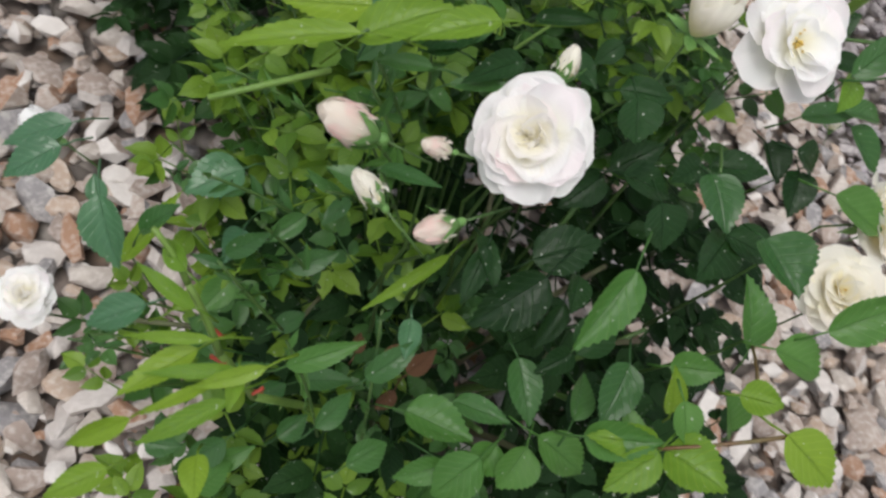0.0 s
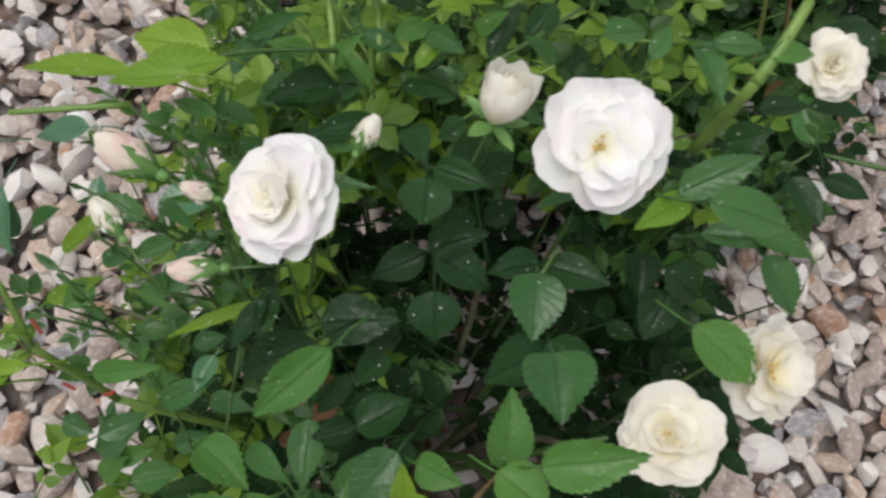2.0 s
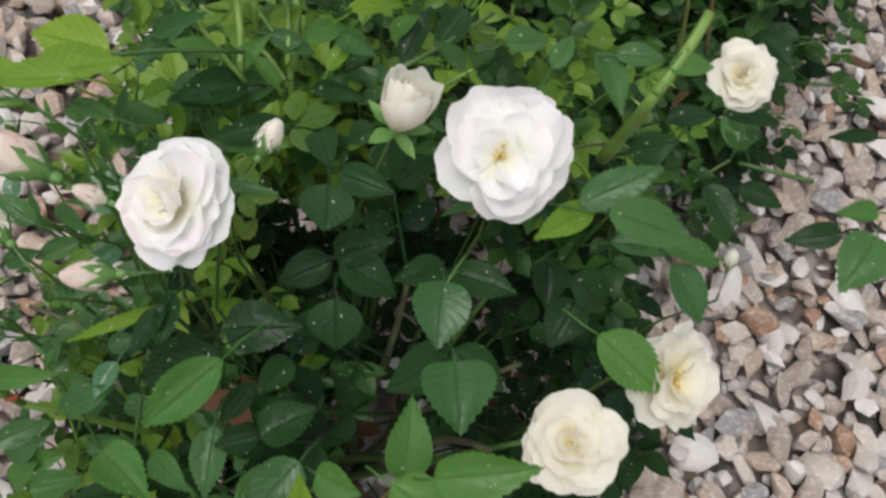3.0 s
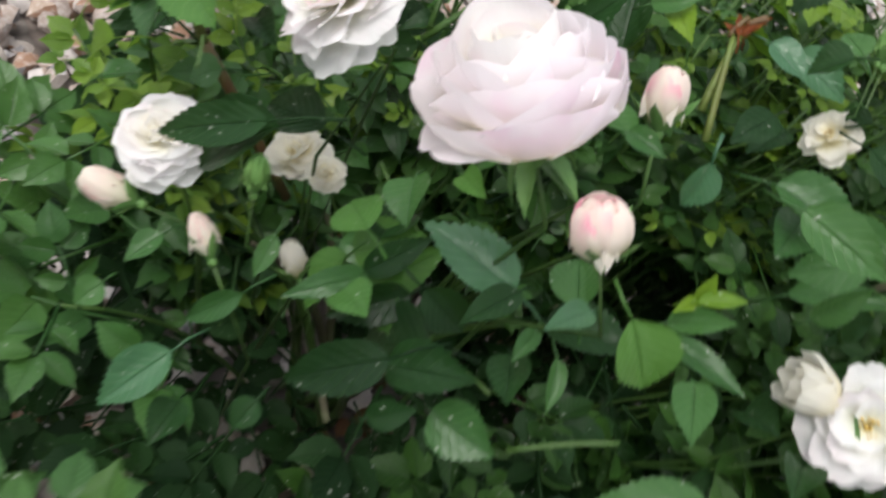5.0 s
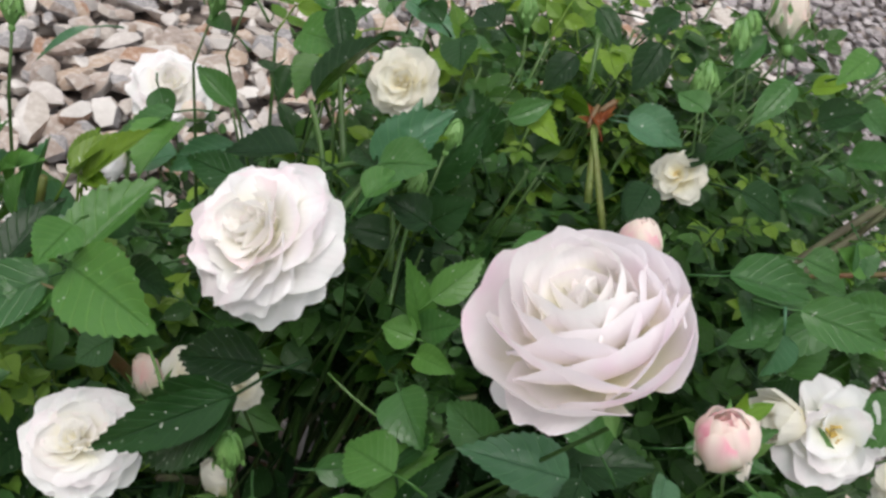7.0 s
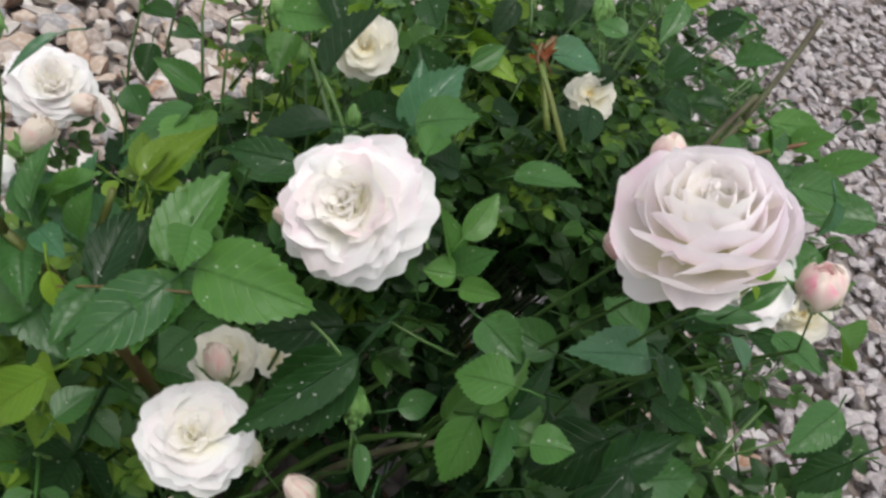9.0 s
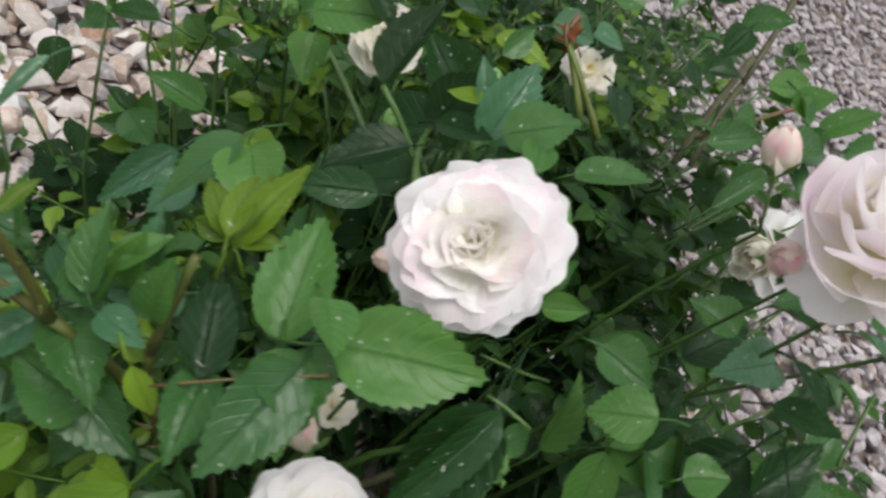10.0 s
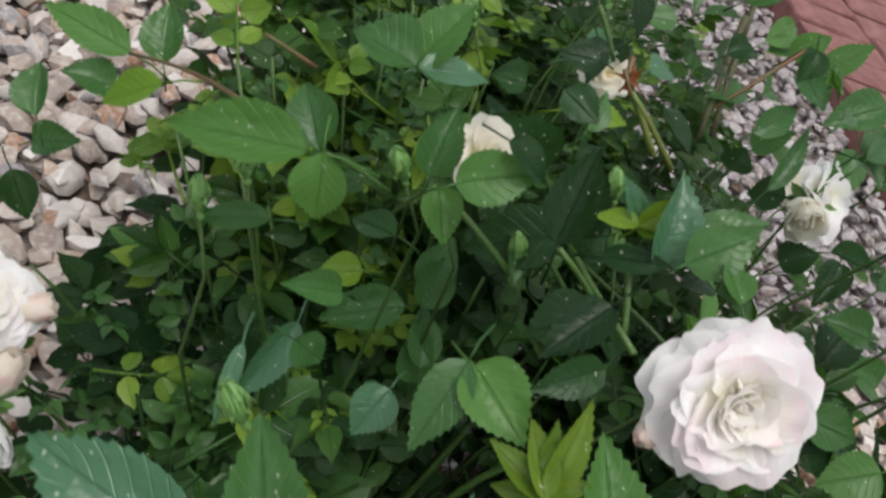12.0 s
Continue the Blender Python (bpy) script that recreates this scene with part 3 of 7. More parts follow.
def clear_of(bush):
    """A test for places that leave the outer leaves, the flowers and the hollows of a bush uncovered."""
    shafts = [rest for owner, *rest in HOLLOWS if owner == bush]
    mine = [(p, z, l) for owner, p, z, l in BLADES if owner == bush]
    heads = [(at, axis, r, r + (0.034 if r > 0.018 else 0.016)) for owner, at, axis, r in HEADS if owner == bush]

    def test(p):
        for o, z, l in mine:
            d = p - o
            if abs(d.x) < 0.09 and abs(d.y) < 0.09:
                h = d.dot(z)
                if -0.014 < h < 0.13 and (d - h * z).length < 0.5 * l + 0.014:
                    return False
        for at, way, radius, length in shafts:
            d = p - at
            h = d.dot(way)
            if 0 < h < length and (d - h * way).length < radius:
                return False
        for at, axis, r, wide in heads:
            d = p - at
            h = d.dot(axis)
            if -0.5 * r < h < 0.2 and (d - h * axis).length < wide:
                return False
        return True
    return test


class Leafage:
    """Joined leaves and twigs of one bush, too many to count."""

    def __init__(self, bush, material):
        self.bush, self.material = bush, material
        self.verts, self.faces, self.uvs, self.slots, self.base = [], [], [], [], 0

    def leaf(self, m, rng):
        co, fs, uv = POOL[rng.randrange(len(POOL))]
        k = np.array(m)
        self.verts.append(co @ k[:3, :3].T + k[:3, 3])
        self.faces.extend(tuple(self.base + i for i in f) for f in fs)
        self.slots.extend([0] * len(fs))
        self.uvs.append(uv)
        self.base += len(co)

    def twig(self, points, radii):
        bm = bmesh.new()
        tube(bm, points, radii, 5)
        bm.verts.index_update()
        self.verts.append(np.array([v.co[:] for v in bm.verts]))
        for f in bm.faces:
            self.faces.append(tuple(self.base + v.index for v in f.verts))
            self.slots.append(1)
            self.uvs.append(np.zeros(2 * len(f.verts)))
        self.base += len(bm.verts)
        bm.free()

    def done(self, label):
        me = bpy.data.meshes.new("foliage")
        me.from_pydata(np.concatenate(self.verts), [], self.faces)
        me.uv_layers.new(name="UVMap").data.foreach_set("uv", np.concatenate(self.uvs))
        me.materials.append(self.material)
        me.materials.append(M_STEM)
        me.polygons.foreach_set("material_index", self.slots)
        me.polygons.foreach_set("use_smooth", [True] * len(me.polygons))
        ob = new("foliage", me)
        ob.parent = self.bush
        ob.matrix_parent_inverse = self.bush.matrix_basis.inverted()
        tagged(ob, label, kind="stuff")


def foliage(bush, centre, rx, ry, low, top, count, seed, material, label="dense inner leaves, green darkened for shade"):
    """The inner leaves, kept under the outer leaves and clear of the flowers."""
    rng = random.Random(seed)
    free, mass = clear_of(bush), Leafage(bush, material)
    made = tries = 0
    while made < count and tries < count * 6:
        tries += 1
        a, q = rng.uniform(0, 2 * math.pi), math.sqrt(rng.random())
        x, y = centre[0] + rx * q * math.cos(a), centre[1] + ry * q * math.sin(a)
        z = low + (top * (1 - 0.3 * q * q) - low) * rng.random() ** 0.7
        m = pose(x, y, z, 0, 0, math.degrees(a) - 90 + rng.uniform(-80, 80)) @ pose(0, 0, 0, rng.uniform(-30, 25), rng.uniform(-28, 28), 0) @ Matrix.Scale(rng.uniform(0.7, 1.2), 4)
        if not (free(m @ Vector((0, 0.03, 0))) and free(m @ Vector((0, 0.06, 0)))):
            continue
        made += 1
        mass.leaf(m, rng)
    mass.done(label)


def shoots(bush, foot, centre, rx, ry, low, top, count, seed, material, size=1.0, label="leafy green shoots", bare=0.45):
    """Slender shoots from the foot to tips spread over an oval, with leaves set round their upper part."""
    rng = random.Random(seed)
    free, mass = clear_of(bush), Leafage(bush, material)
    for k in range(count):
        a, q = 2.4 * k + rng.uniform(-0.4, 0.4), math.sqrt((k + 0.5) / count)
        tip = Vector((centre[0] + rx * q * math.cos(a), centre[1] + ry * q * math.sin(a), (low + (top - low) * rng.random() ** 0.6) * (1 - 0.18 * q * q)))
        base = Vector((foot[0] + 0.35 * (tip.x - foot[0]), foot[1] + 0.35 * (tip.y - foot[1]), 0.06))
        pts = bend(base, tip, 0.03, 7, rng.uniform(-0.12, 0.12))
        if all(free(p) for p in pts[2:]):
            mass.twig(pts, [0.0017 - 0.00012 * i for i in range(8)])
        turn = rng.uniform(0, 360)
        for i in range(7):
            f = bare + (1 - bare) * (i + rng.uniform(-0.3, 0.3)) / 6
            p = base.lerp(tip, min(f, 1)) + Vector((0, 0, 0.03)) * math.sin(math.pi * min(f, 1))
            turn += 144
            scale = size * rng.uniform(0.75, 1.15) * (1.0 if i < 5 else 0.75)
            m = Matrix.Translation(p) @ pose(0, 0, 0, 0, 0, turn) @ pose(0, 0, 0, rng.uniform(0, 42), rng.uniform(-22, 22), 0) @ Matrix.Scale(scale, 4)
            if free(m @ Vector((0, 0.03, 0))) and free(m @ Vector((0, 0.06, 0))):
                mass.leaf(m, rng)
    mass.done(label)


def spray(bush, tip, root, count, seed, material):
    """A thin green flower stalk with narrow pointed bracts set alternately along it."""
    rng = random.Random(seed)
    stem_at(bush, tip, root, 0.0008, M_STEM)
    a, b = Vector(tip), Vector(root)
    way = (a - b).normalized()
    for k in range(count):
        p = b.lerp(a, (k + 0.6) / count)
        out = way.cross(Vector((rng.uniform(-1, 1), rng.uniform(-1, 1), rng.uniform(-1, 1)))).normalized()
        length = rng.uniform(0.009, 0.017)
        blade_at(bush, p, p + (way * 0.75 + out * 0.65) * length, length * rng.uniform(0.2, 0.34), material, (rng.uniform(-0.4, 0.4), -0.45, 0.8))


BR = random.Random(21)
bush_a = plant((0.03, 0.19, 0), "bushy miniature rose with white blooms and pink buds, in gravel")
bloom(bush_a, (-0.0638, 0.1447, 0.5614), (-0.3905, -0.4332, 0.8123), 0.0496, BR, M_WHITE, FULL, "white rose in full bloom", False, M_HEART)
bloom(bush_a, (0.0455, 0.1880, 0.5880), (-0.0564, -0.4866, 0.8718), 0.0510, BR, M_WHITE, OPEN, "white rose in full bloom", True)
bloom(bush_a, (0.1058, 0.1159, 0.5146), (-0.3596, -0.1180, 0.9256), 0.0430, BR, M_CREAM, FULL, "pale cream rose in full bloom", True)
bloom(bush_a, (0.1486, 0.1564, 0.5089), (0.4872, -0.2895, 0.8239), 0.0504, BR, M_CREAM, OPEN, "pale cream rose in full bloom", True)
bloom(bush_a, (0.1445, 0.2877, 0.5537), (0.0112, -0.3920, 0.9199), 0.0336, BR, M_CREAM, FULL, "pale cream rose in full bloom", False)
bloom(bush_a, (-0.2494, 0.1445, 0.3825), (-0.0810, -0.0816, 0.9934), 0.0307, BR, M_WHITE, FULL, "white rose in full bloom", False, M_HEART)
bud(bush_a, (-0.2645, 0.2897, 0.2967), (-0.8438, 0.4319, 0.3185), 0.0262, BR, M_WHITE, "white bud half open", 0.4)
bud(bush_a, (0.0064, 0.1949, 0.5874), (0.1225, 0.1788, 0.9762), 0.0250, BR, M_CREAM, "cream bud half open", 0.75)
bud(bush_a, (-0.1262, 0.1534, 0.5443), (-0.8965, 0.0708, 0.4374), 0.0255, BR, M_BUD, "pale pink bud", 0.2)
bud(bush_a, (-0.0900, 0.1227, 0.5268), (-0.9123, -0.3952, 0.1075), 0.0195, BR, M_BUD, "pale pink bud", 0.1)
bud(bush_a, (-0.0408, 0.1856, 0.5548), (0.2567, 0.6784, 0.6884), 0.0162, BR, M_CREAM, "cream bud", 0.1)
bud(bush_a, (-0.0948, 0.1454, 0.5472), (-0.9514, -0.0300, 0.3065), 0.0135, BR, M_BUD, "pale pink bud", 0.05)
bud(bush_a, (-0.1214, 0.1246, 0.5483), (-0.7036, 0.4338, 0.5628), 0.0168, BR, M_CREAM, "cream bud", 0.0)
bud(bush_a, (0.1875, 0.2515, 0.4590), (-0.2043, 0.3100, 0.9285), 0.0127, BR, M_CREAM, "cream bud", 0.2)
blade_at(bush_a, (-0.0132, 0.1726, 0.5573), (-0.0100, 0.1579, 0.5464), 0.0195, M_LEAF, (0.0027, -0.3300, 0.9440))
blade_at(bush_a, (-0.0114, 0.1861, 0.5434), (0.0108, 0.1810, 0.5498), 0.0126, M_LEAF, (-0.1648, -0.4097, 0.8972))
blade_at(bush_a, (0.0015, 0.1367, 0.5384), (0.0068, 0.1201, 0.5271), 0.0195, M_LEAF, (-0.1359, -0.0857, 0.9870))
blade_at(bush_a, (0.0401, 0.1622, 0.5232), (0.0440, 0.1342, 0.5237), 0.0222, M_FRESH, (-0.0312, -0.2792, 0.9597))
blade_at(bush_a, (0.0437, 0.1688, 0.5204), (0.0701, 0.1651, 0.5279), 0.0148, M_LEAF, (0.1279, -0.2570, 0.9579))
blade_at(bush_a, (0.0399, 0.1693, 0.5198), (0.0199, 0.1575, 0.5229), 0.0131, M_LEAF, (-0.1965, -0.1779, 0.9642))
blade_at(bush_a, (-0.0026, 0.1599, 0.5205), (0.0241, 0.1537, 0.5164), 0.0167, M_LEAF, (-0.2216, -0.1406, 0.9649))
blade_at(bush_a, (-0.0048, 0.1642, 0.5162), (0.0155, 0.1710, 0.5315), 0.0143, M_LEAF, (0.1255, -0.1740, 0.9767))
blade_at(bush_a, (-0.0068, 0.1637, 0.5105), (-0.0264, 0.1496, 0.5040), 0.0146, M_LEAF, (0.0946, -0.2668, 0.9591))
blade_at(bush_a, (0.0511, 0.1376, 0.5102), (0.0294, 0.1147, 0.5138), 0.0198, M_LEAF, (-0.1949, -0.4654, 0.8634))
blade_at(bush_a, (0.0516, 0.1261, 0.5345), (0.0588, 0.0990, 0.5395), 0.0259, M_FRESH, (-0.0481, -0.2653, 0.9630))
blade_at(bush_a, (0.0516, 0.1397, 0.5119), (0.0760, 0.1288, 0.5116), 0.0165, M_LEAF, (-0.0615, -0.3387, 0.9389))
blade_at(bush_a, (0.0434, 0.0842, 0.5183), (0.0395, 0.1078, 0.5375), 0.0162, M_BRIGHT, (0.1341, -0.1847, 0.9736))
blade_at(bush_a, (0.0530, 0.0792, 0.5542), (0.0824, 0.0853, 0.5737), 0.0163, M_BRIGHT, (0.2248, -0.2558, 0.9402))
blade_at(bush_a, (-0.0805, 0.0759, 0.4403), (-0.0526, 0.0606, 0.4488), 0.0190, M_BRIGHT, (0.1811, -0.1197, 0.9762))
blade_at(bush_a, (-0.0349, 0.0942, 0.4637), (-0.0301, 0.0644, 0.4596), 0.0148, M_FRESH, (-0.1386, -0.1508, 0.9788))
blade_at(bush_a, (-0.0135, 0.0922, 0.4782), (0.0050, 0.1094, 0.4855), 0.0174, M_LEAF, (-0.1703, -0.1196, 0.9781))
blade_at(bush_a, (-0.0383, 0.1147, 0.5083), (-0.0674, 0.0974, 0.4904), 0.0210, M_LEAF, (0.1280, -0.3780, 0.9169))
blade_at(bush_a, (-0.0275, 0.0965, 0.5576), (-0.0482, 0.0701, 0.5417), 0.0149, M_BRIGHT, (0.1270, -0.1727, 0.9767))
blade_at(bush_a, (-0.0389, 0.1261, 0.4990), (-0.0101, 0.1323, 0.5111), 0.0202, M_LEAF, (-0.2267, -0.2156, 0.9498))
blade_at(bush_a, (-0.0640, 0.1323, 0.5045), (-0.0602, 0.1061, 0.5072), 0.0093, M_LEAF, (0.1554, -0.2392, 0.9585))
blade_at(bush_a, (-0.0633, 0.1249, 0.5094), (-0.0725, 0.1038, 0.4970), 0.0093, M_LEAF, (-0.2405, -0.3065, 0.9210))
blade_at(bush_a, (0.1069, 0.1594, 0.5234), (0.1398, 0.1466, 0.5130), 0.0203, M_BRIGHT, (-0.0655, -0.2913, 0.9544))
blade_at(bush_a, (0.0864, 0.1790, 0.5834), (0.1228, 0.1829, 0.5769), 0.0159, M_FRESH, (0.1159, -0.3065, 0.9448))
blade_at(bush_a, (0.0820, 0.1843, 0.5741), (0.0632, 0.1628, 0.5791), 0.0106, M_YOUNG, (-0.0674, -0.3062, 0.9496))
blade_at(bush_a, (0.0779, 0.1841, 0.5765), (0.1020, 0.1988, 0.5937), 0.0127, M_FRESH, (0.0238, -0.2577, 0.9659))
blade_at(bush_a, (0.0695, 0.2301, 0.6024), (0.0798, 0.2051, 0.6078), 0.0104, M_FRESH, (-0.0119, -0.2944, 0.9556))
blade_at(bush_a, (0.1360, 0.2052, 0.5164), (0.1577, 0.1869, 0.5040), 0.0159, M_FRESH, (-0.1039, -0.0919, 0.9903))
blade_at(bush_a, (0.0972, 0.1752, 0.5149), (0.0908, 0.1535, 0.5095), 0.0172, M_LEAF, (-0.2110, -0.3094, 0.9272))
blade_at(bush_a, (0.0913, 0.1829, 0.5217), (0.1139, 0.1784, 0.5098), 0.0174, M_LEAF, (0.0416, -0.2954, 0.9545))
blade_at(bush_a, (0.0818, 0.1890, 0.5152), (0.0859, 0.1684, 0.5131), 0.0149, M_LEAF, (-0.0333, -0.2364, 0.9711))
blade_at(bush_a, (0.1024, 0.2354, 0.5466), (0.1176, 0.2380, 0.5592), 0.0134, M_LEAF, (0.0933, -0.5423, 0.8350))
blade_at(bush_a, (0.1655, 0.2841, 0.4702), (0.1840, 0.2603, 0.4684), 0.0166, M_LEAF, (0.1760, -0.3869, 0.9052))
blade_at(bush_a, (0.1816, 0.2859, 0.4729), (0.2050, 0.2797, 0.4777), 0.0121, M_LEAF, (-0.0982, -0.3715, 0.9232))
blade_at(bush_a, (0.1961, 0.2259, 0.5464), (0.1744, 0.2172, 0.5418), 0.0110, M_LEAF, (0.0253, -0.3872, 0.9216))
blade_at(bush_a, (0.2143, 0.2306, 0.5432), (0.2010, 0.2019, 0.5408), 0.0209, M_FRESH, (-0.1968, -0.2381, 0.9511))
blade_at(bush_a, (-0.0927, 0.1548, 0.6073), (-0.1210, 0.1488, 0.6021), 0.0102, M_YOUNG, (-0.1550, -0.1885, 0.9698))
blade_at(bush_a, (-0.1162, 0.2115, 0.5411), (-0.1513, 0.2129, 0.5358), 0.0193, M_YOUNG, (-0.0539, -0.2571, 0.9649))
blade_at(bush_a, (-0.0028, 0.2512, 0.5386), (0.0025, 0.2765, 0.5509), 0.0102, M_LEAF, (-0.0923, -0.1600, 0.9828))
blade_at(bush_a, (-0.0651, 0.2271, 0.5203), (-0.0919, 0.2077, 0.5249), 0.0151, M_LEAF, (-0.1441, -0.3325, 0.9320))
blade_at(bush_a, (-0.0261, 0.2100, 0.5292), (-0.0175, 0.1920, 0.5364), 0.0126, M_LEAF, (-0.0414, -0.4602, 0.8869))
blade_at(bush_a, (0.1084, 0.2084, 0.5139), (0.1423, 0.2118, 0.5220), 0.0115, M_FRESH, (-0.1323, -0.1450, 0.9806))
blade_at(bush_a, (0.1273, 0.2095, 0.5203), (0.1603, 0.2123, 0.5175), 0.0115, M_FRESH, (-0.1071, -0.1570, 0.9818))
blade_at(bush_a, (0.0135, 0.0614, 0.5015), (0.0070, 0.0735, 0.5214), 0.0097, M_YOUNG, (-0.0839, -0.4612, 0.8833))
blade_at(bush_a, (0.0133, 0.0786, 0.5077), (0.0306, 0.0728, 0.5187), 0.0131, M_BRIGHT, (-0.1147, -0.3618, 0.9252))
blade_at(bush_a, (0.0394, 0.0759, 0.5395), (0.0617, 0.0673, 0.5378), 0.0172, M_BRIGHT, (-0.0670, -0.1393, 0.9880))
blade_at(bush_a, (-0.0150, 0.0654, 0.4686), (-0.0046, 0.0879, 0.4699), 0.0121, M_FRESH, (0.1466, -0.1110, 0.9830))
blade_at(bush_a, (-0.0151, 0.0935, 0.4765), (-0.0323, 0.0843, 0.4738), 0.0109, M_LEAF, (0.2047, -0.1289, 0.9703))
blade_at(bush_a, (-0.0123, 0.1248, 0.4880), (-0.0202, 0.1059, 0.4901), 0.0121, M_LEAF, (0.1283, -0.2248, 0.9659))
blade_at(bush_a, (-0.0220, 0.1114, 0.4878), (-0.0328, 0.0937, 0.4764), 0.0097, M_LEAF, (-0.0959, -0.4680, 0.8785))
blade_at(bush_a, (-0.0626, 0.1695, 0.5340), (-0.0320, 0.1712, 0.5429), 0.0060, M_FRESH, (-0.1366, -0.2054, 0.9691))
blade_at(bush_a, (0.0471, 0.2004, 0.5327), (0.0319, 0.1837, 0.5405), 0.0060, M_FRESH, (0.0589, -0.0994, 0.9933))
blade_at(bush_a, (-0.0355, 0.2344, 0.5243), (-0.0110, 0.2275, 0.5381), 0.0076, M_LEAF, (0.0143, -0.4280, 0.9036))
blade_at(bush_a, (0.0340, 0.2186, 0.6072), (0.0498, 0.2276, 0.6068), 0.0104, M_FRESH, (-0.1020, -0.2249, 0.9690))
blade_at(bush_a, (0.0731, 0.2272, 0.6091), (0.0911, 0.2294, 0.6126), 0.0083, M_FRESH, (0.1833, -0.2625, 0.9473))
blade_at(bush_a, (0.0918, 0.2263, 0.6116), (0.1093, 0.2332, 0.6126), 0.0083, M_BRIGHT, (0.1230, -0.2695, 0.9551))
blade_at(bush_a, (0.1107, 0.2470, 0.5583), (0.1312, 0.2541, 0.5625), 0.0097, M_LEAF, (-0.1282, -0.2458, 0.9608))
blade_at(bush_a, (0.1609, 0.3127, 0.4925), (0.1954, 0.3210, 0.4922), 0.0106, M_LEAF, (0.0990, -0.1034, 0.9897))
blade_at(bush_a, (0.1736, 0.3577, 0.5061), (0.1870, 0.3412, 0.5124), 0.0151, M_LEAF, (-0.1958, -0.2063, 0.9587))
blade_at(bush_a, (0.1981, 0.2612, 0.5695), (0.1809, 0.2620, 0.5602), 0.0061, M_LEAF, (-0.1085, -0.3742, 0.9210))
blade_at(bush_a, (0.2090, 0.2373, 0.5518), (0.1920, 0.2323, 0.5509), 0.0086, M_BRIGHT, (-0.0363, -0.2301, 0.9725))
blade_at(bush_a, (-0.1094, 0.2214, 0.5284), (-0.0902, 0.2406, 0.5297), 0.0101, M_FRESH, (-0.1928, -0.4985, 0.8452))
blade_at(bush_a, (-0.1031, 0.2284, 0.5382), (-0.0821, 0.2306, 0.5590), 0.0084, M_FRESH, (0.1261, -0.4383, 0.8899))
blade_at(bush_a, (-0.0599, 0.2446, 0.5378), (-0.0386, 0.2434, 0.5366), 0.0088, M_FRESH, (-0.0881, -0.3300, 0.9398))
blade_at(bush_a, (-0.0313, 0.2539, 0.5392), (-0.0140, 0.2468, 0.5432), 0.0101, M_FRESH, (-0.0770, -0.4337, 0.8978))
blade_at(bush_a, (-0.0050, 0.2123, 0.5426), (-0.0152, 0.2068, 0.5325), 0.0097, M_LEAF, (0.0083, -0.2175, 0.9760))
blade_at(bush_a, (-0.0973, 0.1748, 0.5548), (-0.1190, 0.1803, 0.5487), 0.0067, M_FRESH, (-0.1436, -0.3254, 0.9346))
blade_at(bush_a, (-0.0735, 0.2032, 0.5089), (-0.0455, 0.1986, 0.5204), 0.0071, M_FRESH, (-0.0658, -0.1613, 0.9847))
blade_at(bush_a, (-0.1161, 0.1359, 0.5288), (-0.1333, 0.1411, 0.5334), 0.0089, M_FRESH, (-0.0651, -0.2723, 0.9600))
blade_at(bush_a, (-0.1268, 0.1641, 0.4486), (-0.1453, 0.1512, 0.4435), 0.0097, M_FRESH, (0.0741, -0.3437, 0.9362))
blade_at(bush_a, (-0.1321, 0.1430, 0.4359), (-0.1099, 0.1487, 0.4450), 0.0111, M_FRESH, (0.0647, -0.4582, 0.8865))
blade_at(bush_a, (-0.1583, 0.1362, 0.4333), (-0.1705, 0.1223, 0.4280), 0.0125, M_BRIGHT, (0.1591, -0.1166, 0.9804))
blade_at(bush_a, (-0.0772, 0.2271, 0.5394), (-0.0929, 0.2179, 0.5509), 0.0082, M_BRIGHT, (0.1056, -0.3858, 0.9165))
blade_at(bush_a, (0.0521, 0.2149, 0.6065), (0.0574, 0.2318, 0.6084), 0.0071, M_FRESH, (0.1026, -0.1953, 0.9754))
blade_at(bush_a, (0.0234, 0.2471, 0.5511), (0.0086, 0.2469, 0.5640), 0.0082, M_FRESH, (0.0554, -0.1933, 0.9796))
blade_at(bush_a, (-0.1227, 0.0662, 0.4485), (-0.1059, 0.0813, 0.4491), 0.0101, M_FRESH, (0.0226, -0.5329, 0.8459))
blade_at(bush_a, (-0.1003, 0.0876, 0.4512), (-0.0805, 0.0980, 0.4700), 0.0110, M_FRESH, (-0.2252, -0.4999, 0.8363))
blade_at(bush_a, (-0.1337, 0.0920, 0.4509), (-0.1051, 0.0962, 0.4700), 0.0100, M_BRIGHT, (-0.1259, -0.4086, 0.9040))
blade_at(bush_a, (-0.1061, 0.0539, 0.4313), (-0.0870, 0.0645, 0.4303), 0.0129, M_FRESH, (0.1161, -0.1947, 0.9740))
blade_at(bush_a, (-0.0588, 0.0796, 0.4442), (-0.0375, 0.0668, 0.4566), 0.0111, M_FRESH, (0.0229, -0.2143, 0.9765))
blade_at(bush_a, (-0.2069, 0.1722, 0.3669), (-0.1812, 0.2000, 0.3960), 0.0105, M_YOUNG, (-0.0620, -0.2392, 0.9690))
blade_at(bush_a, (-0.1812, 0.1267, 0.4199), (-0.1538, 0.1394, 0.4410), 0.0091, M_YOUNG, (0.1294, -0.4700, 0.8731))
blade_at(bush_a, (-0.2109, 0.1523, 0.4240), (-0.2140, 0.1659, 0.4370), 0.0132, M_SHEEN, (0.0930, -0.4341, 0.8961))
blade_at(bush_a, (-0.2432, 0.2711, 0.3342), (-0.2819, 0.2605, 0.3221), 0.0175, M_SHEEN, (-0.0061, -0.1920, 0.9814))
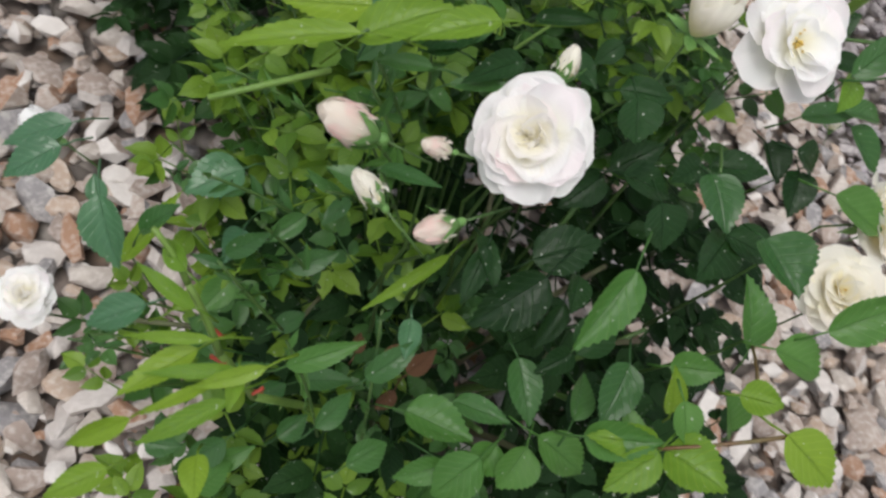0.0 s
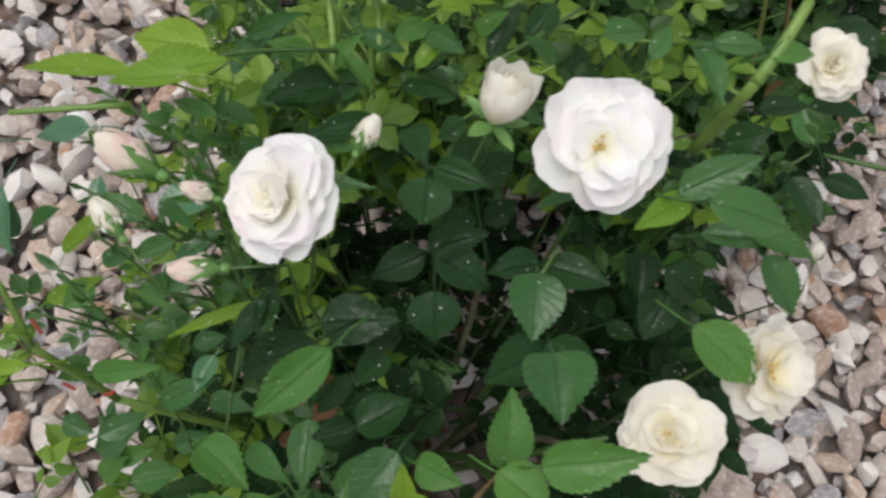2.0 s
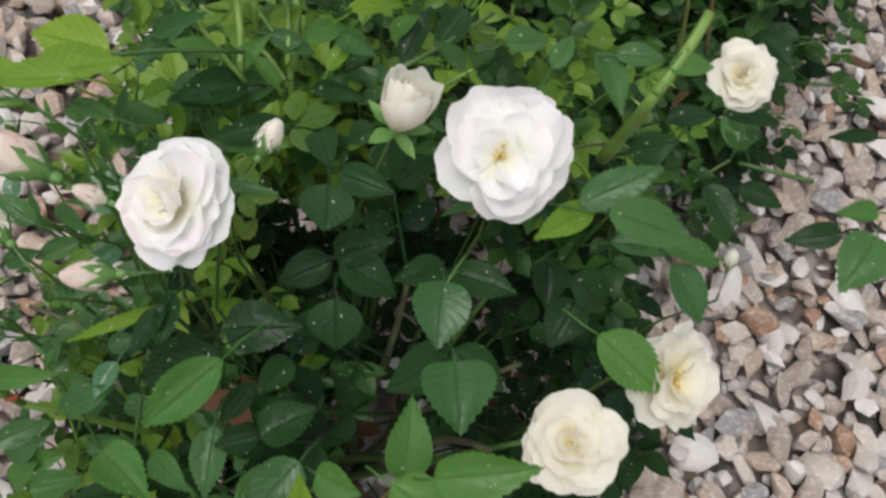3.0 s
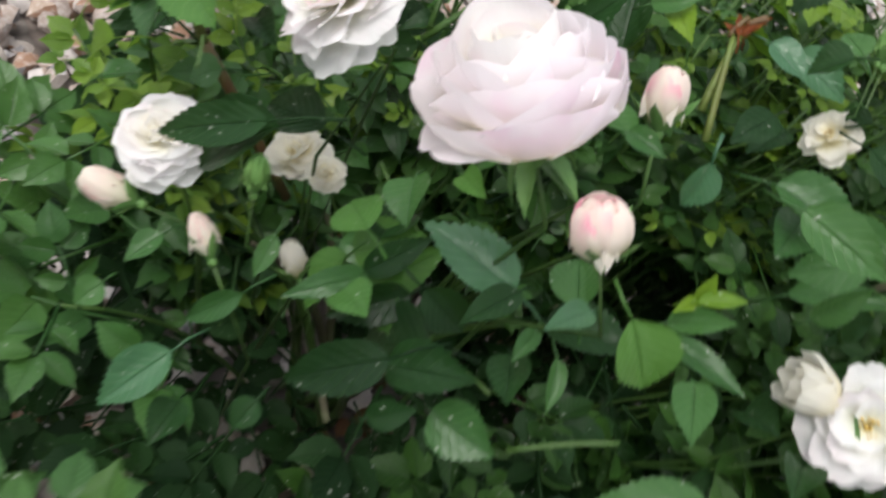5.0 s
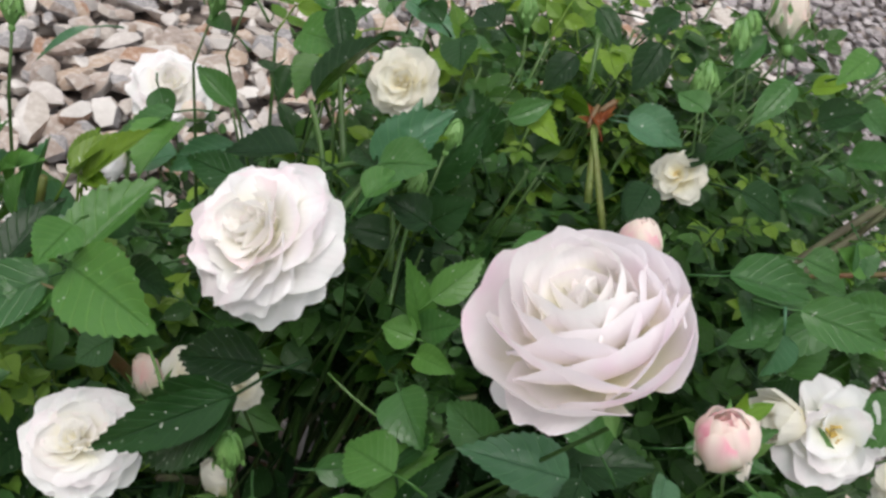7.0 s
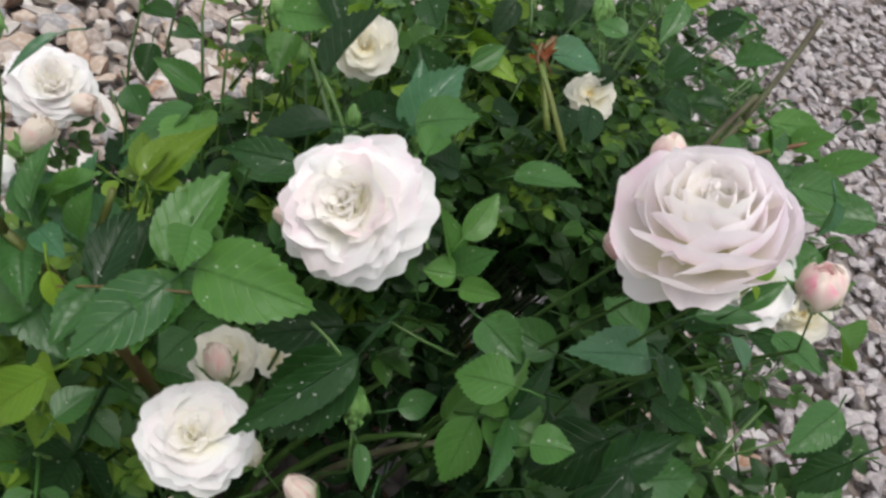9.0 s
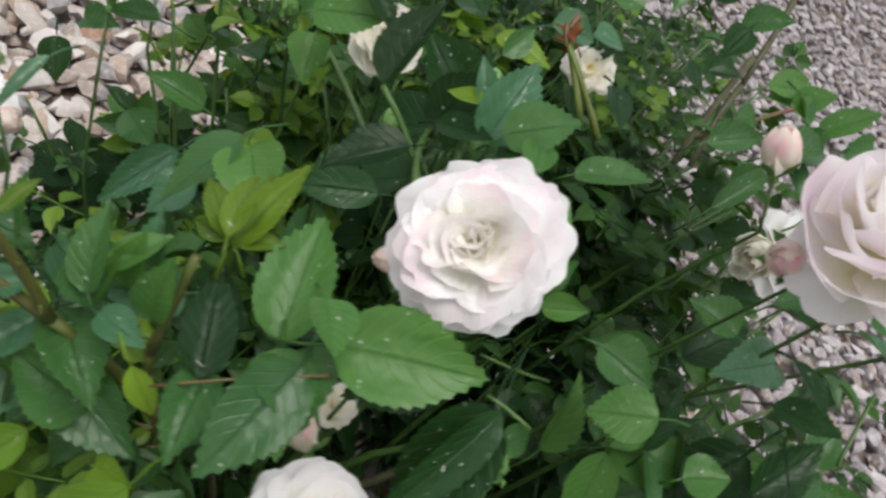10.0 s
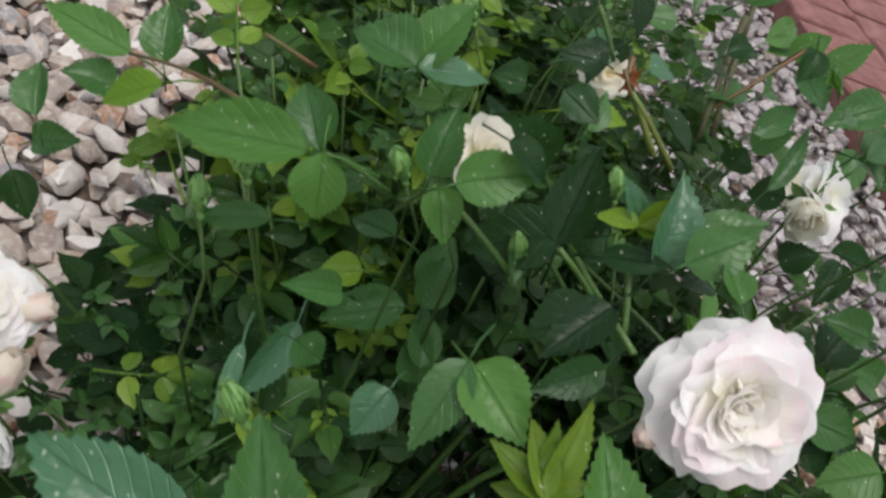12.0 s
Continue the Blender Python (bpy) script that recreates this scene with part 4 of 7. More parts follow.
blade_at(bush_a, (-0.2255, 0.2315, 0.3143), (-0.2300, 0.2466, 0.3219), 0.0122, M_SHEEN, (-0.1004, -0.3539, 0.9299))
blade_at(bush_a, (-0.1274, 0.1744, 0.5673), (-0.1781, 0.1741, 0.5540), 0.0089, M_YOUNG, (-0.0596, -0.0912, 0.9940))
blade_at(bush_a, (-0.1269, 0.1795, 0.5598), (-0.0948, 0.1862, 0.5783), 0.0158, M_YOUNG, (-0.1816, -0.1857, 0.9657))
blade_at(bush_a, (0.0046, 0.0845, 0.4893), (-0.0093, 0.0584, 0.4847), 0.0186, M_FRESH, (-0.0453, -0.2770, 0.9598))
blade_at(bush_a, (-0.0384, 0.0452, 0.5248), (-0.0159, 0.0387, 0.5403), 0.0137, M_BRIGHT, (-0.1746, -0.3908, 0.9037))
blade_at(bush_a, (0.0574, 0.0596, 0.4782), (0.0440, 0.0715, 0.5001), 0.0153, M_BRIGHT, (-0.0437, -0.2837, 0.9579))
blade_at(bush_a, (-0.0610, 0.0543, 0.4331), (-0.0842, 0.0495, 0.4233), 0.0121, M_BRIGHT, (-0.1424, -0.3819, 0.9132))
blade_at(bush_a, (-0.0414, 0.0602, 0.4459), (-0.0505, 0.0482, 0.4379), 0.0166, M_BRIGHT, (-0.1438, -0.1735, 0.9743))
blade_at(bush_a, (0.0065, 0.0506, 0.4782), (0.0041, 0.0695, 0.4857), 0.0109, M_BRIGHT, (0.0282, -0.2805, 0.9595))
blade_at(bush_a, (-0.0837, 0.1091, 0.4659), (-0.0870, 0.0915, 0.4639), 0.0094, M_SHEEN, (-0.1781, -0.4686, 0.8653))
blade_at(bush_a, (-0.1758, 0.0993, 0.4928), (-0.1971, 0.1121, 0.5010), 0.0060, M_YOUNG, (-0.1056, -0.4274, 0.8979))
blade_at(bush_a, (-0.1683, 0.0879, 0.4902), (-0.2010, 0.0892, 0.4867), 0.0046, M_YOUNG, (0.0497, -0.3519, 0.9347))
blade_at(bush_a, (-0.1580, 0.0785, 0.4841), (-0.1930, 0.0760, 0.4833), 0.0053, M_YOUNG, (-0.0113, -0.2635, 0.9646))
blade_at(bush_a, (-0.1571, 0.0802, 0.4798), (-0.1611, 0.0621, 0.4846), 0.0066, M_YOUNG, (-0.0283, -0.2699, 0.9625))
blade_at(bush_a, (-0.1669, 0.0749, 0.4757), (-0.1922, 0.0611, 0.4817), 0.0046, M_YOUNG, (-0.0835, -0.1593, 0.9837))
blade_at(bush_a, (-0.0703, 0.1343, 0.4785), (-0.1075, 0.1093, 0.4722), 0.0056, M_YOUNG, (0.1623, -0.1558, 0.9744))
blade_at(bush_a, (-0.1253, 0.1480, 0.3414), (-0.1084, 0.1579, 0.3430), 0.0111, M_FRESH, (-0.1395, -0.3699, 0.9185))
blade_at(bush_a, (-0.1499, 0.1270, 0.3183), (-0.1270, 0.1290, 0.3369), 0.0111, M_FRESH, (0.0976, -0.3303, 0.9388))
blade_at(bush_a, (-0.1300, 0.1132, 0.3216), (-0.1160, 0.1214, 0.3259), 0.0127, M_FRESH, (-0.1092, -0.2339, 0.9661))
blade_at(bush_a, (-0.1473, 0.0925, 0.3129), (-0.1683, 0.0824, 0.2978), 0.0159, M_FRESH, (0.0898, -0.3855, 0.9183))
blade_at(bush_a, (-0.1551, 0.0813, 0.2991), (-0.1307, 0.0893, 0.3124), 0.0127, M_BRIGHT, (0.0195, -0.4897, 0.8717))
blade_at(bush_a, (-0.1897, 0.0931, 0.3039), (-0.1693, 0.0898, 0.3067), 0.0127, M_FRESH, (-0.0570, -0.3816, 0.9226))
blade_at(bush_a, (-0.1596, 0.0700, 0.2873), (-0.1441, 0.0804, 0.3124), 0.0143, M_BRIGHT, (-0.1208, -0.3173, 0.9406))
blade_at(bush_a, (-0.1193, 0.0944, 0.3138), (-0.1028, 0.1061, 0.3189), 0.0127, M_FRESH, (0.0128, -0.3739, 0.9274))
blade_at(bush_a, (-0.1072, 0.1248, 0.3205), (-0.0811, 0.1213, 0.3383), 0.0127, M_FRESH, (-0.2433, -0.1046, 0.9643))
blade_at(bush_a, (-0.1601, 0.1495, 0.4322), (-0.1418, 0.1542, 0.4492), 0.0093, M_FRESH, (0.0499, -0.3405, 0.9389))
blade_at(bush_a, (-0.1668, 0.1733, 0.3430), (-0.1412, 0.1622, 0.3491), 0.0095, M_BRIGHT, (0.0666, -0.3407, 0.9378))
blade_at(bush_a, (-0.1110, 0.1456, 0.5274), (-0.0918, 0.1326, 0.5413), 0.0062, M_FRESH, (0.0223, -0.3242, 0.9457))
blade_at(bush_a, (-0.1071, 0.1723, 0.4531), (-0.1198, 0.1592, 0.4496), 0.0078, M_FRESH, (-0.1121, -0.1829, 0.9767))
blade_at(bush_a, (-0.1024, 0.1904, 0.5032), (-0.0847, 0.1939, 0.5133), 0.0080, M_FRESH, (-0.1814, -0.2128, 0.9601))
blade_at(bush_a, (-0.0743, 0.2108, 0.5221), (-0.0943, 0.2172, 0.5181), 0.0118, M_LEAF, (0.1339, -0.2645, 0.9551))
blade_at(bush_a, (-0.0424, 0.2153, 0.5160), (-0.0719, 0.1971, 0.5217), 0.0118, M_LEAF, (-0.1847, -0.3175, 0.9301))
blade_at(bush_a, (-0.0140, 0.0398, 0.5325), (-0.0415, 0.0435, 0.5324), 0.0120, M_YOUNG, (-0.1770, -0.2165, 0.9601))
blade_at(bush_a, (-0.0159, 0.0372, 0.5350), (-0.0334, 0.0259, 0.5221), 0.0140, M_YOUNG, (-0.2827, -0.3881, 0.8772))
blade_at(bush_a, (-0.0097, 0.0382, 0.5307), (0.0058, 0.0222, 0.5410), 0.0190, M_YOUNG, (-0.1919, -0.1844, 0.9639))
blade_at(bush_a, (0.0260, 0.0397, 0.5517), (0.0462, 0.0218, 0.5472), 0.0180, M_YOUNG, (-0.3087, -0.1406, 0.9407))
blade_at(bush_a, (0.0118, 0.0541, 0.5500), (0.0246, 0.0485, 0.5566), 0.0120, M_YOUNG, (-0.3214, -0.1655, 0.9324))
blade_at(bush_a, (-0.0086, 0.0530, 0.5450), (-0.0061, 0.0385, 0.5382), 0.0110, M_BRIGHT, (-0.2115, -0.2280, 0.9504))
blade_at(bush_a, (-0.0306, 0.0578, 0.4531), (-0.0409, 0.0407, 0.4411), 0.0185, M_BRIGHT, (-0.0467, -0.4615, 0.8859))
blade_at(bush_a, (-0.0277, 0.0612, 0.4598), (-0.0034, 0.0456, 0.4526), 0.0173, M_BRIGHT, (-0.3249, -0.1365, 0.9359))
blade_at(bush_a, (-0.0499, 0.0541, 0.4472), (-0.0683, 0.0407, 0.4288), 0.0198, M_BRIGHT, (-0.2879, -0.2702, 0.9188))
blade_at(bush_a, (-0.1441, 0.2100, 0.3344), (-0.1546, 0.1889, 0.3350), 0.0147, M_SHEEN, (-0.1048, -0.2807, 0.9540))
blade_at(bush_a, (-0.1920, 0.1014, 0.4866), (-0.2143, 0.0958, 0.4775), 0.0126, M_SHEEN, (-0.3085, -0.2460, 0.9189))
blade_at(bush_a, (-0.2151, 0.1684, 0.4437), (-0.2070, 0.1396, 0.4276), 0.0186, M_SHEEN, (-0.3713, -0.1852, 0.9098))
blade_at(bush_a, (-0.1468, 0.2429, 0.3497), (-0.1791, 0.2269, 0.3449), 0.0262, M_SHEEN, (-0.0283, -0.0873, 0.9958))
blade_at(bush_a, (-0.2348, 0.1966, 0.4334), (-0.2597, 0.1839, 0.4248), 0.0153, M_SHEEN, (-0.1343, -0.1819, 0.9741))
blade_at(bush_a, (-0.1726, 0.0864, 0.4815), (-0.2013, 0.0703, 0.4741), 0.0105, M_YOUNG, (-0.2853, -0.1187, 0.9511))
blade_at(bush_a, (-0.1481, 0.0786, 0.4876), (-0.1759, 0.0708, 0.4819), 0.0065, M_YOUNG, (-0.0823, -0.4162, 0.9055))
blade_at(bush_a, (-0.1612, 0.0683, 0.4770), (-0.1940, 0.0531, 0.4679), 0.0078, M_YOUNG, (-0.2013, -0.2667, 0.9425))
blade_at(bush_a, (-0.1948, 0.0631, 0.4701), (-0.2182, 0.0562, 0.4535), 0.0084, M_YOUNG, (-0.1695, -0.4411, 0.8813))
blade_at(bush_a, (-0.2016, 0.0480, 0.4531), (-0.2241, 0.0380, 0.4497), 0.0105, M_YOUNG, (-0.1839, -0.2053, 0.9613))
blade_at(bush_a, (-0.1695, 0.0505, 0.4617), (-0.1710, 0.0325, 0.4694), 0.0105, M_YOUNG, (-0.3296, -0.1369, 0.9341))
blade_at(bush_a, (-0.1791, 0.1099, 0.5009), (-0.1879, 0.1254, 0.4958), 0.0084, M_YOUNG, (-0.2859, -0.4348, 0.8540))
blade_at(bush_a, (-0.1976, 0.1559, 0.4359), (-0.1820, 0.1617, 0.4550), 0.0099, M_FRESH, (-0.3340, -0.1115, 0.9360))
blade_at(bush_a, (0.0172, 0.2322, 0.6197), (0.0384, 0.2275, 0.6379), 0.0129, M_YOUNG, (0.0167, -0.2054, 0.9785))
blade_at(bush_a, (0.0054, 0.2386, 0.6232), (-0.0203, 0.2305, 0.6296), 0.0137, M_YOUNG, (0.1141, -0.1422, 0.9832))
blade_at(bush_a, (-0.0160, 0.2365, 0.6087), (0.0168, 0.2310, 0.6228), 0.0062, M_YOUNG, (-0.0942, -0.5133, 0.8530))
blade_at(bush_a, (-0.0265, 0.2549, 0.5706), (-0.0065, 0.2574, 0.5661), 0.0094, M_YOUNG, (-0.1927, -0.4069, 0.8929))
blade_at(bush_a, (-0.0497, 0.2551, 0.5580), (-0.0853, 0.2538, 0.5631), 0.0147, M_FRESH, (-0.0573, -0.3013, 0.9518))
blade_at(bush_a, (-0.0974, 0.2539, 0.5569), (-0.1340, 0.2550, 0.5511), 0.0105, M_BRIGHT, (-0.0991, -0.1914, 0.9765))
blade_at(bush_a, (-0.0880, 0.2442, 0.4920), (-0.1090, 0.2331, 0.4782), 0.0147, M_FRESH, (0.1016, -0.2111, 0.9722))
blade_at(bush_a, (0.0181, 0.2718, 0.5581), (0.0097, 0.2512, 0.5471), 0.0122, M_LEAF, (-0.0741, -0.2832, 0.9562))
blade_at(bush_a, (0.0468, 0.2543, 0.6354), (0.0654, 0.2506, 0.6253), 0.0108, M_SHEEN, (-0.2395, -0.1988, 0.9503))
blade_at(bush_a, (0.0794, 0.2616, 0.6365), (0.0718, 0.2450, 0.6303), 0.0126, M_YOUNG, (-0.2221, -0.4419, 0.8691))
blade_at(bush_a, (0.0447, 0.2724, 0.6381), (0.0556, 0.2637, 0.6368), 0.0108, M_SHEEN, (-0.2301, -0.5153, 0.8255))
blade_at(bush_a, (-0.0478, 0.2790, 0.5673), (-0.0145, 0.2971, 0.5753), 0.0151, M_BRIGHT, (-0.0913, -0.5350, 0.8399))
blade_at(bush_a, (0.0329, 0.3109, 0.5675), (0.0144, 0.3139, 0.5695), 0.0137, M_LEAF, (-0.1466, -0.2532, 0.9562))
blade_at(bush_a, (0.0609, 0.3098, 0.5715), (0.0442, 0.3162, 0.5740), 0.0114, M_SHEEN, (-0.0965, -0.3903, 0.9156))
blade_at(bush_a, (0.0646, 0.3154, 0.5776), (0.0786, 0.3078, 0.5715), 0.0114, M_FRESH, (-0.2790, -0.3331, 0.9007))
blade_at(bush_a, (-0.0908, 0.3002, 0.5200), (-0.1068, 0.3011, 0.5266), 0.0121, M_SHEEN, (-0.1596, -0.5019, 0.8501))
blade_at(bush_a, (-0.0550, 0.2373, 0.5139), (-0.0740, 0.2180, 0.5130), 0.0137, M_FRESH, (-0.1791, -0.1708, 0.9689))
blade_at(bush_a, (-0.0633, 0.1310, 0.3372), (-0.0504, 0.1433, 0.3409), 0.0108, M_DEAD, (0.0926, -0.2231, 0.9704))
blade_at(bush_a, (-0.0461, 0.1290, 0.3296), (-0.0330, 0.1381, 0.3459), 0.0114, M_DEAD, (-0.0047, -0.3340, 0.9425))
blade_at(bush_a, (-0.0535, 0.1201, 0.3241), (-0.0624, 0.1109, 0.3107), 0.0097, M_DEAD, (0.1327, -0.3313, 0.9342))
blade_at(bush_a, (-0.0373, 0.1507, 0.3152), (-0.0500, 0.1557, 0.3346), 0.0099, M_DEAD, (0.0223, -0.2363, 0.9714))
blade_at(bush_a, (-0.0763, 0.1421, 0.3222), (-0.0716, 0.1557, 0.3220), 0.0086, M_DEAD, (0.1965, -0.4148, 0.8885))
blade_at(bush_a, (0.1147, 0.2590, 0.5547), (0.1146, 0.2536, 0.5717), 0.0063, M_DEAD, (-0.1765, -0.2921, 0.9400))
blade_at(bush_a, (-0.1096, 0.2216, 0.5170), (-0.0937, 0.2395, 0.5415), 0.0111, M_SHEEN, (-0.1575, -0.1806, 0.9709))
blade_at(bush_a, (-0.1114, 0.1985, 0.5174), (-0.0933, 0.2039, 0.5118), 0.0099, M_FRESH, (0.0156, -0.1261, 0.9919))
blade_at(bush_a, (-0.0757, 0.2303, 0.5212), (-0.0589, 0.2414, 0.5426), 0.0089, M_BRIGHT, (0.1962, -0.4560, 0.8681))
blade_at(bush_a, (-0.0447, 0.2453, 0.5403), (-0.0306, 0.2603, 0.5403), 0.0099, M_BRIGHT, (0.0981, -0.2755, 0.9563))
blade_at(bush_a, (-0.0523, 0.2309, 0.5227), (-0.0665, 0.2335, 0.5374), 0.0074, M_BRIGHT, (0.1841, -0.1812, 0.9661))
blade_at(bush_a, (-0.0324, 0.2408, 0.5314), (-0.0241, 0.2533, 0.5435), 0.0084, M_YOUNG, (-0.2205, -0.1456, 0.9645))
blade_at(bush_a, (-0.1212, 0.1892, 0.5127), (-0.1047, 0.1905, 0.5053), 0.0074, M_BRIGHT, (0.1278, -0.3433, 0.9305))
blade_at(bush_a, (-0.0867, 0.1929, 0.5155), (-0.0715, 0.1924, 0.5053), 0.0084, M_FRESH, (-0.1555, -0.2432, 0.9574))
blade_at(bush_a, (-0.0617, 0.2516, 0.5373), (-0.0488, 0.2588, 0.5457), 0.0089, M_YOUNG, (0.1643, -0.3581, 0.9191))
blade_at(bush_a, (-0.0101, 0.2622, 0.5390), (-0.0008, 0.2665, 0.5530), 0.0089, M_BRIGHT, (0.0484, -0.1622, 0.9856))
blade_at(bush_a, (-0.0290, 0.2598, 0.5489), (-0.0163, 0.2729, 0.5452), 0.0084, M_YOUNG, (-0.1100, -0.2254, 0.9680))
stem_at(bush_a, (0.1009, 0.2476, 0.6213), (0.0906, 0.2183, 0.6059), 0.00229, M_SHOOT)
stem_at(bush_a, (0.0906, 0.2183, 0.6059), (0.0895, 0.2263, 0.5470), 0.00248, M_SHOOT)
stem_at(bush_a, (-0.0779, 0.2547, 0.5419), (-0.0674, 0.2269, 0.5279), 0.00176, M_SHOOT)
stem_at(bush_a, (-0.0572, 0.2596, 0.5450), (-0.0493, 0.2359, 0.5330), 0.00126, M_SHOOT)
stem_at(bush_a, (0.0293, 0.2790, 0.5534), (-0.0032, 0.2358, 0.5513), 0.00112, M_STEM)
stem_at(bush_a, (-0.0885, 0.2328, 0.5504), (-0.0643, 0.2253, 0.5271), 0.00123, M_SHOOT)
stem_at(bush_a, (0.1769, 0.2956, 0.4814), (0.2172, 0.2967, 0.4831), 0.00121, M_STEM)
stem_at(bush_a, (0.0458, 0.1753, 0.5281), (0.0409, 0.1602, 0.5296), 0.00071, M_STEM)
stem_at(bush_a, (0.0442, 0.0836, 0.5216), (0.0329, 0.0629, 0.5337), 0.00073, M_RED)
stem_at(bush_a, (0.0730, 0.2138, 0.5660), (0.0949, 0.2332, 0.5507), 0.00059, M_WOOD)
stem_at(bush_a, (-0.1920, 0.1230, 0.5080), (-0.1780, 0.1100, 0.4890), 0.00130, M_SHOOT)
stem_at(bush_a, (-0.1780, 0.1100, 0.4890), (-0.1630, 0.0930, 0.4580), 0.00160, M_SHOOT)
stem_at(bush_a, (-0.1630, 0.0930, 0.4580), (-0.1410, 0.0970, 0.3840), 0.00200, M_SHOOT)
stem_at(bush_a, (-0.1410, 0.0970, 0.3840), (-0.0700, 0.1350, 0.2200), 0.00240, M_SHOOT)
stem_at(bush_a, (-0.1597, 0.0918, 0.4500), (-0.1663, 0.0941, 0.4520), 0.0009, M_THORN)
stem_at(bush_a, (-0.1502, 0.0882, 0.4200), (-0.1565, 0.0892, 0.4220), 0.0009, M_THORN)
stem_at(bush_a, (-0.1434, 0.0932, 0.4000), (-0.1381, 0.0963, 0.4020), 0.0009, M_THORN)
stem_at(bush_a, (-0.1614, 0.1002, 0.4570), (-0.1677, 0.1044, 0.4600), 0.0009, M_THORN)
stem_at(bush_a, (-0.1281, 0.1767, 0.5643), (-0.0660, 0.2298, 0.5418), 0.00096, M_STEM)
stem_at(bush_a, (-0.2148, 0.1886, 0.2372), (-0.1209, 0.1816, 0.2428), 0.00191, M_WOOD)
stem_at(bush_a, (-0.0930, 0.1844, 0.3030), (-0.1146, 0.1556, 0.2865), 0.00157, M_WOOD)
stem_at(bush_a, (-0.0157, 0.0382, 0.5349), (0.0325, 0.0396, 0.5525), 0.00080, M_RED)
stem_at(bush_a, (-0.0157, 0.0382, 0.5349), (-0.0267, 0.0218, 0.5230), 0.00080, M_STEM)
stem_at(bush_a, (-0.1769, 0.1585, 0.5421), (-0.1342, 0.1751, 0.5451), 0.00131, M_SHOOT)
stem_at(bush_a, (-0.0655, 0.2965, 0.5370), (-0.0500, 0.2473, 0.5141), 0.00188, M_SHOOT)
stem_at(bush_a, (-0.0718, 0.2559, 0.5155), (-0.0503, 0.2407, 0.5107), 0.00141, M_SHOOT)
stem_at(bush_a, (0.0663, 0.3228, 0.5909), (0.0801, 0.3044, 0.5608), 0.00137, M_SHOOT)
stem_at(bush_a, (-0.0719, 0.3043, 0.5000), (-0.0597, 0.2820, 0.4300), 0.00170, M_SHOOT)
stem_at(bush_a, (-0.1093, 0.2853, 0.4900), (-0.0597, 0.2820, 0.4300), 0.00120, M_SHOOT)
stem_at(bush_a, (-0.1021, 0.3197, 0.4700), (-0.0657, 0.2977, 0.4500), 0.00080, M_SHOOT)
stem_at(bush_a, (-0.1377, 0.3052, 0.4700), (-0.0946, 0.3039, 0.4300), 0.00090, M_SHOOT)
stem_at(bush_a, (0.0294, 0.2968, 0.4900), (-0.0168, 0.2813, 0.4300), 0.00100, M_SHOOT)
stem_at(bush_a, (0.0739, 0.3204, 0.5000), (0.0289, 0.3383, 0.4700), 0.00090, M_SHOOT)
stem_at(bush_a, (-0.0335, 0.3552, 0.4700), (-0.0202, 0.3360, 0.4000), 0.00090, M_STEM)
stem_at(bush_a, (-0.0116, 0.3636, 0.4800), (0.0197, 0.3634, 0.4000), 0.00110, M_STEM)
stem_at(bush_a, (0.1316, 0.3903, 0.5000), (0.1539, 0.3795, 0.4200), 0.00130, M_YSTEM)
stem_at(bush_a, (0.1434, 0.4109, 0.5000), (0.1664, 0.4003, 0.4400), 0.00120, M_RED)
stem_at(bush_a, (-0.0830, 0.2919, 0.5000), (-0.0824, 0.2913, 0.4400), 0.00130, M_SHOOT)
stem_at(bush_a, (-0.0600, 0.2978, 0.4900), (-0.0575, 0.2963, 0.4500), 0.00120, M_SHOOT)
stem_at(bush_a, (-0.1246, 0.2960, 0.4700), (-0.0954, 0.3023, 0.4300), 0.00090, M_SHOOT)
stem_at(bush_a, (0.0400, 0.3363, 0.5000), (0.0475, 0.3627, 0.4200), 0.00100, M_SHOOT)
stem_at(bush_a, (0.0715, 0.3785, 0.4700), (0.0904, 0.4058, 0.3800), 0.00160, M_WOOD)
flower_stems(bush_a, (0.03, 0.19), BR)
spray(bush_a, (-0.1122, 0.1955, 0.5300), (-0.0932, 0.1843, 0.5000), 6, 40, M_FRESH)
spray(bush_a, (-0.1164, 0.1593, 0.5300), (-0.0917, 0.1622, 0.4900), 7, 41, M_BRIGHT)
spray(bush_a, (-0.1290, 0.1437, 0.5100), (-0.0926, 0.1558, 0.4800), 7, 42, M_FRESH)
spray(bush_a, (-0.1153, 0.1835, 0.5300), (-0.0975, 0.1662, 0.5000), 6, 43, M_FRESH)
spray(bush_a, (-0.1716, 0.2044, 0.5000), (-0.1286, 0.1977, 0.4800), 6, 44, M_BRIGHT)
spray(bush_a, (-0.1660, 0.1287, 0.4700), (-0.1324, 0.1185, 0.4200), 6, 45, M_FRESH)
spray(bush_a, (-0.1741, 0.1689, 0.4700), (-0.1278, 0.1680, 0.4400), 6, 46, M_FRESH)
spray(bush_a, (-0.1189, 0.1781, 0.5200), (-0.0786, 0.1506, 0.4500), 6, 47, M_BRIGHT)
spray(bush_a, (-0.1527, 0.1441, 0.4800), (-0.1151, 0.1408, 0.4200), 6, 48, M_FRESH)
spray(bush_a, (-0.0843, 0.1314, 0.4200), (-0.0825, 0.0802, 0.3600), 6, 49, M_FRESH)
spray(bush_a, (-0.1306, 0.1133, 0.4200), (-0.1016, 0.0885, 0.3400), 6, 50, M_BRIGHT)
spray(bush_a, (-0.0847, 0.2144, 0.5200), (-0.0735, 0.2082, 0.4700), 5, 51, M_FRESH)
hollow(bush_a, (-0.047, 0.288, 0.250), (0.106, -0.431, 0.896), 0.035, 0.4)
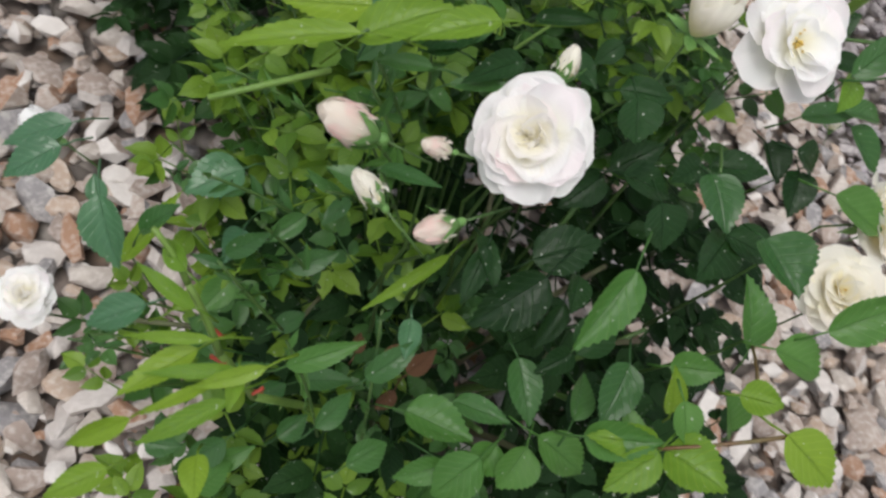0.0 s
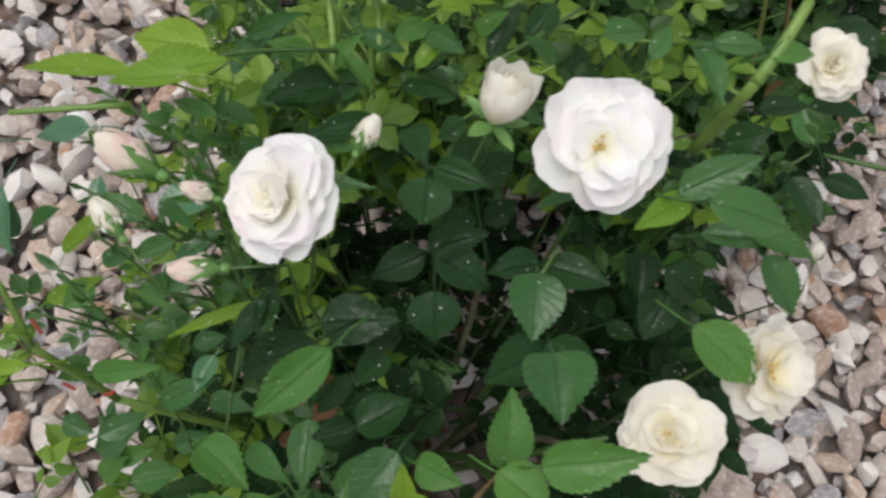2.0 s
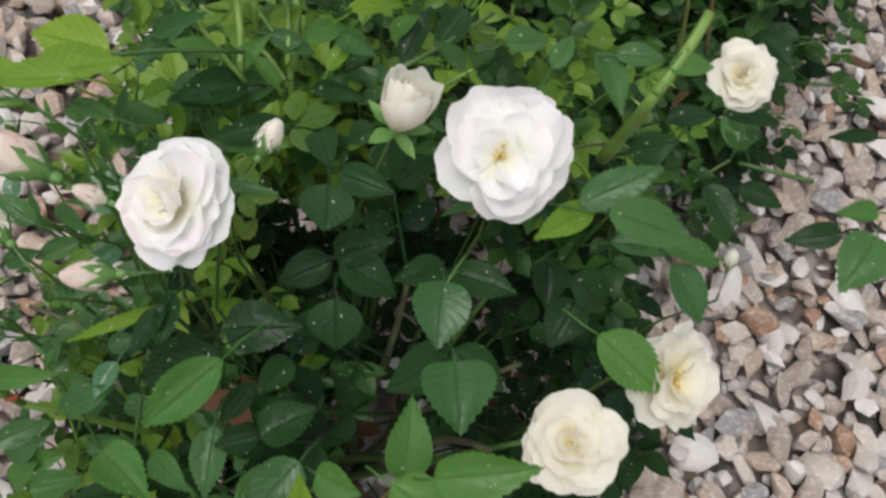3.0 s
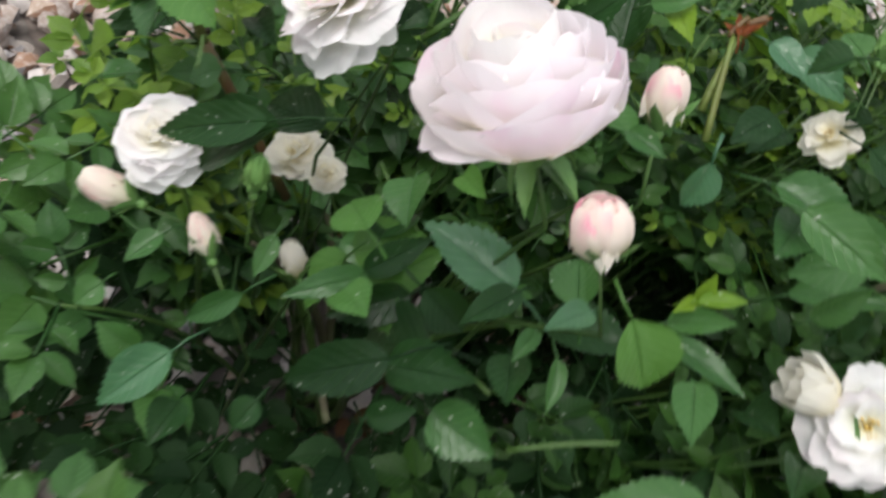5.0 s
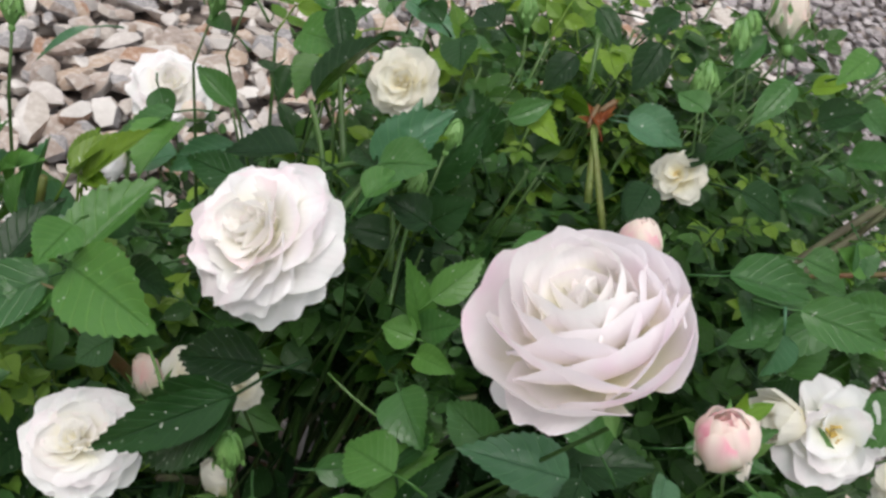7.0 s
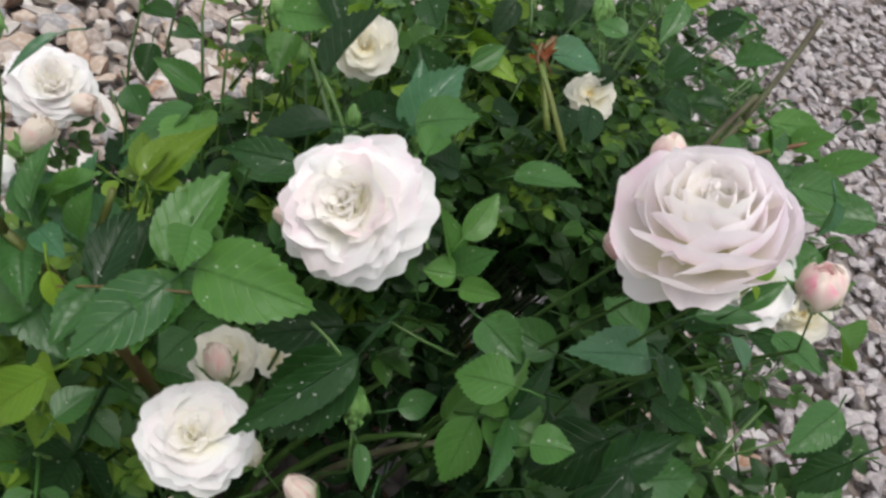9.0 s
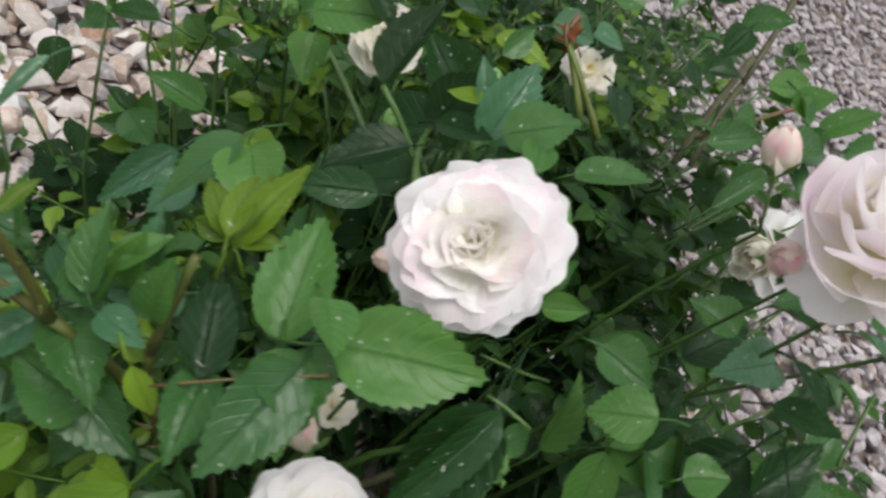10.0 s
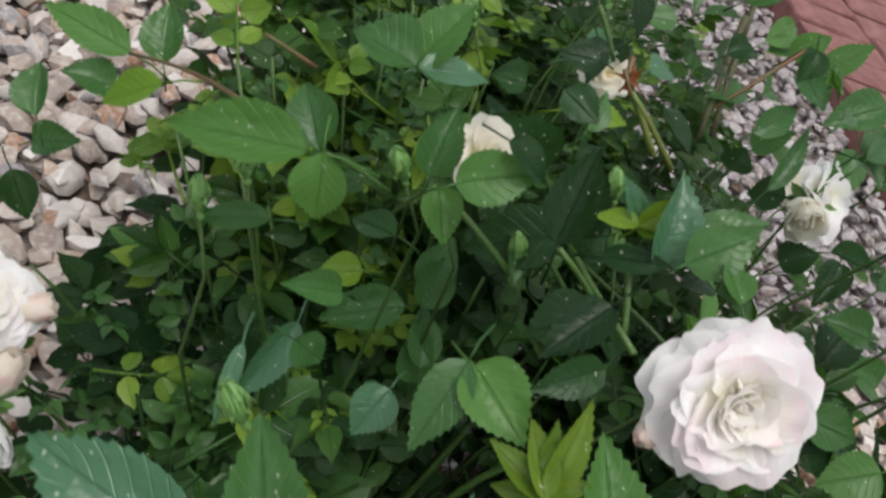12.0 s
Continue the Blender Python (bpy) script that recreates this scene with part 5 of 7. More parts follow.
hollow(bush_a, (0.052, 0.319, 0.250), (-0.040, -0.469, 0.882), 0.035, 0.4)
hollow(bush_a, (0.10, 0.235, 0.22), (0, -0.43, 0.9), 0.06, 0.45)
hollow(bush_a, (0.06, 0.275, 0.20), (0, -0.43, 0.9), 0.05, 0.45)
hollow(bush_a, (0.03, 0.165, 0.22), (0, -0.43, 0.9), 0.04, 0.45)
canes(bush_a, (0.03, 0.19, 0), 12, 0.13, 0.38, BR)
foliage(bush_a, (0.04, 0.18), 0.15, 0.14, 0.05, 0.43, 360, 3, M_SHADED)
foliage(bush_a, (0.05, 0.31), 0.16, 0.09, 0.10, 0.42, 110, 13, M_SHADED)
shoots(bush_a, (0.03, 0.19), (-0.12, 0.16), 0.13, 0.15, 0.22, 0.44, 20, 8, M_MIDS, 0.72)
shoots(bush_a, (0.03, 0.19), (0.03, 0.355), 0.19, 0.05, 0.40, 0.53, 8, 14, M_YOUNGS, 0.8, "yellow-green young shoots", 0.72)
shoots(bush_a, (0.03, 0.19), (0.04, 0.33), 0.18, 0.07, 0.36, 0.51, 12, 27, M_SHOOTS, 0.8, bare=0.65)
shoots(bush_a, (0.03, 0.19), (0.0, 0.34), 0.19, 0.06, 0.38, 0.53, 11, 28, M_MIDS, 0.8, bare=0.65)
shoots(bush_a, (0.03, 0.19), (-0.14, 0.13), 0.11, 0.13, 0.22, 0.42, 13, 15, M_YOUNGS, 0.75, "yellow-green young shoots")
shoots(bush_a, (0.03, 0.19), (-0.03, 0.355), 0.18, 0.05, 0.42, 0.54, 8, 17, M_YOUNGS, 0.8, "yellow-green young shoots", 0.72)
shoots(bush_a, (0.03, 0.22), (-0.103, 0.335), 0.10, 0.05, 0.40, 0.48, 12, 45, M_MIDS, 0.7, bare=0.55)
shoots(bush_a, (0.03, 0.22), (-0.103, 0.335), 0.10, 0.05, 0.40, 0.49, 9, 46, M_YOUNGS, 0.7, "yellow-green young shoots", 0.6)
shoots(bush_a, (0.03, 0.19), (-0.11, 0.26), 0.08, 0.07, 0.38, 0.49, 10, 25, M_YOUNGS, 0.75, "yellow-green young shoots", 0.72)

bush_b = plant((-0.034, 0.658, 0), "bushy miniature rose with blush-white blooms and pink buds, in gravel")
bloom(bush_b, (-0.0200, 0.5200, 0.5284), (-0.5700, 0.0600, 0.8190), 0.0590, BR, M_PINK, CUP, "blush-white rose in full bloom", False, M_BLUSH, True, 0.62)
bloom(bush_b, (-0.0977, 0.5824, 0.4617), (-0.7386, -0.3126, 0.5972), 0.0560, BR, M_FLECK, MANY, "white rose in full bloom", False, M_HEART)
bloom(bush_b, (-0.1373, 0.5455, 0.3769), (-0.2206, -0.2361, 0.9464), 0.0430, BR, M_WHITE, MANY, "white rose in full bloom", False, M_HEART)
bloom(bush_b, (-0.0479, 0.7103, 0.4405), (-0.4194, -0.6373, 0.6465), 0.0340, BR, M_CREAM, FULL, "pale cream rose in full bloom", False)
bloom(bush_b, (-0.1588, 0.8508, 0.2823), (-0.0292, -0.4219, 0.9062), 0.0529, BR, M_WHITE, MANY, "white rose in full bloom", False, M_HEART)
bud(bush_b, (-0.1424, 0.8389, 0.2766), (0.6458, -0.5912, 0.4832), 0.0201, BR, M_BUD, "pale pink bud", 0.5)
bud(bush_b, (-0.1660, 0.8269, 0.2566), (0.3782, 0.0927, 0.9211), 0.0274, BR, M_BUD, "pale pink bud", 0.6)
bud(bush_b, (-0.1833, 0.8139, 0.2378), (-0.3969, -0.8826, 0.2523), 0.0310, BR, M_WHITE, "white bud half open", 0.6)
bloom(bush_b, (-0.2340, 0.7956, 0.2020), (0.2861, -0.3057, 0.9081), 0.0328, BR, M_WHITE, FULL, "white rose in full bloom", False, M_HEART)
bud(bush_b, (-0.1200, 0.5803, 0.3674), (-0.3914, 0.4215, 0.8180), 0.0185, BR, M_BUD, "pale pink bud", 0.3)
bloom(bush_b, (-0.1032, 0.6096, 0.3308), (-0.2222, -0.2629, 0.9389), 0.0335, BR, M_CREAM, FULL, "pale cream rose in full bloom", False)
bloom(bush_b, (-0.0830, 0.6011, 0.3406), (-0.0994, -0.3840, 0.9180), 0.0206, BR, M_CREAM, FULL, "pale cream rose in full bloom", False)
bud(bush_b, (-0.0793, 0.5909, 0.2747), (-0.6138, 0.2355, 0.7536), 0.0215, BR, M_CREAM, "cream bud", 0.3)
bud(bush_b, (-0.1427, 0.5233, 0.3538), (-0.9551, -0.2622, 0.1375), 0.0235, BR, M_BUD, "pale pink bud", 0.35)
bud(bush_b, (-0.0976, 0.5226, 0.3662), (-0.7118, 0.2912, 0.6392), 0.0194, BR, M_BUD, "pale pink bud", 0.1)
bud(bush_b, (0.0135, 0.4956, 0.5266), (-0.5057, 0.0532, 0.8611), 0.0195, BR, M_PBUD, "cream bud flushed with pink", 0.3, 18)
bud(bush_b, (0.0152, 0.5749, 0.5057), (-0.3846, 0.2806, 0.8794), 0.0205, BR, M_PBUD, "cream bud flushed with pink", 0.2, 10)
bud(bush_b, (-0.0238, 0.5351, 0.4987), (-0.9683, 0.0464, 0.2455), 0.0182, BR, M_PBUD, "cream bud flushed with pink", 0.2, 10)
bud(bush_b, (-0.1060, 0.5967, 0.4374), (-0.9569, 0.2902, 0.0107), 0.0166, BR, M_BUD, "pale pink bud", 0.2)
bloom(bush_b, (0.1018, 0.7180, 0.4300), (-0.6249, -0.3079, 0.7175), 0.0312, BR, M_CREAM, OPEN, "pale cream rose in full bloom", True)
bloom(bush_b, (0.1589, 0.5873, 0.4205), (-0.2000, -0.7200, 0.6650), 0.0530, BR, M_WHITE, OPEN, "white rose in full bloom", True)
bud(bush_b, (0.1371, 0.5914, 0.4167), (-0.9863, -0.1555, 0.0539), 0.0265, BR, M_CREAM, "cream bud", 0.9)
bud(bush_b, (0.1286, 0.7720, 0.5033), (-0.3098, 0.4847, 0.8180), 0.0268, BR, M_BUD, "pale pink bud", 0.1)
bloom(bush_b, (0.2311, 0.5950, 0.3853), (-0.7558, 0.2486, 0.6058), 0.0365, BR, M_CREAM, OPEN, "pale cream rose in full bloom", True)
bud(bush_b, (-0.0878, 0.5343, 0.4069), (-0.2037, 0.2395, 0.9493), 0.0175, BR, M_SEPAL, "tight green bud", 0.0)
bud(bush_b, (-0.2051, 0.6905, 0.4347), (-0.1621, 0.6278, 0.7613), 0.0144, BR, M_SEPAL, "tight green bud", 0.0)
bud(bush_b, (0.1260, 0.7695, 0.5049), (-0.3143, 0.4918, 0.8120), 0.0221, BR, M_SEPAL, "tight green bud", 0.0)
bud(bush_b, (0.0959, 0.7423, 0.4679), (-0.2915, 0.4869, 0.8233), 0.0166, BR, M_SEPAL, "tight green bud", 0.0)
bud(bush_b, (0.1126, 0.7631, 0.4939), (-0.3053, 0.4891, 0.8170), 0.0166, BR, M_SEPAL, "tight green bud", 0.0)
bud(bush_b, (-0.0874, 0.7257, 0.4412), (-0.2688, 0.4765, 0.8371), 0.0151, BR, M_SEPAL, "tight green bud", 0.0)
bud(bush_b, (-0.0759, 0.7090, 0.4292), (-0.2737, 0.4780, 0.8346), 0.0151, BR, M_SEPAL, "tight green bud", 0.0)
bud(bush_b, (-0.0556, 0.6776, 0.4219), (-0.0789, 0.4702, 0.8790), 0.0135, BR, M_SEPAL, "tight green bud", 0.0)
bud(bush_b, (0.0082, 0.7678, 0.4611), (-0.2339, 0.4737, 0.8490), 0.0166, BR, M_SEPAL, "tight green bud", 0.0)
bud(bush_b, (0.0982, 0.7435, 0.4697), (-0.2932, 0.4874, 0.8225), 0.0207, BR, M_SEPAL, "tight green bud", 0.0)
bud(bush_b, (0.1087, 0.7590, 0.4885), (-0.3023, 0.4885, 0.8185), 0.0194, BR, M_SEPAL, "tight green bud", 0.0)
bud(bush_b, (0.1290, 0.7685, 0.5050), (-0.3159, 0.4924, 0.8110), 0.0304, BR, M_BUD, "pale pink bud", 0.1)
bud(bush_b, (-0.0377, 0.6482, 0.4392), (0.1029, 0.5101, 0.8540), 0.0135, BR, M_SEPAL, "tight green bud", 0.0)
bud(bush_b, (-0.0289, 0.6639, 0.4564), (0.0994, 0.5075, 0.8559), 0.0135, BR, M_SEPAL, "tight green bud", 0.0)
bud(bush_b, (-0.1357, 0.7720, 0.4086), (0.1238, 0.4820, 0.8673), 0.0149, BR, M_SEPAL, "tight green bud", 0.0)
bud(bush_b, (-0.1213, 0.7671, 0.4237), (0.1101, 0.4913, 0.8640), 0.0149, BR, M_SEPAL, "tight green bud", 0.0)
bud(bush_b, (-0.2469, 0.6231, 0.4900), (0.1108, 0.5306, 0.8404), 0.0140, BR, M_OLIVE, "olive young bud", 0.0)
blade_at(bush_b, (-0.0324, 0.5189, 0.4162), (-0.0510, 0.4936, 0.4175), 0.0094, M_FRESH, (-0.1110, -0.4909, 0.8642))
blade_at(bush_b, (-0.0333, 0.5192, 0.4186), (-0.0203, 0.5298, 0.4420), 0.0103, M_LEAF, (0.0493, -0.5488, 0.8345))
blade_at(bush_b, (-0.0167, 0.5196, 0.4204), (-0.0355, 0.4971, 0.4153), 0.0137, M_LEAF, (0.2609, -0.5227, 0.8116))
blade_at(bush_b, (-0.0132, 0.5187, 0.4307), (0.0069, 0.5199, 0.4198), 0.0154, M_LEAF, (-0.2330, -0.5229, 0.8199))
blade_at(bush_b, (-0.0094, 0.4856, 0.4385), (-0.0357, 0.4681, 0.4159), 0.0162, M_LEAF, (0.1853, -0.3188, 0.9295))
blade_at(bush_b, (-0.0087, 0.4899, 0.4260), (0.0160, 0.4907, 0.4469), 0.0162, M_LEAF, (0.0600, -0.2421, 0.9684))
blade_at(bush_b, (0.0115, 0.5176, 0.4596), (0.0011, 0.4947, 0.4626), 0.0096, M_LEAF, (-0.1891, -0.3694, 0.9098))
blade_at(bush_b, (0.0303, 0.5135, 0.4756), (0.0204, 0.4960, 0.4829), 0.0082, M_SHEEN, (-0.1563, -0.3501, 0.9236))
blade_at(bush_b, (0.0326, 0.4912, 0.5117), (0.0475, 0.4853, 0.4984), 0.0165, M_BRIGHT, (-0.0489, -0.4078, 0.9117))
blade_at(bush_b, (0.0664, 0.5505, 0.4400), (0.0949, 0.5414, 0.4516), 0.0101, M_FRESH, (-0.0607, -0.2326, 0.9707))
blade_at(bush_b, (0.0548, 0.5325, 0.4701), (0.0686, 0.5331, 0.4865), 0.0081, M_FRESH, (0.1345, -0.2688, 0.9537))
blade_at(bush_b, (0.0571, 0.5369, 0.4806), (0.0695, 0.5428, 0.4868), 0.0052, M_YOUNG, (-0.0369, -0.2540, 0.9665))
blade_at(bush_b, (0.0581, 0.5396, 0.4775), (0.0560, 0.5406, 0.4907), 0.0052, M_YOUNG, (-0.0307, -0.4485, 0.8932))
blade_at(bush_b, (0.0581, 0.5396, 0.4775), (0.0513, 0.5279, 0.4811), 0.0044, M_YOUNG, (-0.1597, -0.2967, 0.9415))
blade_at(bush_b, (0.0799, 0.5958, 0.4784), (0.0772, 0.5775, 0.4757), 0.0161, M_FRESH, (-0.1611, -0.3686, 0.9155))
blade_at(bush_b, (0.0849, 0.5968, 0.4796), (0.1050, 0.5927, 0.4856), 0.0118, M_FRESH, (0.2452, -0.3284, 0.9121))
blade_at(bush_b, (0.1030, 0.5789, 0.4608), (0.1094, 0.5837, 0.4829), 0.0101, M_FRESH, (0.0826, -0.5079, 0.8575))
blade_at(bush_b, (0.0266, 0.5208, 0.5403), (0.0280, 0.5164, 0.5271), 0.0081, M_SHEEN, (0.0848, -0.2590, 0.9621))
blade_at(bush_b, (0.0104, 0.5512, 0.5069), (0.0225, 0.5474, 0.5109), 0.0070, M_FRESH, (-0.1889, -0.4414, 0.8772))
blade_at(bush_b, (0.0771, 0.7565, 0.3766), (0.1018, 0.7622, 0.3760), 0.0201, M_LEAF, (-0.2018, -0.4119, 0.8886))
blade_at(bush_b, (-0.0830, 0.4883, 0.3357), (-0.0960, 0.4581, 0.3203), 0.0184, M_SHEEN, (0.0412, -0.2729, 0.9612))
blade_at(bush_b, (-0.0967, 0.4836, 0.3288), (-0.1122, 0.4786, 0.3405), 0.0143, M_FRESH, (-0.0242, -0.5645, 0.8251))
blade_at(bush_b, (-0.0716, 0.5137, 0.3631), (-0.0871, 0.4983, 0.3425), 0.0102, M_FRESH, (0.0836, -0.6531, 0.7526))
blade_at(bush_b, (-0.0703, 0.4778, 0.3203), (-0.0690, 0.4563, 0.3248), 0.0143, M_LEAF, (-0.0336, -0.2475, 0.9683))
blade_at(bush_b, (-0.0365, 0.4605, 0.4133), (-0.0382, 0.4494, 0.4087), 0.0092, M_LEAF, (-0.0283, -0.2194, 0.9752))
blade_at(bush_b, (0.0321, 0.5071, 0.4559), (0.0379, 0.4916, 0.4536), 0.0059, M_FRESH, (0.2104, -0.3263, 0.9216))
blade_at(bush_b, (0.0219, 0.5096, 0.4589), (0.0204, 0.4970, 0.4578), 0.0059, M_FRESH, (-0.0607, -0.4548, 0.8885))
blade_at(bush_b, (-0.0052, 0.4736, 0.4199), (0.0061, 0.4795, 0.4322), 0.0092, M_LEAF, (0.0834, -0.5226, 0.8485))
blade_at(bush_b, (-0.1210, 0.4932, 0.3427), (-0.1251, 0.4812, 0.3374), 0.0122, M_FRESH, (0.0319, -0.5832, 0.8117))
blade_at(bush_b, (-0.1120, 0.5167, 0.3600), (-0.1180, 0.5010, 0.3528), 0.0102, M_FRESH, (-0.1301, -0.2794, 0.9513))
blade_at(bush_b, (-0.0741, 0.5367, 0.3749), (-0.0724, 0.5207, 0.3649), 0.0082, M_FRESH, (0.1126, -0.4350, 0.8934))
blade_at(bush_b, (-0.0920, 0.5447, 0.4246), (-0.1333, 0.5304, 0.3958), 0.0154, M_LEAF, (0.0027, -0.5899, 0.8075))
blade_at(bush_b, (-0.0805, 0.5728, 0.4027), (-0.1135, 0.5804, 0.3877), 0.0207, M_LEAF, (-0.2784, -0.4317, 0.8580))
blade_at(bush_b, (0.0108, 0.5217, 0.4520), (-0.0254, 0.5240, 0.4558), 0.0172, M_SHEEN, (0.0785, -0.3328, 0.9397))
blade_at(bush_b, (-0.1360, 0.6054, 0.3978), (-0.1195, 0.5894, 0.4108), 0.0124, M_LEAF, (-0.1413, -0.4134, 0.8995))
blade_at(bush_b, (-0.0248, 0.6001, 0.4113), (-0.0399, 0.6105, 0.4375), 0.0119, M_BRIGHT, (0.0108, -0.4805, 0.8769))
blade_at(bush_b, (-0.0250, 0.6041, 0.4248), (-0.0099, 0.6149, 0.4428), 0.0130, M_BRIGHT, (0.1310, -0.4318, 0.8924))
blade_at(bush_b, (-0.0229, 0.5992, 0.4094), (-0.0140, 0.5930, 0.4293), 0.0141, M_FRESH, (-0.3154, -0.4725, 0.8230))
blade_at(bush_b, (-0.0275, 0.5924, 0.4135), (-0.0408, 0.5971, 0.4112), 0.0130, M_BRIGHT, (-0.1690, -0.5080, 0.8446))
blade_at(bush_b, (-0.0257, 0.5869, 0.4105), (-0.0136, 0.5759, 0.4196), 0.0106, M_BRIGHT, (-0.2846, -0.4597, 0.8413))
blade_at(bush_b, (-0.0289, 0.5483, 0.3721), (-0.0157, 0.5584, 0.4018), 0.0170, M_BRIGHT, (-0.1175, -0.6411, 0.7584))
blade_at(bush_b, (-0.0522, 0.5515, 0.3755), (-0.0340, 0.5525, 0.3808), 0.0117, M_FRESH, (-0.2891, -0.6196, 0.7297))
blade_at(bush_b, (-0.0279, 0.6711, 0.4175), (-0.0117, 0.6893, 0.4570), 0.0208, M_LEAF, (0.0038, -0.2640, 0.9645))
blade_at(bush_b, (-0.0224, 0.6603, 0.4067), (-0.0102, 0.6586, 0.4300), 0.0184, M_LEAF, (-0.2804, -0.5607, 0.7790))
blade_at(bush_b, (-0.0340, 0.6525, 0.4032), (-0.0576, 0.6538, 0.4003), 0.0147, M_LEAF, (-0.1597, -0.4726, 0.8667))
blade_at(bush_b, (0.1100, 0.6175, 0.4266), (0.1413, 0.6178, 0.4577), 0.0108, M_FRESH, (-0.2258, -0.3688, 0.9017))
blade_at(bush_b, (0.1065, 0.6405, 0.4486), (0.1314, 0.6294, 0.4644), 0.0143, M_FRESH, (-0.2545, -0.4425, 0.8599))
blade_at(bush_b, (0.1042, 0.6738, 0.4639), (0.1317, 0.6714, 0.4580), 0.0165, M_LEAF, (-0.3080, -0.3667, 0.8779))
blade_at(bush_b, (0.1355, 0.6499, 0.4564), (0.1570, 0.6480, 0.4549), 0.0150, M_FRESH, (-0.3448, -0.4143, 0.8423))
blade_at(bush_b, (0.1334, 0.6323, 0.4878), (0.1356, 0.6169, 0.4781), 0.0135, M_FRESH, (0.0695, -0.3655, 0.9282))
blade_at(bush_b, (0.1271, 0.6101, 0.4724), (0.1528, 0.6124, 0.4715), 0.0135, M_FRESH, (-0.3529, -0.5381, 0.7655))
blade_at(bush_b, (0.0662, 0.7295, 0.4451), (0.0966, 0.7209, 0.4471), 0.0180, M_SHEEN, (-0.4038, -0.4136, 0.8160))
blade_at(bush_b, (0.1628, 0.7260, 0.4777), (0.1845, 0.7364, 0.4920), 0.0124, M_FRESH, (-0.3410, -0.3682, 0.8650))
blade_at(bush_b, (0.1320, 0.6768, 0.4639), (0.1444, 0.6671, 0.4715), 0.0152, M_LEAF, (0.0680, -0.4708, 0.8796))
blade_at(bush_b, (-0.1091, 0.7281, 0.3595), (-0.1415, 0.7234, 0.3349), 0.0144, M_SHEEN, (-0.0079, -0.4020, 0.9156))
blade_at(bush_b, (-0.1510, 0.5756, 0.4515), (-0.1571, 0.5580, 0.4509), 0.0135, M_BRIGHT, (-0.2025, -0.5946, 0.7781))
blade_at(bush_b, (0.1133, 0.7210, 0.4437), (0.1012, 0.7255, 0.4306), 0.0128, M_LEAF, (-0.0310, -0.2895, 0.9567))
blade_at(bush_b, (-0.1352, 0.5827, 0.3852), (-0.1465, 0.5746, 0.3778), 0.0145, M_FRESH, (-0.0179, -0.2930, 0.9559))
blade_at(bush_b, (0.0417, 0.7713, 0.4716), (0.0536, 0.7534, 0.4682), 0.0111, M_LEAF, (-0.2299, -0.4965, 0.8370))
blade_at(bush_b, (0.0656, 0.7585, 0.4759), (0.0804, 0.7709, 0.4866), 0.0122, M_LEAF, (0.0005, -0.3070, 0.9517))
blade_at(bush_b, (0.1099, 0.7493, 0.4785), (0.1205, 0.7605, 0.4954), 0.0111, M_FRESH, (-0.2098, -0.3939, 0.8949))
blade_at(bush_b, (-0.0017, 0.6913, 0.4525), (0.0141, 0.6949, 0.4654), 0.0108, M_FRESH, (-0.0443, -0.6525, 0.7564))
blade_at(bush_b, (-0.0694, 0.7278, 0.4465), (-0.0863, 0.7163, 0.4359), 0.0101, M_YOUNG, (-0.1280, -0.2749, 0.9529))
blade_at(bush_b, (-0.0734, 0.7173, 0.4268), (-0.0817, 0.6971, 0.4268), 0.0091, M_YOUNG, (-0.1844, -0.5821, 0.7919))
blade_at(bush_b, (-0.0549, 0.6787, 0.4194), (-0.0653, 0.6691, 0.4141), 0.0098, M_FRESH, (-0.1901, -0.4795, 0.8567))
blade_at(bush_b, (0.0855, 0.7108, 0.4227), (0.0726, 0.6875, 0.4173), 0.0138, M_LEAF, (-0.3229, -0.3362, 0.8847))
blade_at(bush_b, (-0.1520, 0.6970, 0.3067), (-0.1665, 0.7065, 0.3170), 0.0173, M_LEAF, (0.0806, -0.3413, 0.9365))
blade_at(bush_b, (0.1606, 0.7456, 0.4973), (0.1797, 0.7535, 0.5056), 0.0111, M_FRESH, (-0.0540, -0.6278, 0.7765))
blade_at(bush_b, (0.1523, 0.7463, 0.4826), (0.1593, 0.7381, 0.4956), 0.0111, M_YOUNG, (-0.2336, -0.4183, 0.8778))
blade_at(bush_b, (-0.1600, 0.6196, 0.4022), (-0.1874, 0.6224, 0.4067), 0.0177, M_SHEEN, (-0.4848, -0.4047, 0.7753))
blade_at(bush_b, (-0.1572, 0.5968, 0.4020), (-0.1504, 0.6172, 0.4163), 0.0125, M_LEAF, (-0.4959, -0.1733, 0.8509))
blade_at(bush_b, (-0.0408, 0.5266, 0.4123), (-0.0232, 0.5370, 0.4311), 0.0174, M_BRIGHT, (-0.5022, -0.4332, 0.7484))
blade_at(bush_b, (-0.0347, 0.5268, 0.4066), (-0.0167, 0.5046, 0.4192), 0.0229, M_BRIGHT, (-0.1886, -0.3607, 0.9134))
blade_at(bush_b, (-0.0421, 0.5251, 0.4109), (-0.0476, 0.5132, 0.3809), 0.0165, M_BRIGHT, (-0.4872, -0.1931, 0.8517))
blade_at(bush_b, (-0.0885, 0.5485, 0.4206), (-0.1168, 0.5370, 0.3828), 0.0267, M_LEAF, (-0.3930, -0.4405, 0.8072))
blade_at(bush_b, (-0.0005, 0.5017, 0.4287), (-0.0213, 0.5039, 0.3997), 0.0240, M_LEAF, (-0.4892, -0.1747, 0.8545))
blade_at(bush_b, (0.0046, 0.6291, 0.4405), (0.0209, 0.6070, 0.4588), 0.0152, M_FRESH, (-0.4011, -0.1119, 0.9092))
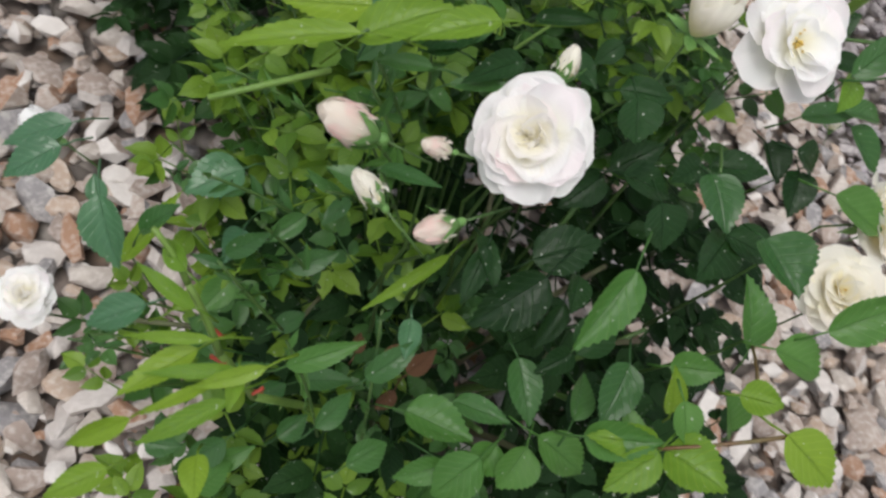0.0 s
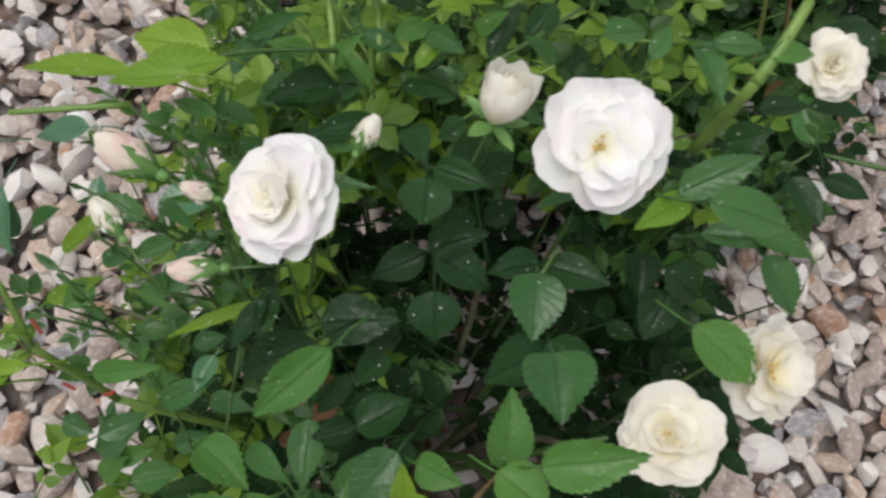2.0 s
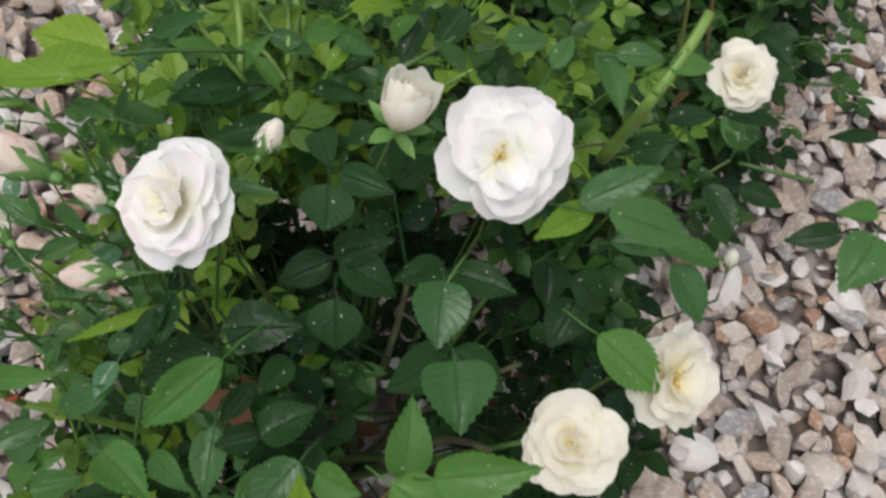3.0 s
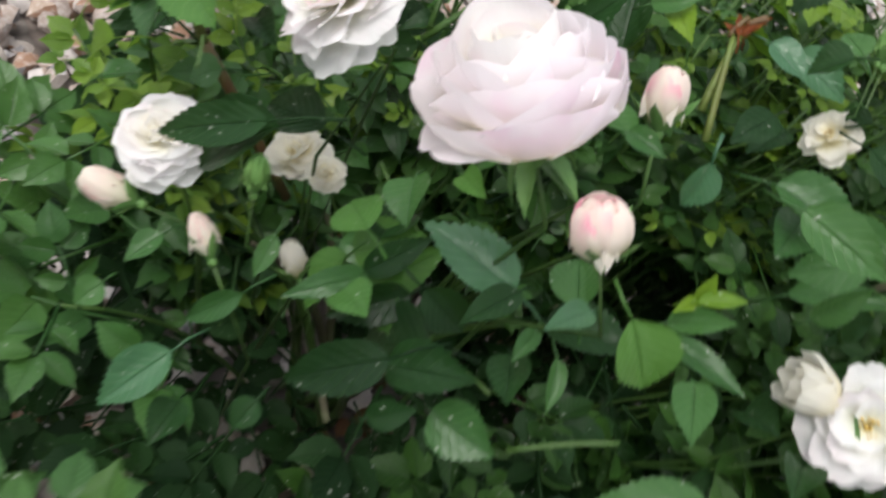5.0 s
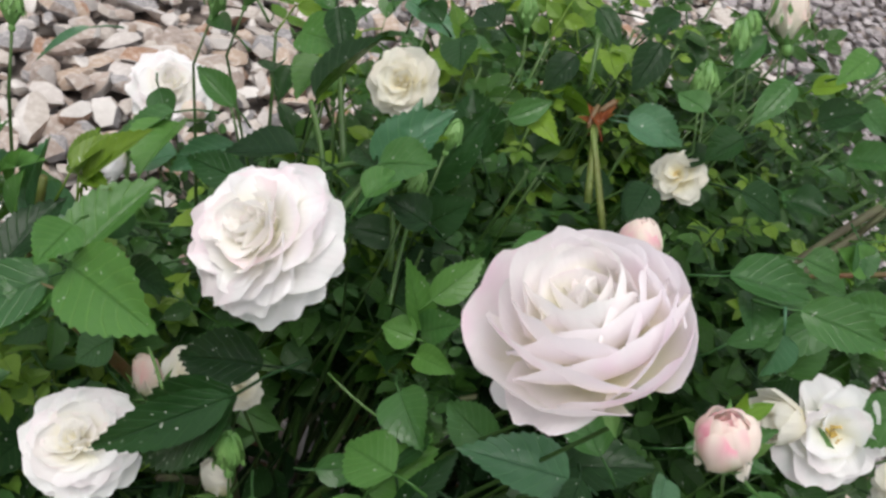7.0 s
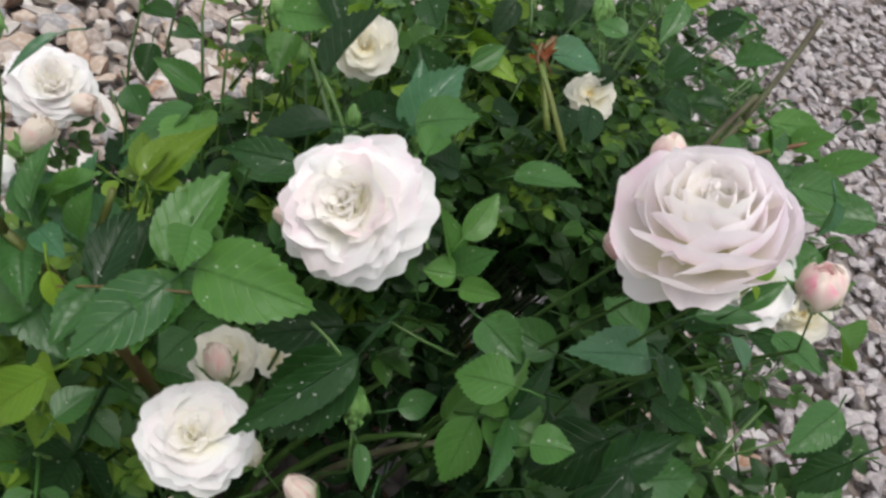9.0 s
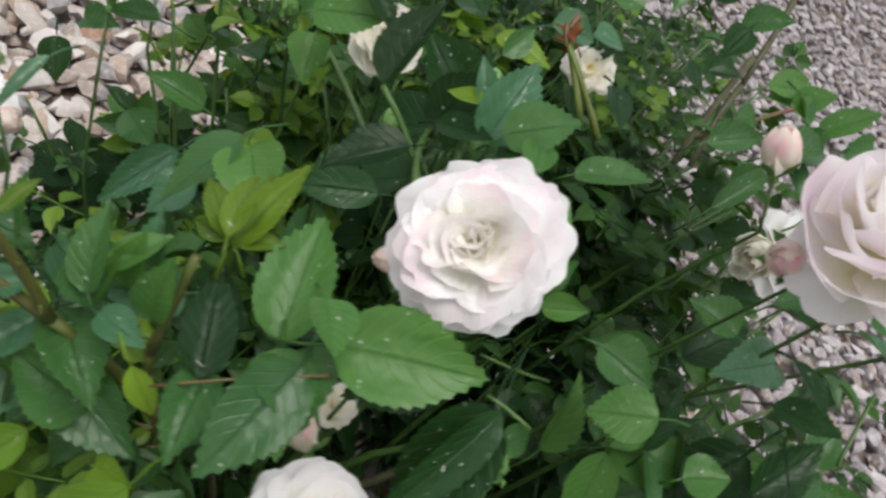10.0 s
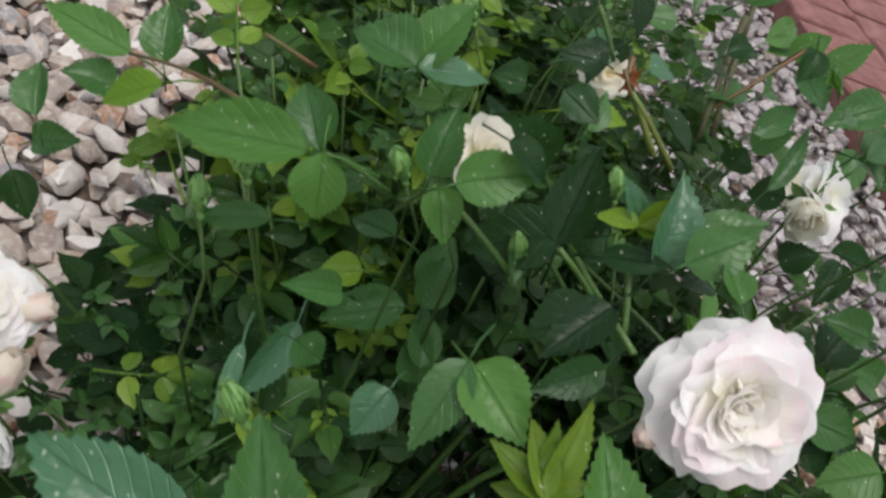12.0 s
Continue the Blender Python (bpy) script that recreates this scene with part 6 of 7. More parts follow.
blade_at(bush_b, (0.0315, 0.5510, 0.4108), (0.0627, 0.5490, 0.4279), 0.0202, M_LEAF, (-0.3888, -0.1663, 0.9062))
blade_at(bush_b, (0.1828, 0.6702, 0.4626), (0.2202, 0.6606, 0.4731), 0.0163, M_BRIGHT, (-0.1855, -0.4894, 0.8521))
blade_at(bush_b, (0.1834, 0.6657, 0.4580), (0.2196, 0.6478, 0.4626), 0.0147, M_BRIGHT, (-0.3888, -0.1899, 0.9016))
blade_at(bush_b, (0.0649, 0.5599, 0.5116), (0.0924, 0.5499, 0.5168), 0.0148, M_FRESH, (-0.5446, -0.4310, 0.7195))
blade_at(bush_b, (0.1495, 0.6873, 0.4869), (0.1597, 0.6709, 0.5054), 0.0152, M_FRESH, (-0.4719, -0.3325, 0.8166))
blade_at(bush_b, (0.0712, 0.5212, 0.4652), (0.0728, 0.4982, 0.4741), 0.0125, M_FRESH, (-0.2215, -0.5812, 0.7831))
blade_at(bush_b, (0.0922, 0.4909, 0.4577), (0.0623, 0.4797, 0.4480), 0.0159, M_FRESH, (-0.3821, -0.3324, 0.8623))
blade_at(bush_b, (0.0862, 0.4702, 0.4544), (0.0735, 0.4723, 0.4312), 0.0136, M_LEAF, (-0.3585, -0.2298, 0.9048))
blade_at(bush_b, (-0.0551, 0.6326, 0.4549), (-0.0401, 0.6427, 0.4859), 0.0196, M_SHEEN, (-0.3890, -0.3684, 0.8443))
blade_at(bush_b, (-0.1024, 0.6228, 0.4404), (-0.1280, 0.6343, 0.4364), 0.0130, M_LEAF, (-0.2650, -0.5197, 0.8122))
blade_at(bush_b, (-0.1545, 0.5690, 0.4314), (-0.1859, 0.5522, 0.4149), 0.0198, M_FRESH, (-0.2319, -0.4679, 0.8528))
blade_at(bush_b, (-0.1866, 0.6065, 0.3703), (-0.2080, 0.6199, 0.3847), 0.0208, M_FRESH, (-0.5585, -0.4173, 0.7169))
blade_at(bush_b, (-0.1822, 0.5765, 0.3699), (-0.2034, 0.5780, 0.3404), 0.0185, M_YOUNG, (-0.1643, -0.4427, 0.8815))
blade_at(bush_b, (-0.1802, 0.5639, 0.3592), (-0.1667, 0.5716, 0.3673), 0.0144, M_FRESH, (-0.4511, -0.1201, 0.8843))
blade_at(bush_b, (0.0220, 0.5120, 0.4365), (0.0267, 0.4893, 0.4480), 0.0131, M_LEAF, (-0.2650, -0.3729, 0.8892))
blade_at(bush_b, (0.0109, 0.4874, 0.4211), (0.0349, 0.4832, 0.4267), 0.0176, M_FRESH, (-0.4153, -0.4697, 0.7790))
blade_at(bush_b, (0.1330, 0.7017, 0.4922), (0.1455, 0.6968, 0.5092), 0.0152, M_LEAF, (-0.4574, -0.3553, 0.8152))
blade_at(bush_b, (0.0641, 0.6393, 0.5128), (0.0543, 0.6367, 0.5006), 0.0126, M_LEAF, (-0.3459, -0.2629, 0.9007))
blade_at(bush_b, (0.1790, 0.6612, 0.4325), (0.1444, 0.6719, 0.4374), 0.0131, M_FRESH, (-0.1881, -0.3774, 0.9068))
blade_at(bush_b, (-0.0652, 0.6478, 0.4509), (-0.0602, 0.6257, 0.4626), 0.0101, M_LEAF, (-0.4819, -0.4404, 0.7575))
blade_at(bush_b, (-0.0372, 0.6155, 0.4518), (-0.0546, 0.6193, 0.4566), 0.0138, M_LEAF, (-0.4540, -0.3221, 0.8307))
blade_at(bush_b, (-0.1968, 0.6285, 0.3865), (-0.2215, 0.6184, 0.3797), 0.0118, M_SHEEN, (-0.4750, -0.2893, 0.8311))
blade_at(bush_b, (-0.1922, 0.6244, 0.3907), (-0.1936, 0.5927, 0.3902), 0.0186, M_FRESH, (-0.2727, -0.4080, 0.8713))
blade_at(bush_b, (-0.1927, 0.6289, 0.3991), (-0.1837, 0.6278, 0.4200), 0.0161, M_SHEEN, (-0.5392, -0.1997, 0.8181))
blade_at(bush_b, (-0.1729, 0.6157, 0.4080), (-0.1732, 0.6269, 0.4345), 0.0135, M_SHEEN, (-0.5924, -0.0636, 0.8032))
blade_at(bush_b, (-0.1701, 0.5826, 0.4149), (-0.1887, 0.5610, 0.4075), 0.0141, M_FRESH, (-0.5198, -0.3528, 0.7781))
blade_at(bush_b, (-0.1546, 0.5764, 0.4297), (-0.1665, 0.5486, 0.4209), 0.0180, M_BRIGHT, (-0.4065, -0.1250, 0.9050))
blade_at(bush_b, (-0.2351, 0.6709, 0.4197), (-0.2485, 0.7191, 0.4274), 0.0250, M_SHEEN, (-0.5839, -0.1637, 0.7952))
blade_at(bush_b, (-0.2221, 0.6553, 0.4165), (-0.2086, 0.6810, 0.4456), 0.0210, M_FRESH, (-0.3821, -0.0812, 0.9205))
blade_at(bush_b, (-0.2353, 0.6469, 0.4265), (-0.2608, 0.6435, 0.3858), 0.0190, M_SHEEN, (-0.5743, -0.1820, 0.7981))
blade_at(bush_b, (-0.1484, 0.5670, 0.4425), (-0.1182, 0.5400, 0.4556), 0.0247, M_BRIGHT, (-0.6795, -0.1893, 0.7089))
blade_at(bush_b, (-0.1518, 0.5818, 0.4247), (-0.1318, 0.6099, 0.4475), 0.0209, M_BRIGHT, (-0.4255, -0.0385, 0.9041))
blade_at(bush_b, (-0.1534, 0.5755, 0.4275), (-0.1590, 0.5524, 0.4268), 0.0231, M_FRESH, (-0.2765, -0.1180, 0.9537))
blade_at(bush_b, (-0.1557, 0.6124, 0.4334), (-0.1384, 0.6180, 0.4603), 0.0103, M_OLEAF, (-0.4160, -0.3318, 0.8467))
blade_at(bush_b, (-0.1563, 0.6122, 0.4339), (-0.1462, 0.6027, 0.4424), 0.0068, M_OLEAF, (-0.5054, -0.0430, 0.8618))
blade_at(bush_b, (-0.1583, 0.6117, 0.4356), (-0.1577, 0.6342, 0.4398), 0.0086, M_OLEAF, (-0.4504, -0.2933, 0.8432))
blade_at(bush_b, (-0.1599, 0.6114, 0.4370), (-0.1462, 0.6287, 0.4472), 0.0086, M_OLEAF, (-0.5264, -0.3042, 0.7939))
blade_at(bush_b, (-0.1583, 0.6117, 0.4356), (-0.1627, 0.6258, 0.4299), 0.0068, M_OLEAF, (-0.5779, -0.1938, 0.7927))
blade_at(bush_b, (-0.1558, 0.6123, 0.4334), (-0.1464, 0.6223, 0.4527), 0.0077, M_OLEAF, (-0.4496, -0.1758, 0.8758))
blade_at(bush_b, (-0.0606, 0.6846, 0.3361), (-0.0442, 0.7029, 0.3528), 0.0162, M_FRESH, (-0.3601, -0.2967, 0.8844))
blade_at(bush_b, (-0.0449, 0.7052, 0.3606), (-0.0302, 0.7097, 0.3839), 0.0175, M_FRESH, (-0.4227, -0.0688, 0.9036))
blade_at(bush_b, (-0.0402, 0.6665, 0.4294), (-0.0596, 0.6968, 0.4061), 0.0252, M_LEAF, (-0.4475, -0.1988, 0.8719))
blade_at(bush_b, (-0.0004, 0.6989, 0.4200), (-0.0128, 0.7253, 0.4389), 0.0261, M_LEAF, (-0.5453, -0.1909, 0.8162))
blade_at(bush_b, (-0.0409, 0.6683, 0.4327), (-0.0361, 0.6665, 0.4607), 0.0220, M_LEAF, (-0.6893, -0.2043, 0.6950))
blade_at(bush_b, (-0.0883, 0.6329, 0.4524), (-0.1148, 0.6402, 0.4375), 0.0158, M_LEAF, (-0.5835, 0.0653, 0.8095))
blade_at(bush_b, (-0.0598, 0.6233, 0.4667), (-0.0460, 0.6099, 0.4862), 0.0183, M_FRESH, (-0.6453, -0.2093, 0.7347))
blade_at(bush_b, (-0.2084, 0.6418, 0.3921), (-0.2280, 0.6328, 0.3869), 0.0132, M_FRESH, (-0.4304, -0.2466, 0.8682))
blade_at(bush_b, (-0.1970, 0.6383, 0.3686), (-0.1962, 0.6144, 0.3718), 0.0162, M_BRIGHT, (-0.5554, -0.3389, 0.7594))
blade_at(bush_b, (-0.2061, 0.6384, 0.4068), (-0.2066, 0.6439, 0.4328), 0.0111, M_FRESH, (-0.5826, -0.1079, 0.8056))
blade_at(bush_b, (-0.2157, 0.6867, 0.3471), (-0.2195, 0.7153, 0.3564), 0.0115, M_FRESH, (-0.2934, -0.0813, 0.9525))
blade_at(bush_b, (-0.2210, 0.6872, 0.3328), (-0.2359, 0.7031, 0.3398), 0.0134, M_SHEEN, (-0.6303, -0.2931, 0.7189))
blade_at(bush_b, (-0.1853, 0.6185, 0.4186), (-0.1725, 0.6193, 0.4322), 0.0099, M_BRIGHT, (-0.6167, 0.0108, 0.7871))
blade_at(bush_b, (-0.1891, 0.6219, 0.4047), (-0.1863, 0.6173, 0.4264), 0.0099, M_BRIGHT, (-0.3299, -0.3761, 0.8658))
blade_at(bush_b, (-0.0954, 0.7005, 0.4566), (-0.0787, 0.6805, 0.4714), 0.0186, M_BRIGHT, (-0.7144, -0.2285, 0.6614))
blade_at(bush_b, (-0.0818, 0.7101, 0.4389), (-0.0919, 0.6944, 0.4281), 0.0151, M_BRIGHT, (-0.4384, 0.0199, 0.8986))
blade_at(bush_b, (-0.1347, 0.7315, 0.4623), (-0.1400, 0.7227, 0.4405), 0.0173, M_BRIGHT, (-0.6199, -0.1877, 0.7619))
blade_at(bush_b, (-0.1263, 0.7383, 0.4545), (-0.1176, 0.7578, 0.4668), 0.0166, M_FRESH, (-0.5912, -0.0204, 0.8062))
blade_at(bush_b, (-0.1371, 0.7358, 0.4598), (-0.1537, 0.7804, 0.4450), 0.0200, M_BRIGHT, (-0.5828, -0.1062, 0.8057))
blade_at(bush_b, (-0.0633, 0.7475, 0.4627), (-0.0680, 0.7760, 0.4621), 0.0238, M_FRESH, (-0.4421, -0.2782, 0.8527))
blade_at(bush_b, (-0.0435, 0.7558, 0.4519), (-0.0261, 0.7521, 0.4819), 0.0216, M_BRIGHT, (-0.5960, 0.0209, 0.8027))
blade_at(bush_b, (-0.0822, 0.7156, 0.4418), (-0.0696, 0.7221, 0.4664), 0.0157, M_FRESH, (-0.4709, -0.1187, 0.8742))
blade_at(bush_b, (-0.0505, 0.7517, 0.4543), (-0.0291, 0.7301, 0.4593), 0.0148, M_SHEEN, (-0.3538, -0.0578, 0.9335))
blade_at(bush_b, (-0.0847, 0.6616, 0.4563), (-0.0680, 0.6706, 0.4882), 0.0175, M_LEAF, (-0.4908, 0.0597, 0.8692))
blade_at(bush_b, (-0.0730, 0.6359, 0.4335), (-0.0874, 0.6524, 0.4166), 0.0219, M_LEAF, (-0.3414, -0.0070, 0.9399))
blade_at(bush_b, (-0.0648, 0.6341, 0.4259), (-0.0818, 0.6188, 0.4283), 0.0125, M_LEAF, (-0.5048, -0.2412, 0.8288))
blade_at(bush_b, (-0.0501, 0.7000, 0.3562), (-0.0330, 0.7059, 0.3773), 0.0168, M_FRESH, (-0.4991, -0.1970, 0.8438))
blade_at(bush_b, (-0.0532, 0.7073, 0.3509), (-0.0797, 0.7335, 0.3363), 0.0194, M_FRESH, (-0.3796, -0.2305, 0.8960))
blade_at(bush_b, (-0.0586, 0.6861, 0.3235), (-0.0530, 0.6954, 0.3548), 0.0157, M_FRESH, (-0.5098, -0.1329, 0.8499))
blade_at(bush_b, (-0.1321, 0.6534, 0.4315), (-0.1422, 0.6249, 0.4304), 0.0214, M_BRIGHT, (-0.5782, -0.2093, 0.7886))
blade_at(bush_b, (-0.1350, 0.6555, 0.4347), (-0.1606, 0.6515, 0.4121), 0.0161, M_FRESH, (-0.4481, 0.0478, 0.8927))
blade_at(bush_b, (-0.1325, 0.6734, 0.3955), (-0.1495, 0.6730, 0.3836), 0.0159, M_SHEEN, (-0.2416, -0.1014, 0.9651))
blade_at(bush_b, (-0.1791, 0.7089, 0.4201), (-0.1993, 0.6971, 0.4073), 0.0054, M_SHEEN, (-0.5842, -0.2379, 0.7760))
blade_at(bush_b, (-0.0641, 0.8865, 0.3690), (-0.0802, 0.9302, 0.3735), 0.0202, M_BRIGHT, (-0.6110, -0.0202, 0.7914))
blade_at(bush_b, (-0.0372, 0.8892, 0.3540), (-0.0238, 0.9065, 0.3771), 0.0218, M_FRESH, (-0.5899, -0.1133, 0.7995))
blade_at(bush_b, (-0.1051, 0.8953, 0.3380), (-0.0899, 0.9157, 0.3518), 0.0188, M_FRESH, (-0.6975, -0.0673, 0.7134))
blade_at(bush_b, (-0.0694, 0.9370, 0.2736), (-0.0572, 0.9147, 0.2868), 0.0188, M_FRESH, (-0.6263, -0.2140, 0.7496))
blade_at(bush_b, (-0.0724, 0.8844, 0.3508), (-0.0906, 0.8995, 0.3589), 0.0189, M_FRESH, (-0.3913, -0.2339, 0.8900))
blade_at(bush_b, (-0.1332, 0.8015, 0.4365), (-0.1434, 0.8196, 0.4183), 0.0132, M_YOUNG, (-0.5129, -0.1447, 0.8461))
blade_at(bush_b, (-0.0851, 0.9331, 0.2622), (-0.0878, 0.9122, 0.2420), 0.0188, M_LEAF, (-0.3579, -0.2649, 0.8954))
blade_at(bush_b, (-0.1250, 0.7466, 0.4121), (-0.1384, 0.7705, 0.4006), 0.0104, M_FRESH, (-0.3677, -0.3562, 0.8590))
blade_at(bush_b, (-0.0573, 0.7323, 0.3548), (-0.0714, 0.7465, 0.3499), 0.0155, M_YOUNG, (-0.5330, -0.1574, 0.8314))
blade_at(bush_b, (0.1972, 0.6341, 0.4612), (0.2093, 0.6213, 0.4897), 0.0160, M_BRIGHT, (-0.4481, -0.0322, 0.8934))
blade_at(bush_b, (0.1916, 0.6532, 0.4630), (0.1990, 0.6420, 0.4827), 0.0160, M_BRIGHT, (-0.4594, -0.3094, 0.8325))
blade_at(bush_b, (0.1945, 0.6414, 0.4566), (0.1764, 0.6196, 0.4548), 0.0192, M_FRESH, (-0.6056, -0.0042, 0.7958))
blade_at(bush_b, (0.2092, 0.5945, 0.4646), (0.1768, 0.6157, 0.4473), 0.0224, M_FRESH, (-0.6032, -0.0979, 0.7916))
blade_at(bush_b, (0.1612, 0.6375, 0.4188), (0.1644, 0.6234, 0.4398), 0.0192, M_FRESH, (-0.3917, -0.1848, 0.9014))
blade_at(bush_b, (0.1855, 0.5925, 0.4414), (0.1616, 0.5887, 0.4157), 0.0208, M_FRESH, (-0.4223, -0.3005, 0.8552))
blade_at(bush_b, (0.1256, 0.5841, 0.3891), (0.1324, 0.5725, 0.4054), 0.0186, M_LEAF, (-0.5618, 0.0164, 0.8271))
blade_at(bush_b, (0.1475, 0.5666, 0.4021), (0.1412, 0.5446, 0.4130), 0.0155, M_LEAF, (-0.3718, -0.1381, 0.9180))
blade_at(bush_b, (-0.0650, 0.6010, 0.4704), (-0.0540, 0.6140, 0.4744), 0.0117, M_BRIGHT, (-0.3868, -0.0487, 0.9209))
blade_at(bush_b, (-0.0517, 0.6452, 0.4618), (-0.0556, 0.6607, 0.4559), 0.0083, M_YOUNG, (-0.4997, 0.1070, 0.8596))
blade_at(bush_b, (-0.0483, 0.6455, 0.4597), (-0.0383, 0.6394, 0.4749), 0.0083, M_YOUNG, (-0.4558, -0.3222, 0.8298))
blade_at(bush_b, (-0.0461, 0.6457, 0.4584), (-0.0486, 0.6599, 0.4738), 0.0083, M_SHEEN, (-0.5786, -0.3341, 0.7441))
blade_at(bush_b, (-0.0466, 0.6456, 0.4587), (-0.0479, 0.6333, 0.4647), 0.0083, M_YOUNG, (-0.5003, -0.4422, 0.7444))
blade_at(bush_b, (-0.1154, 0.7138, 0.3966), (-0.1363, 0.7267, 0.4040), 0.0124, M_FRESH, (-0.4612, -0.2411, 0.8539))
blade_at(bush_b, (-0.1484, 0.7081, 0.4001), (-0.1403, 0.6981, 0.3912), 0.0139, M_FRESH, (-0.6258, -0.0239, 0.7796))
blade_at(bush_b, (-0.1020, 0.7090, 0.4250), (-0.1017, 0.7293, 0.4184), 0.0126, M_LEAF, (-0.4410, -0.1823, 0.8788))
blade_at(bush_b, (-0.0852, 0.6948, 0.4769), (-0.0783, 0.6763, 0.4681), 0.0117, M_LEAF, (-0.3688, -0.2284, 0.9010))
blade_at(bush_b, (-0.0406, 0.7129, 0.4732), (-0.0482, 0.7246, 0.4723), 0.0130, M_LEAF, (-0.5255, -0.2783, 0.8040))
blade_at(bush_b, (-0.0218, 0.6974, 0.4898), (-0.0308, 0.7107, 0.4880), 0.0130, M_LEAF, (-0.4718, -0.3057, 0.8270))
blade_at(bush_b, (-0.0336, 0.7001, 0.4778), (-0.0332, 0.6819, 0.4749), 0.0151, M_LEAF, (-0.6228, -0.1262, 0.7721))
blade_at(bush_b, (0.1449, 0.6389, 0.4072), (0.1501, 0.6396, 0.4217), 0.0192, M_LEAF, (-0.5990, -0.2966, 0.7438))
blade_at(bush_b, (0.1492, 0.6051, 0.4120), (0.1468, 0.6236, 0.4015), 0.0192, M_LEAF, (-0.5704, -0.2165, 0.7923))
blade_at(bush_b, (-0.2169, 0.6389, 0.3938), (-0.2361, 0.6417, 0.3704), 0.0140, M_FRESH, (-0.3849, -0.4796, 0.7886))
blade_at(bush_b, (-0.2212, 0.6323, 0.3803), (-0.2160, 0.6081, 0.3765), 0.0149, M_BRIGHT, (-0.5254, -0.0657, 0.8483))
blade_at(bush_b, (-0.1862, 0.6282, 0.3695), (-0.2131, 0.6148, 0.3565), 0.0152, M_SHEEN, (-0.6287, -0.1026, 0.7709))
blade_at(bush_b, (-0.1890, 0.6190, 0.3703), (-0.1783, 0.5852, 0.3666), 0.0209, M_FRESH, (-0.6180, -0.3209, 0.7176))
blade_at(bush_b, (-0.1921, 0.6157, 0.4137), (-0.1894, 0.6289, 0.4362), 0.0135, M_FRESH, (-0.6494, 0.0134, 0.7603))
blade_at(bush_b, (-0.1754, 0.6082, 0.4094), (-0.1772, 0.6081, 0.4338), 0.0121, M_BRIGHT, (-0.5469, -0.3044, 0.7799))
blade_at(bush_b, (-0.1890, 0.6123, 0.4066), (-0.1827, 0.5961, 0.4113), 0.0104, M_SHEEN, (-0.3436, -0.3035, 0.8887))
blade_at(bush_b, (-0.1731, 0.5811, 0.4145), (-0.1615, 0.6064, 0.4305), 0.0147, M_LEAF, (-0.3343, -0.2487, 0.9091))
blade_at(bush_b, (-0.1867, 0.5929, 0.4087), (-0.1801, 0.5825, 0.3946), 0.0078, M_YOUNG, (-0.5027, -0.0861, 0.8602))
blade_at(bush_b, (-0.2355, 0.6130, 0.3546), (-0.2521, 0.6227, 0.3456), 0.0158, M_SHEEN, (-0.3967, -0.3013, 0.8671))
blade_at(bush_b, (-0.1993, 0.6098, 0.3540), (-0.2178, 0.6100, 0.3391), 0.0133, M_YOUNG, (-0.4971, -0.4618, 0.7346))
blade_at(bush_b, (-0.1840, 0.5924, 0.3540), (-0.1809, 0.5774, 0.3647), 0.0104, M_YOUNG, (-0.5950, -0.2356, 0.7684))
blade_at(bush_b, (-0.2096, 0.6502, 0.3300), (-0.2020, 0.6271, 0.3245), 0.0185, M_FRESH, (-0.3135, -0.1674, 0.9347))
blade_at(bush_b, (-0.2228, 0.6778, 0.3299), (-0.2118, 0.6506, 0.3307), 0.0124, M_FRESH, (-0.6626, -0.2905, 0.6903))
blade_at(bush_b, (-0.2135, 0.6431, 0.4156), (-0.2032, 0.6336, 0.4160), 0.0135, M_FRESH, (-0.4703, -0.2672, 0.8411))
blade_at(bush_b, (-0.2173, 0.6276, 0.4034), (-0.2034, 0.6253, 0.4096), 0.0101, M_SHEEN, (-0.6080, -0.2780, 0.7437))
blade_at(bush_b, (-0.0390, 0.5219, 0.4348), (-0.0540, 0.5371, 0.4236), 0.0186, M_BRIGHT, (-0.3308, -0.3495, 0.8766))
blade_at(bush_b, (-0.0341, 0.5035, 0.4252), (-0.0240, 0.4954, 0.4344), 0.0145, M_BRIGHT, (-0.5342, -0.0660, 0.8428))
blade_at(bush_b, (0.0027, 0.5473, 0.4182), (-0.0146, 0.5683, 0.4129), 0.0166, M_FRESH, (-0.4501, -0.4338, 0.7805))
blade_at(bush_b, (0.0349, 0.5436, 0.4351), (0.0267, 0.5655, 0.4342), 0.0171, M_FRESH, (-0.5239, -0.1458, 0.8392))
blade_at(bush_b, (0.2795, 0.5418, 0.3358), (0.2460, 0.5384, 0.3143), 0.0230, M_LEAF, (-0.5660, -0.0725, 0.8212))
blade_at(bush_b, (0.2515, 0.5114, 0.2953), (0.2713, 0.5163, 0.3205), 0.0230, M_FRESH, (-0.5273, -0.3211, 0.7866))
blade_at(bush_b, (-0.2434, 0.6623, 0.3882), (-0.2497, 0.6849, 0.3833), 0.0122, M_SHEEN, (-0.2910, -0.1355, 0.9471))
blade_at(bush_b, (-0.2138, 0.6503, 0.4011), (-0.2129, 0.6439, 0.4269), 0.0137, M_FRESH, (-0.5097, 0.0018, 0.8603))
blade_at(bush_b, (-0.1948, 0.6270, 0.4151), (-0.1884, 0.6132, 0.4067), 0.0128, M_FRESH, (-0.4573, -0.0186, 0.8891))
blade_at(bush_b, (-0.1808, 0.6195, 0.4124), (-0.1814, 0.6183, 0.4333), 0.0096, M_BRIGHT, (-0.4322, -0.3544, 0.8293))
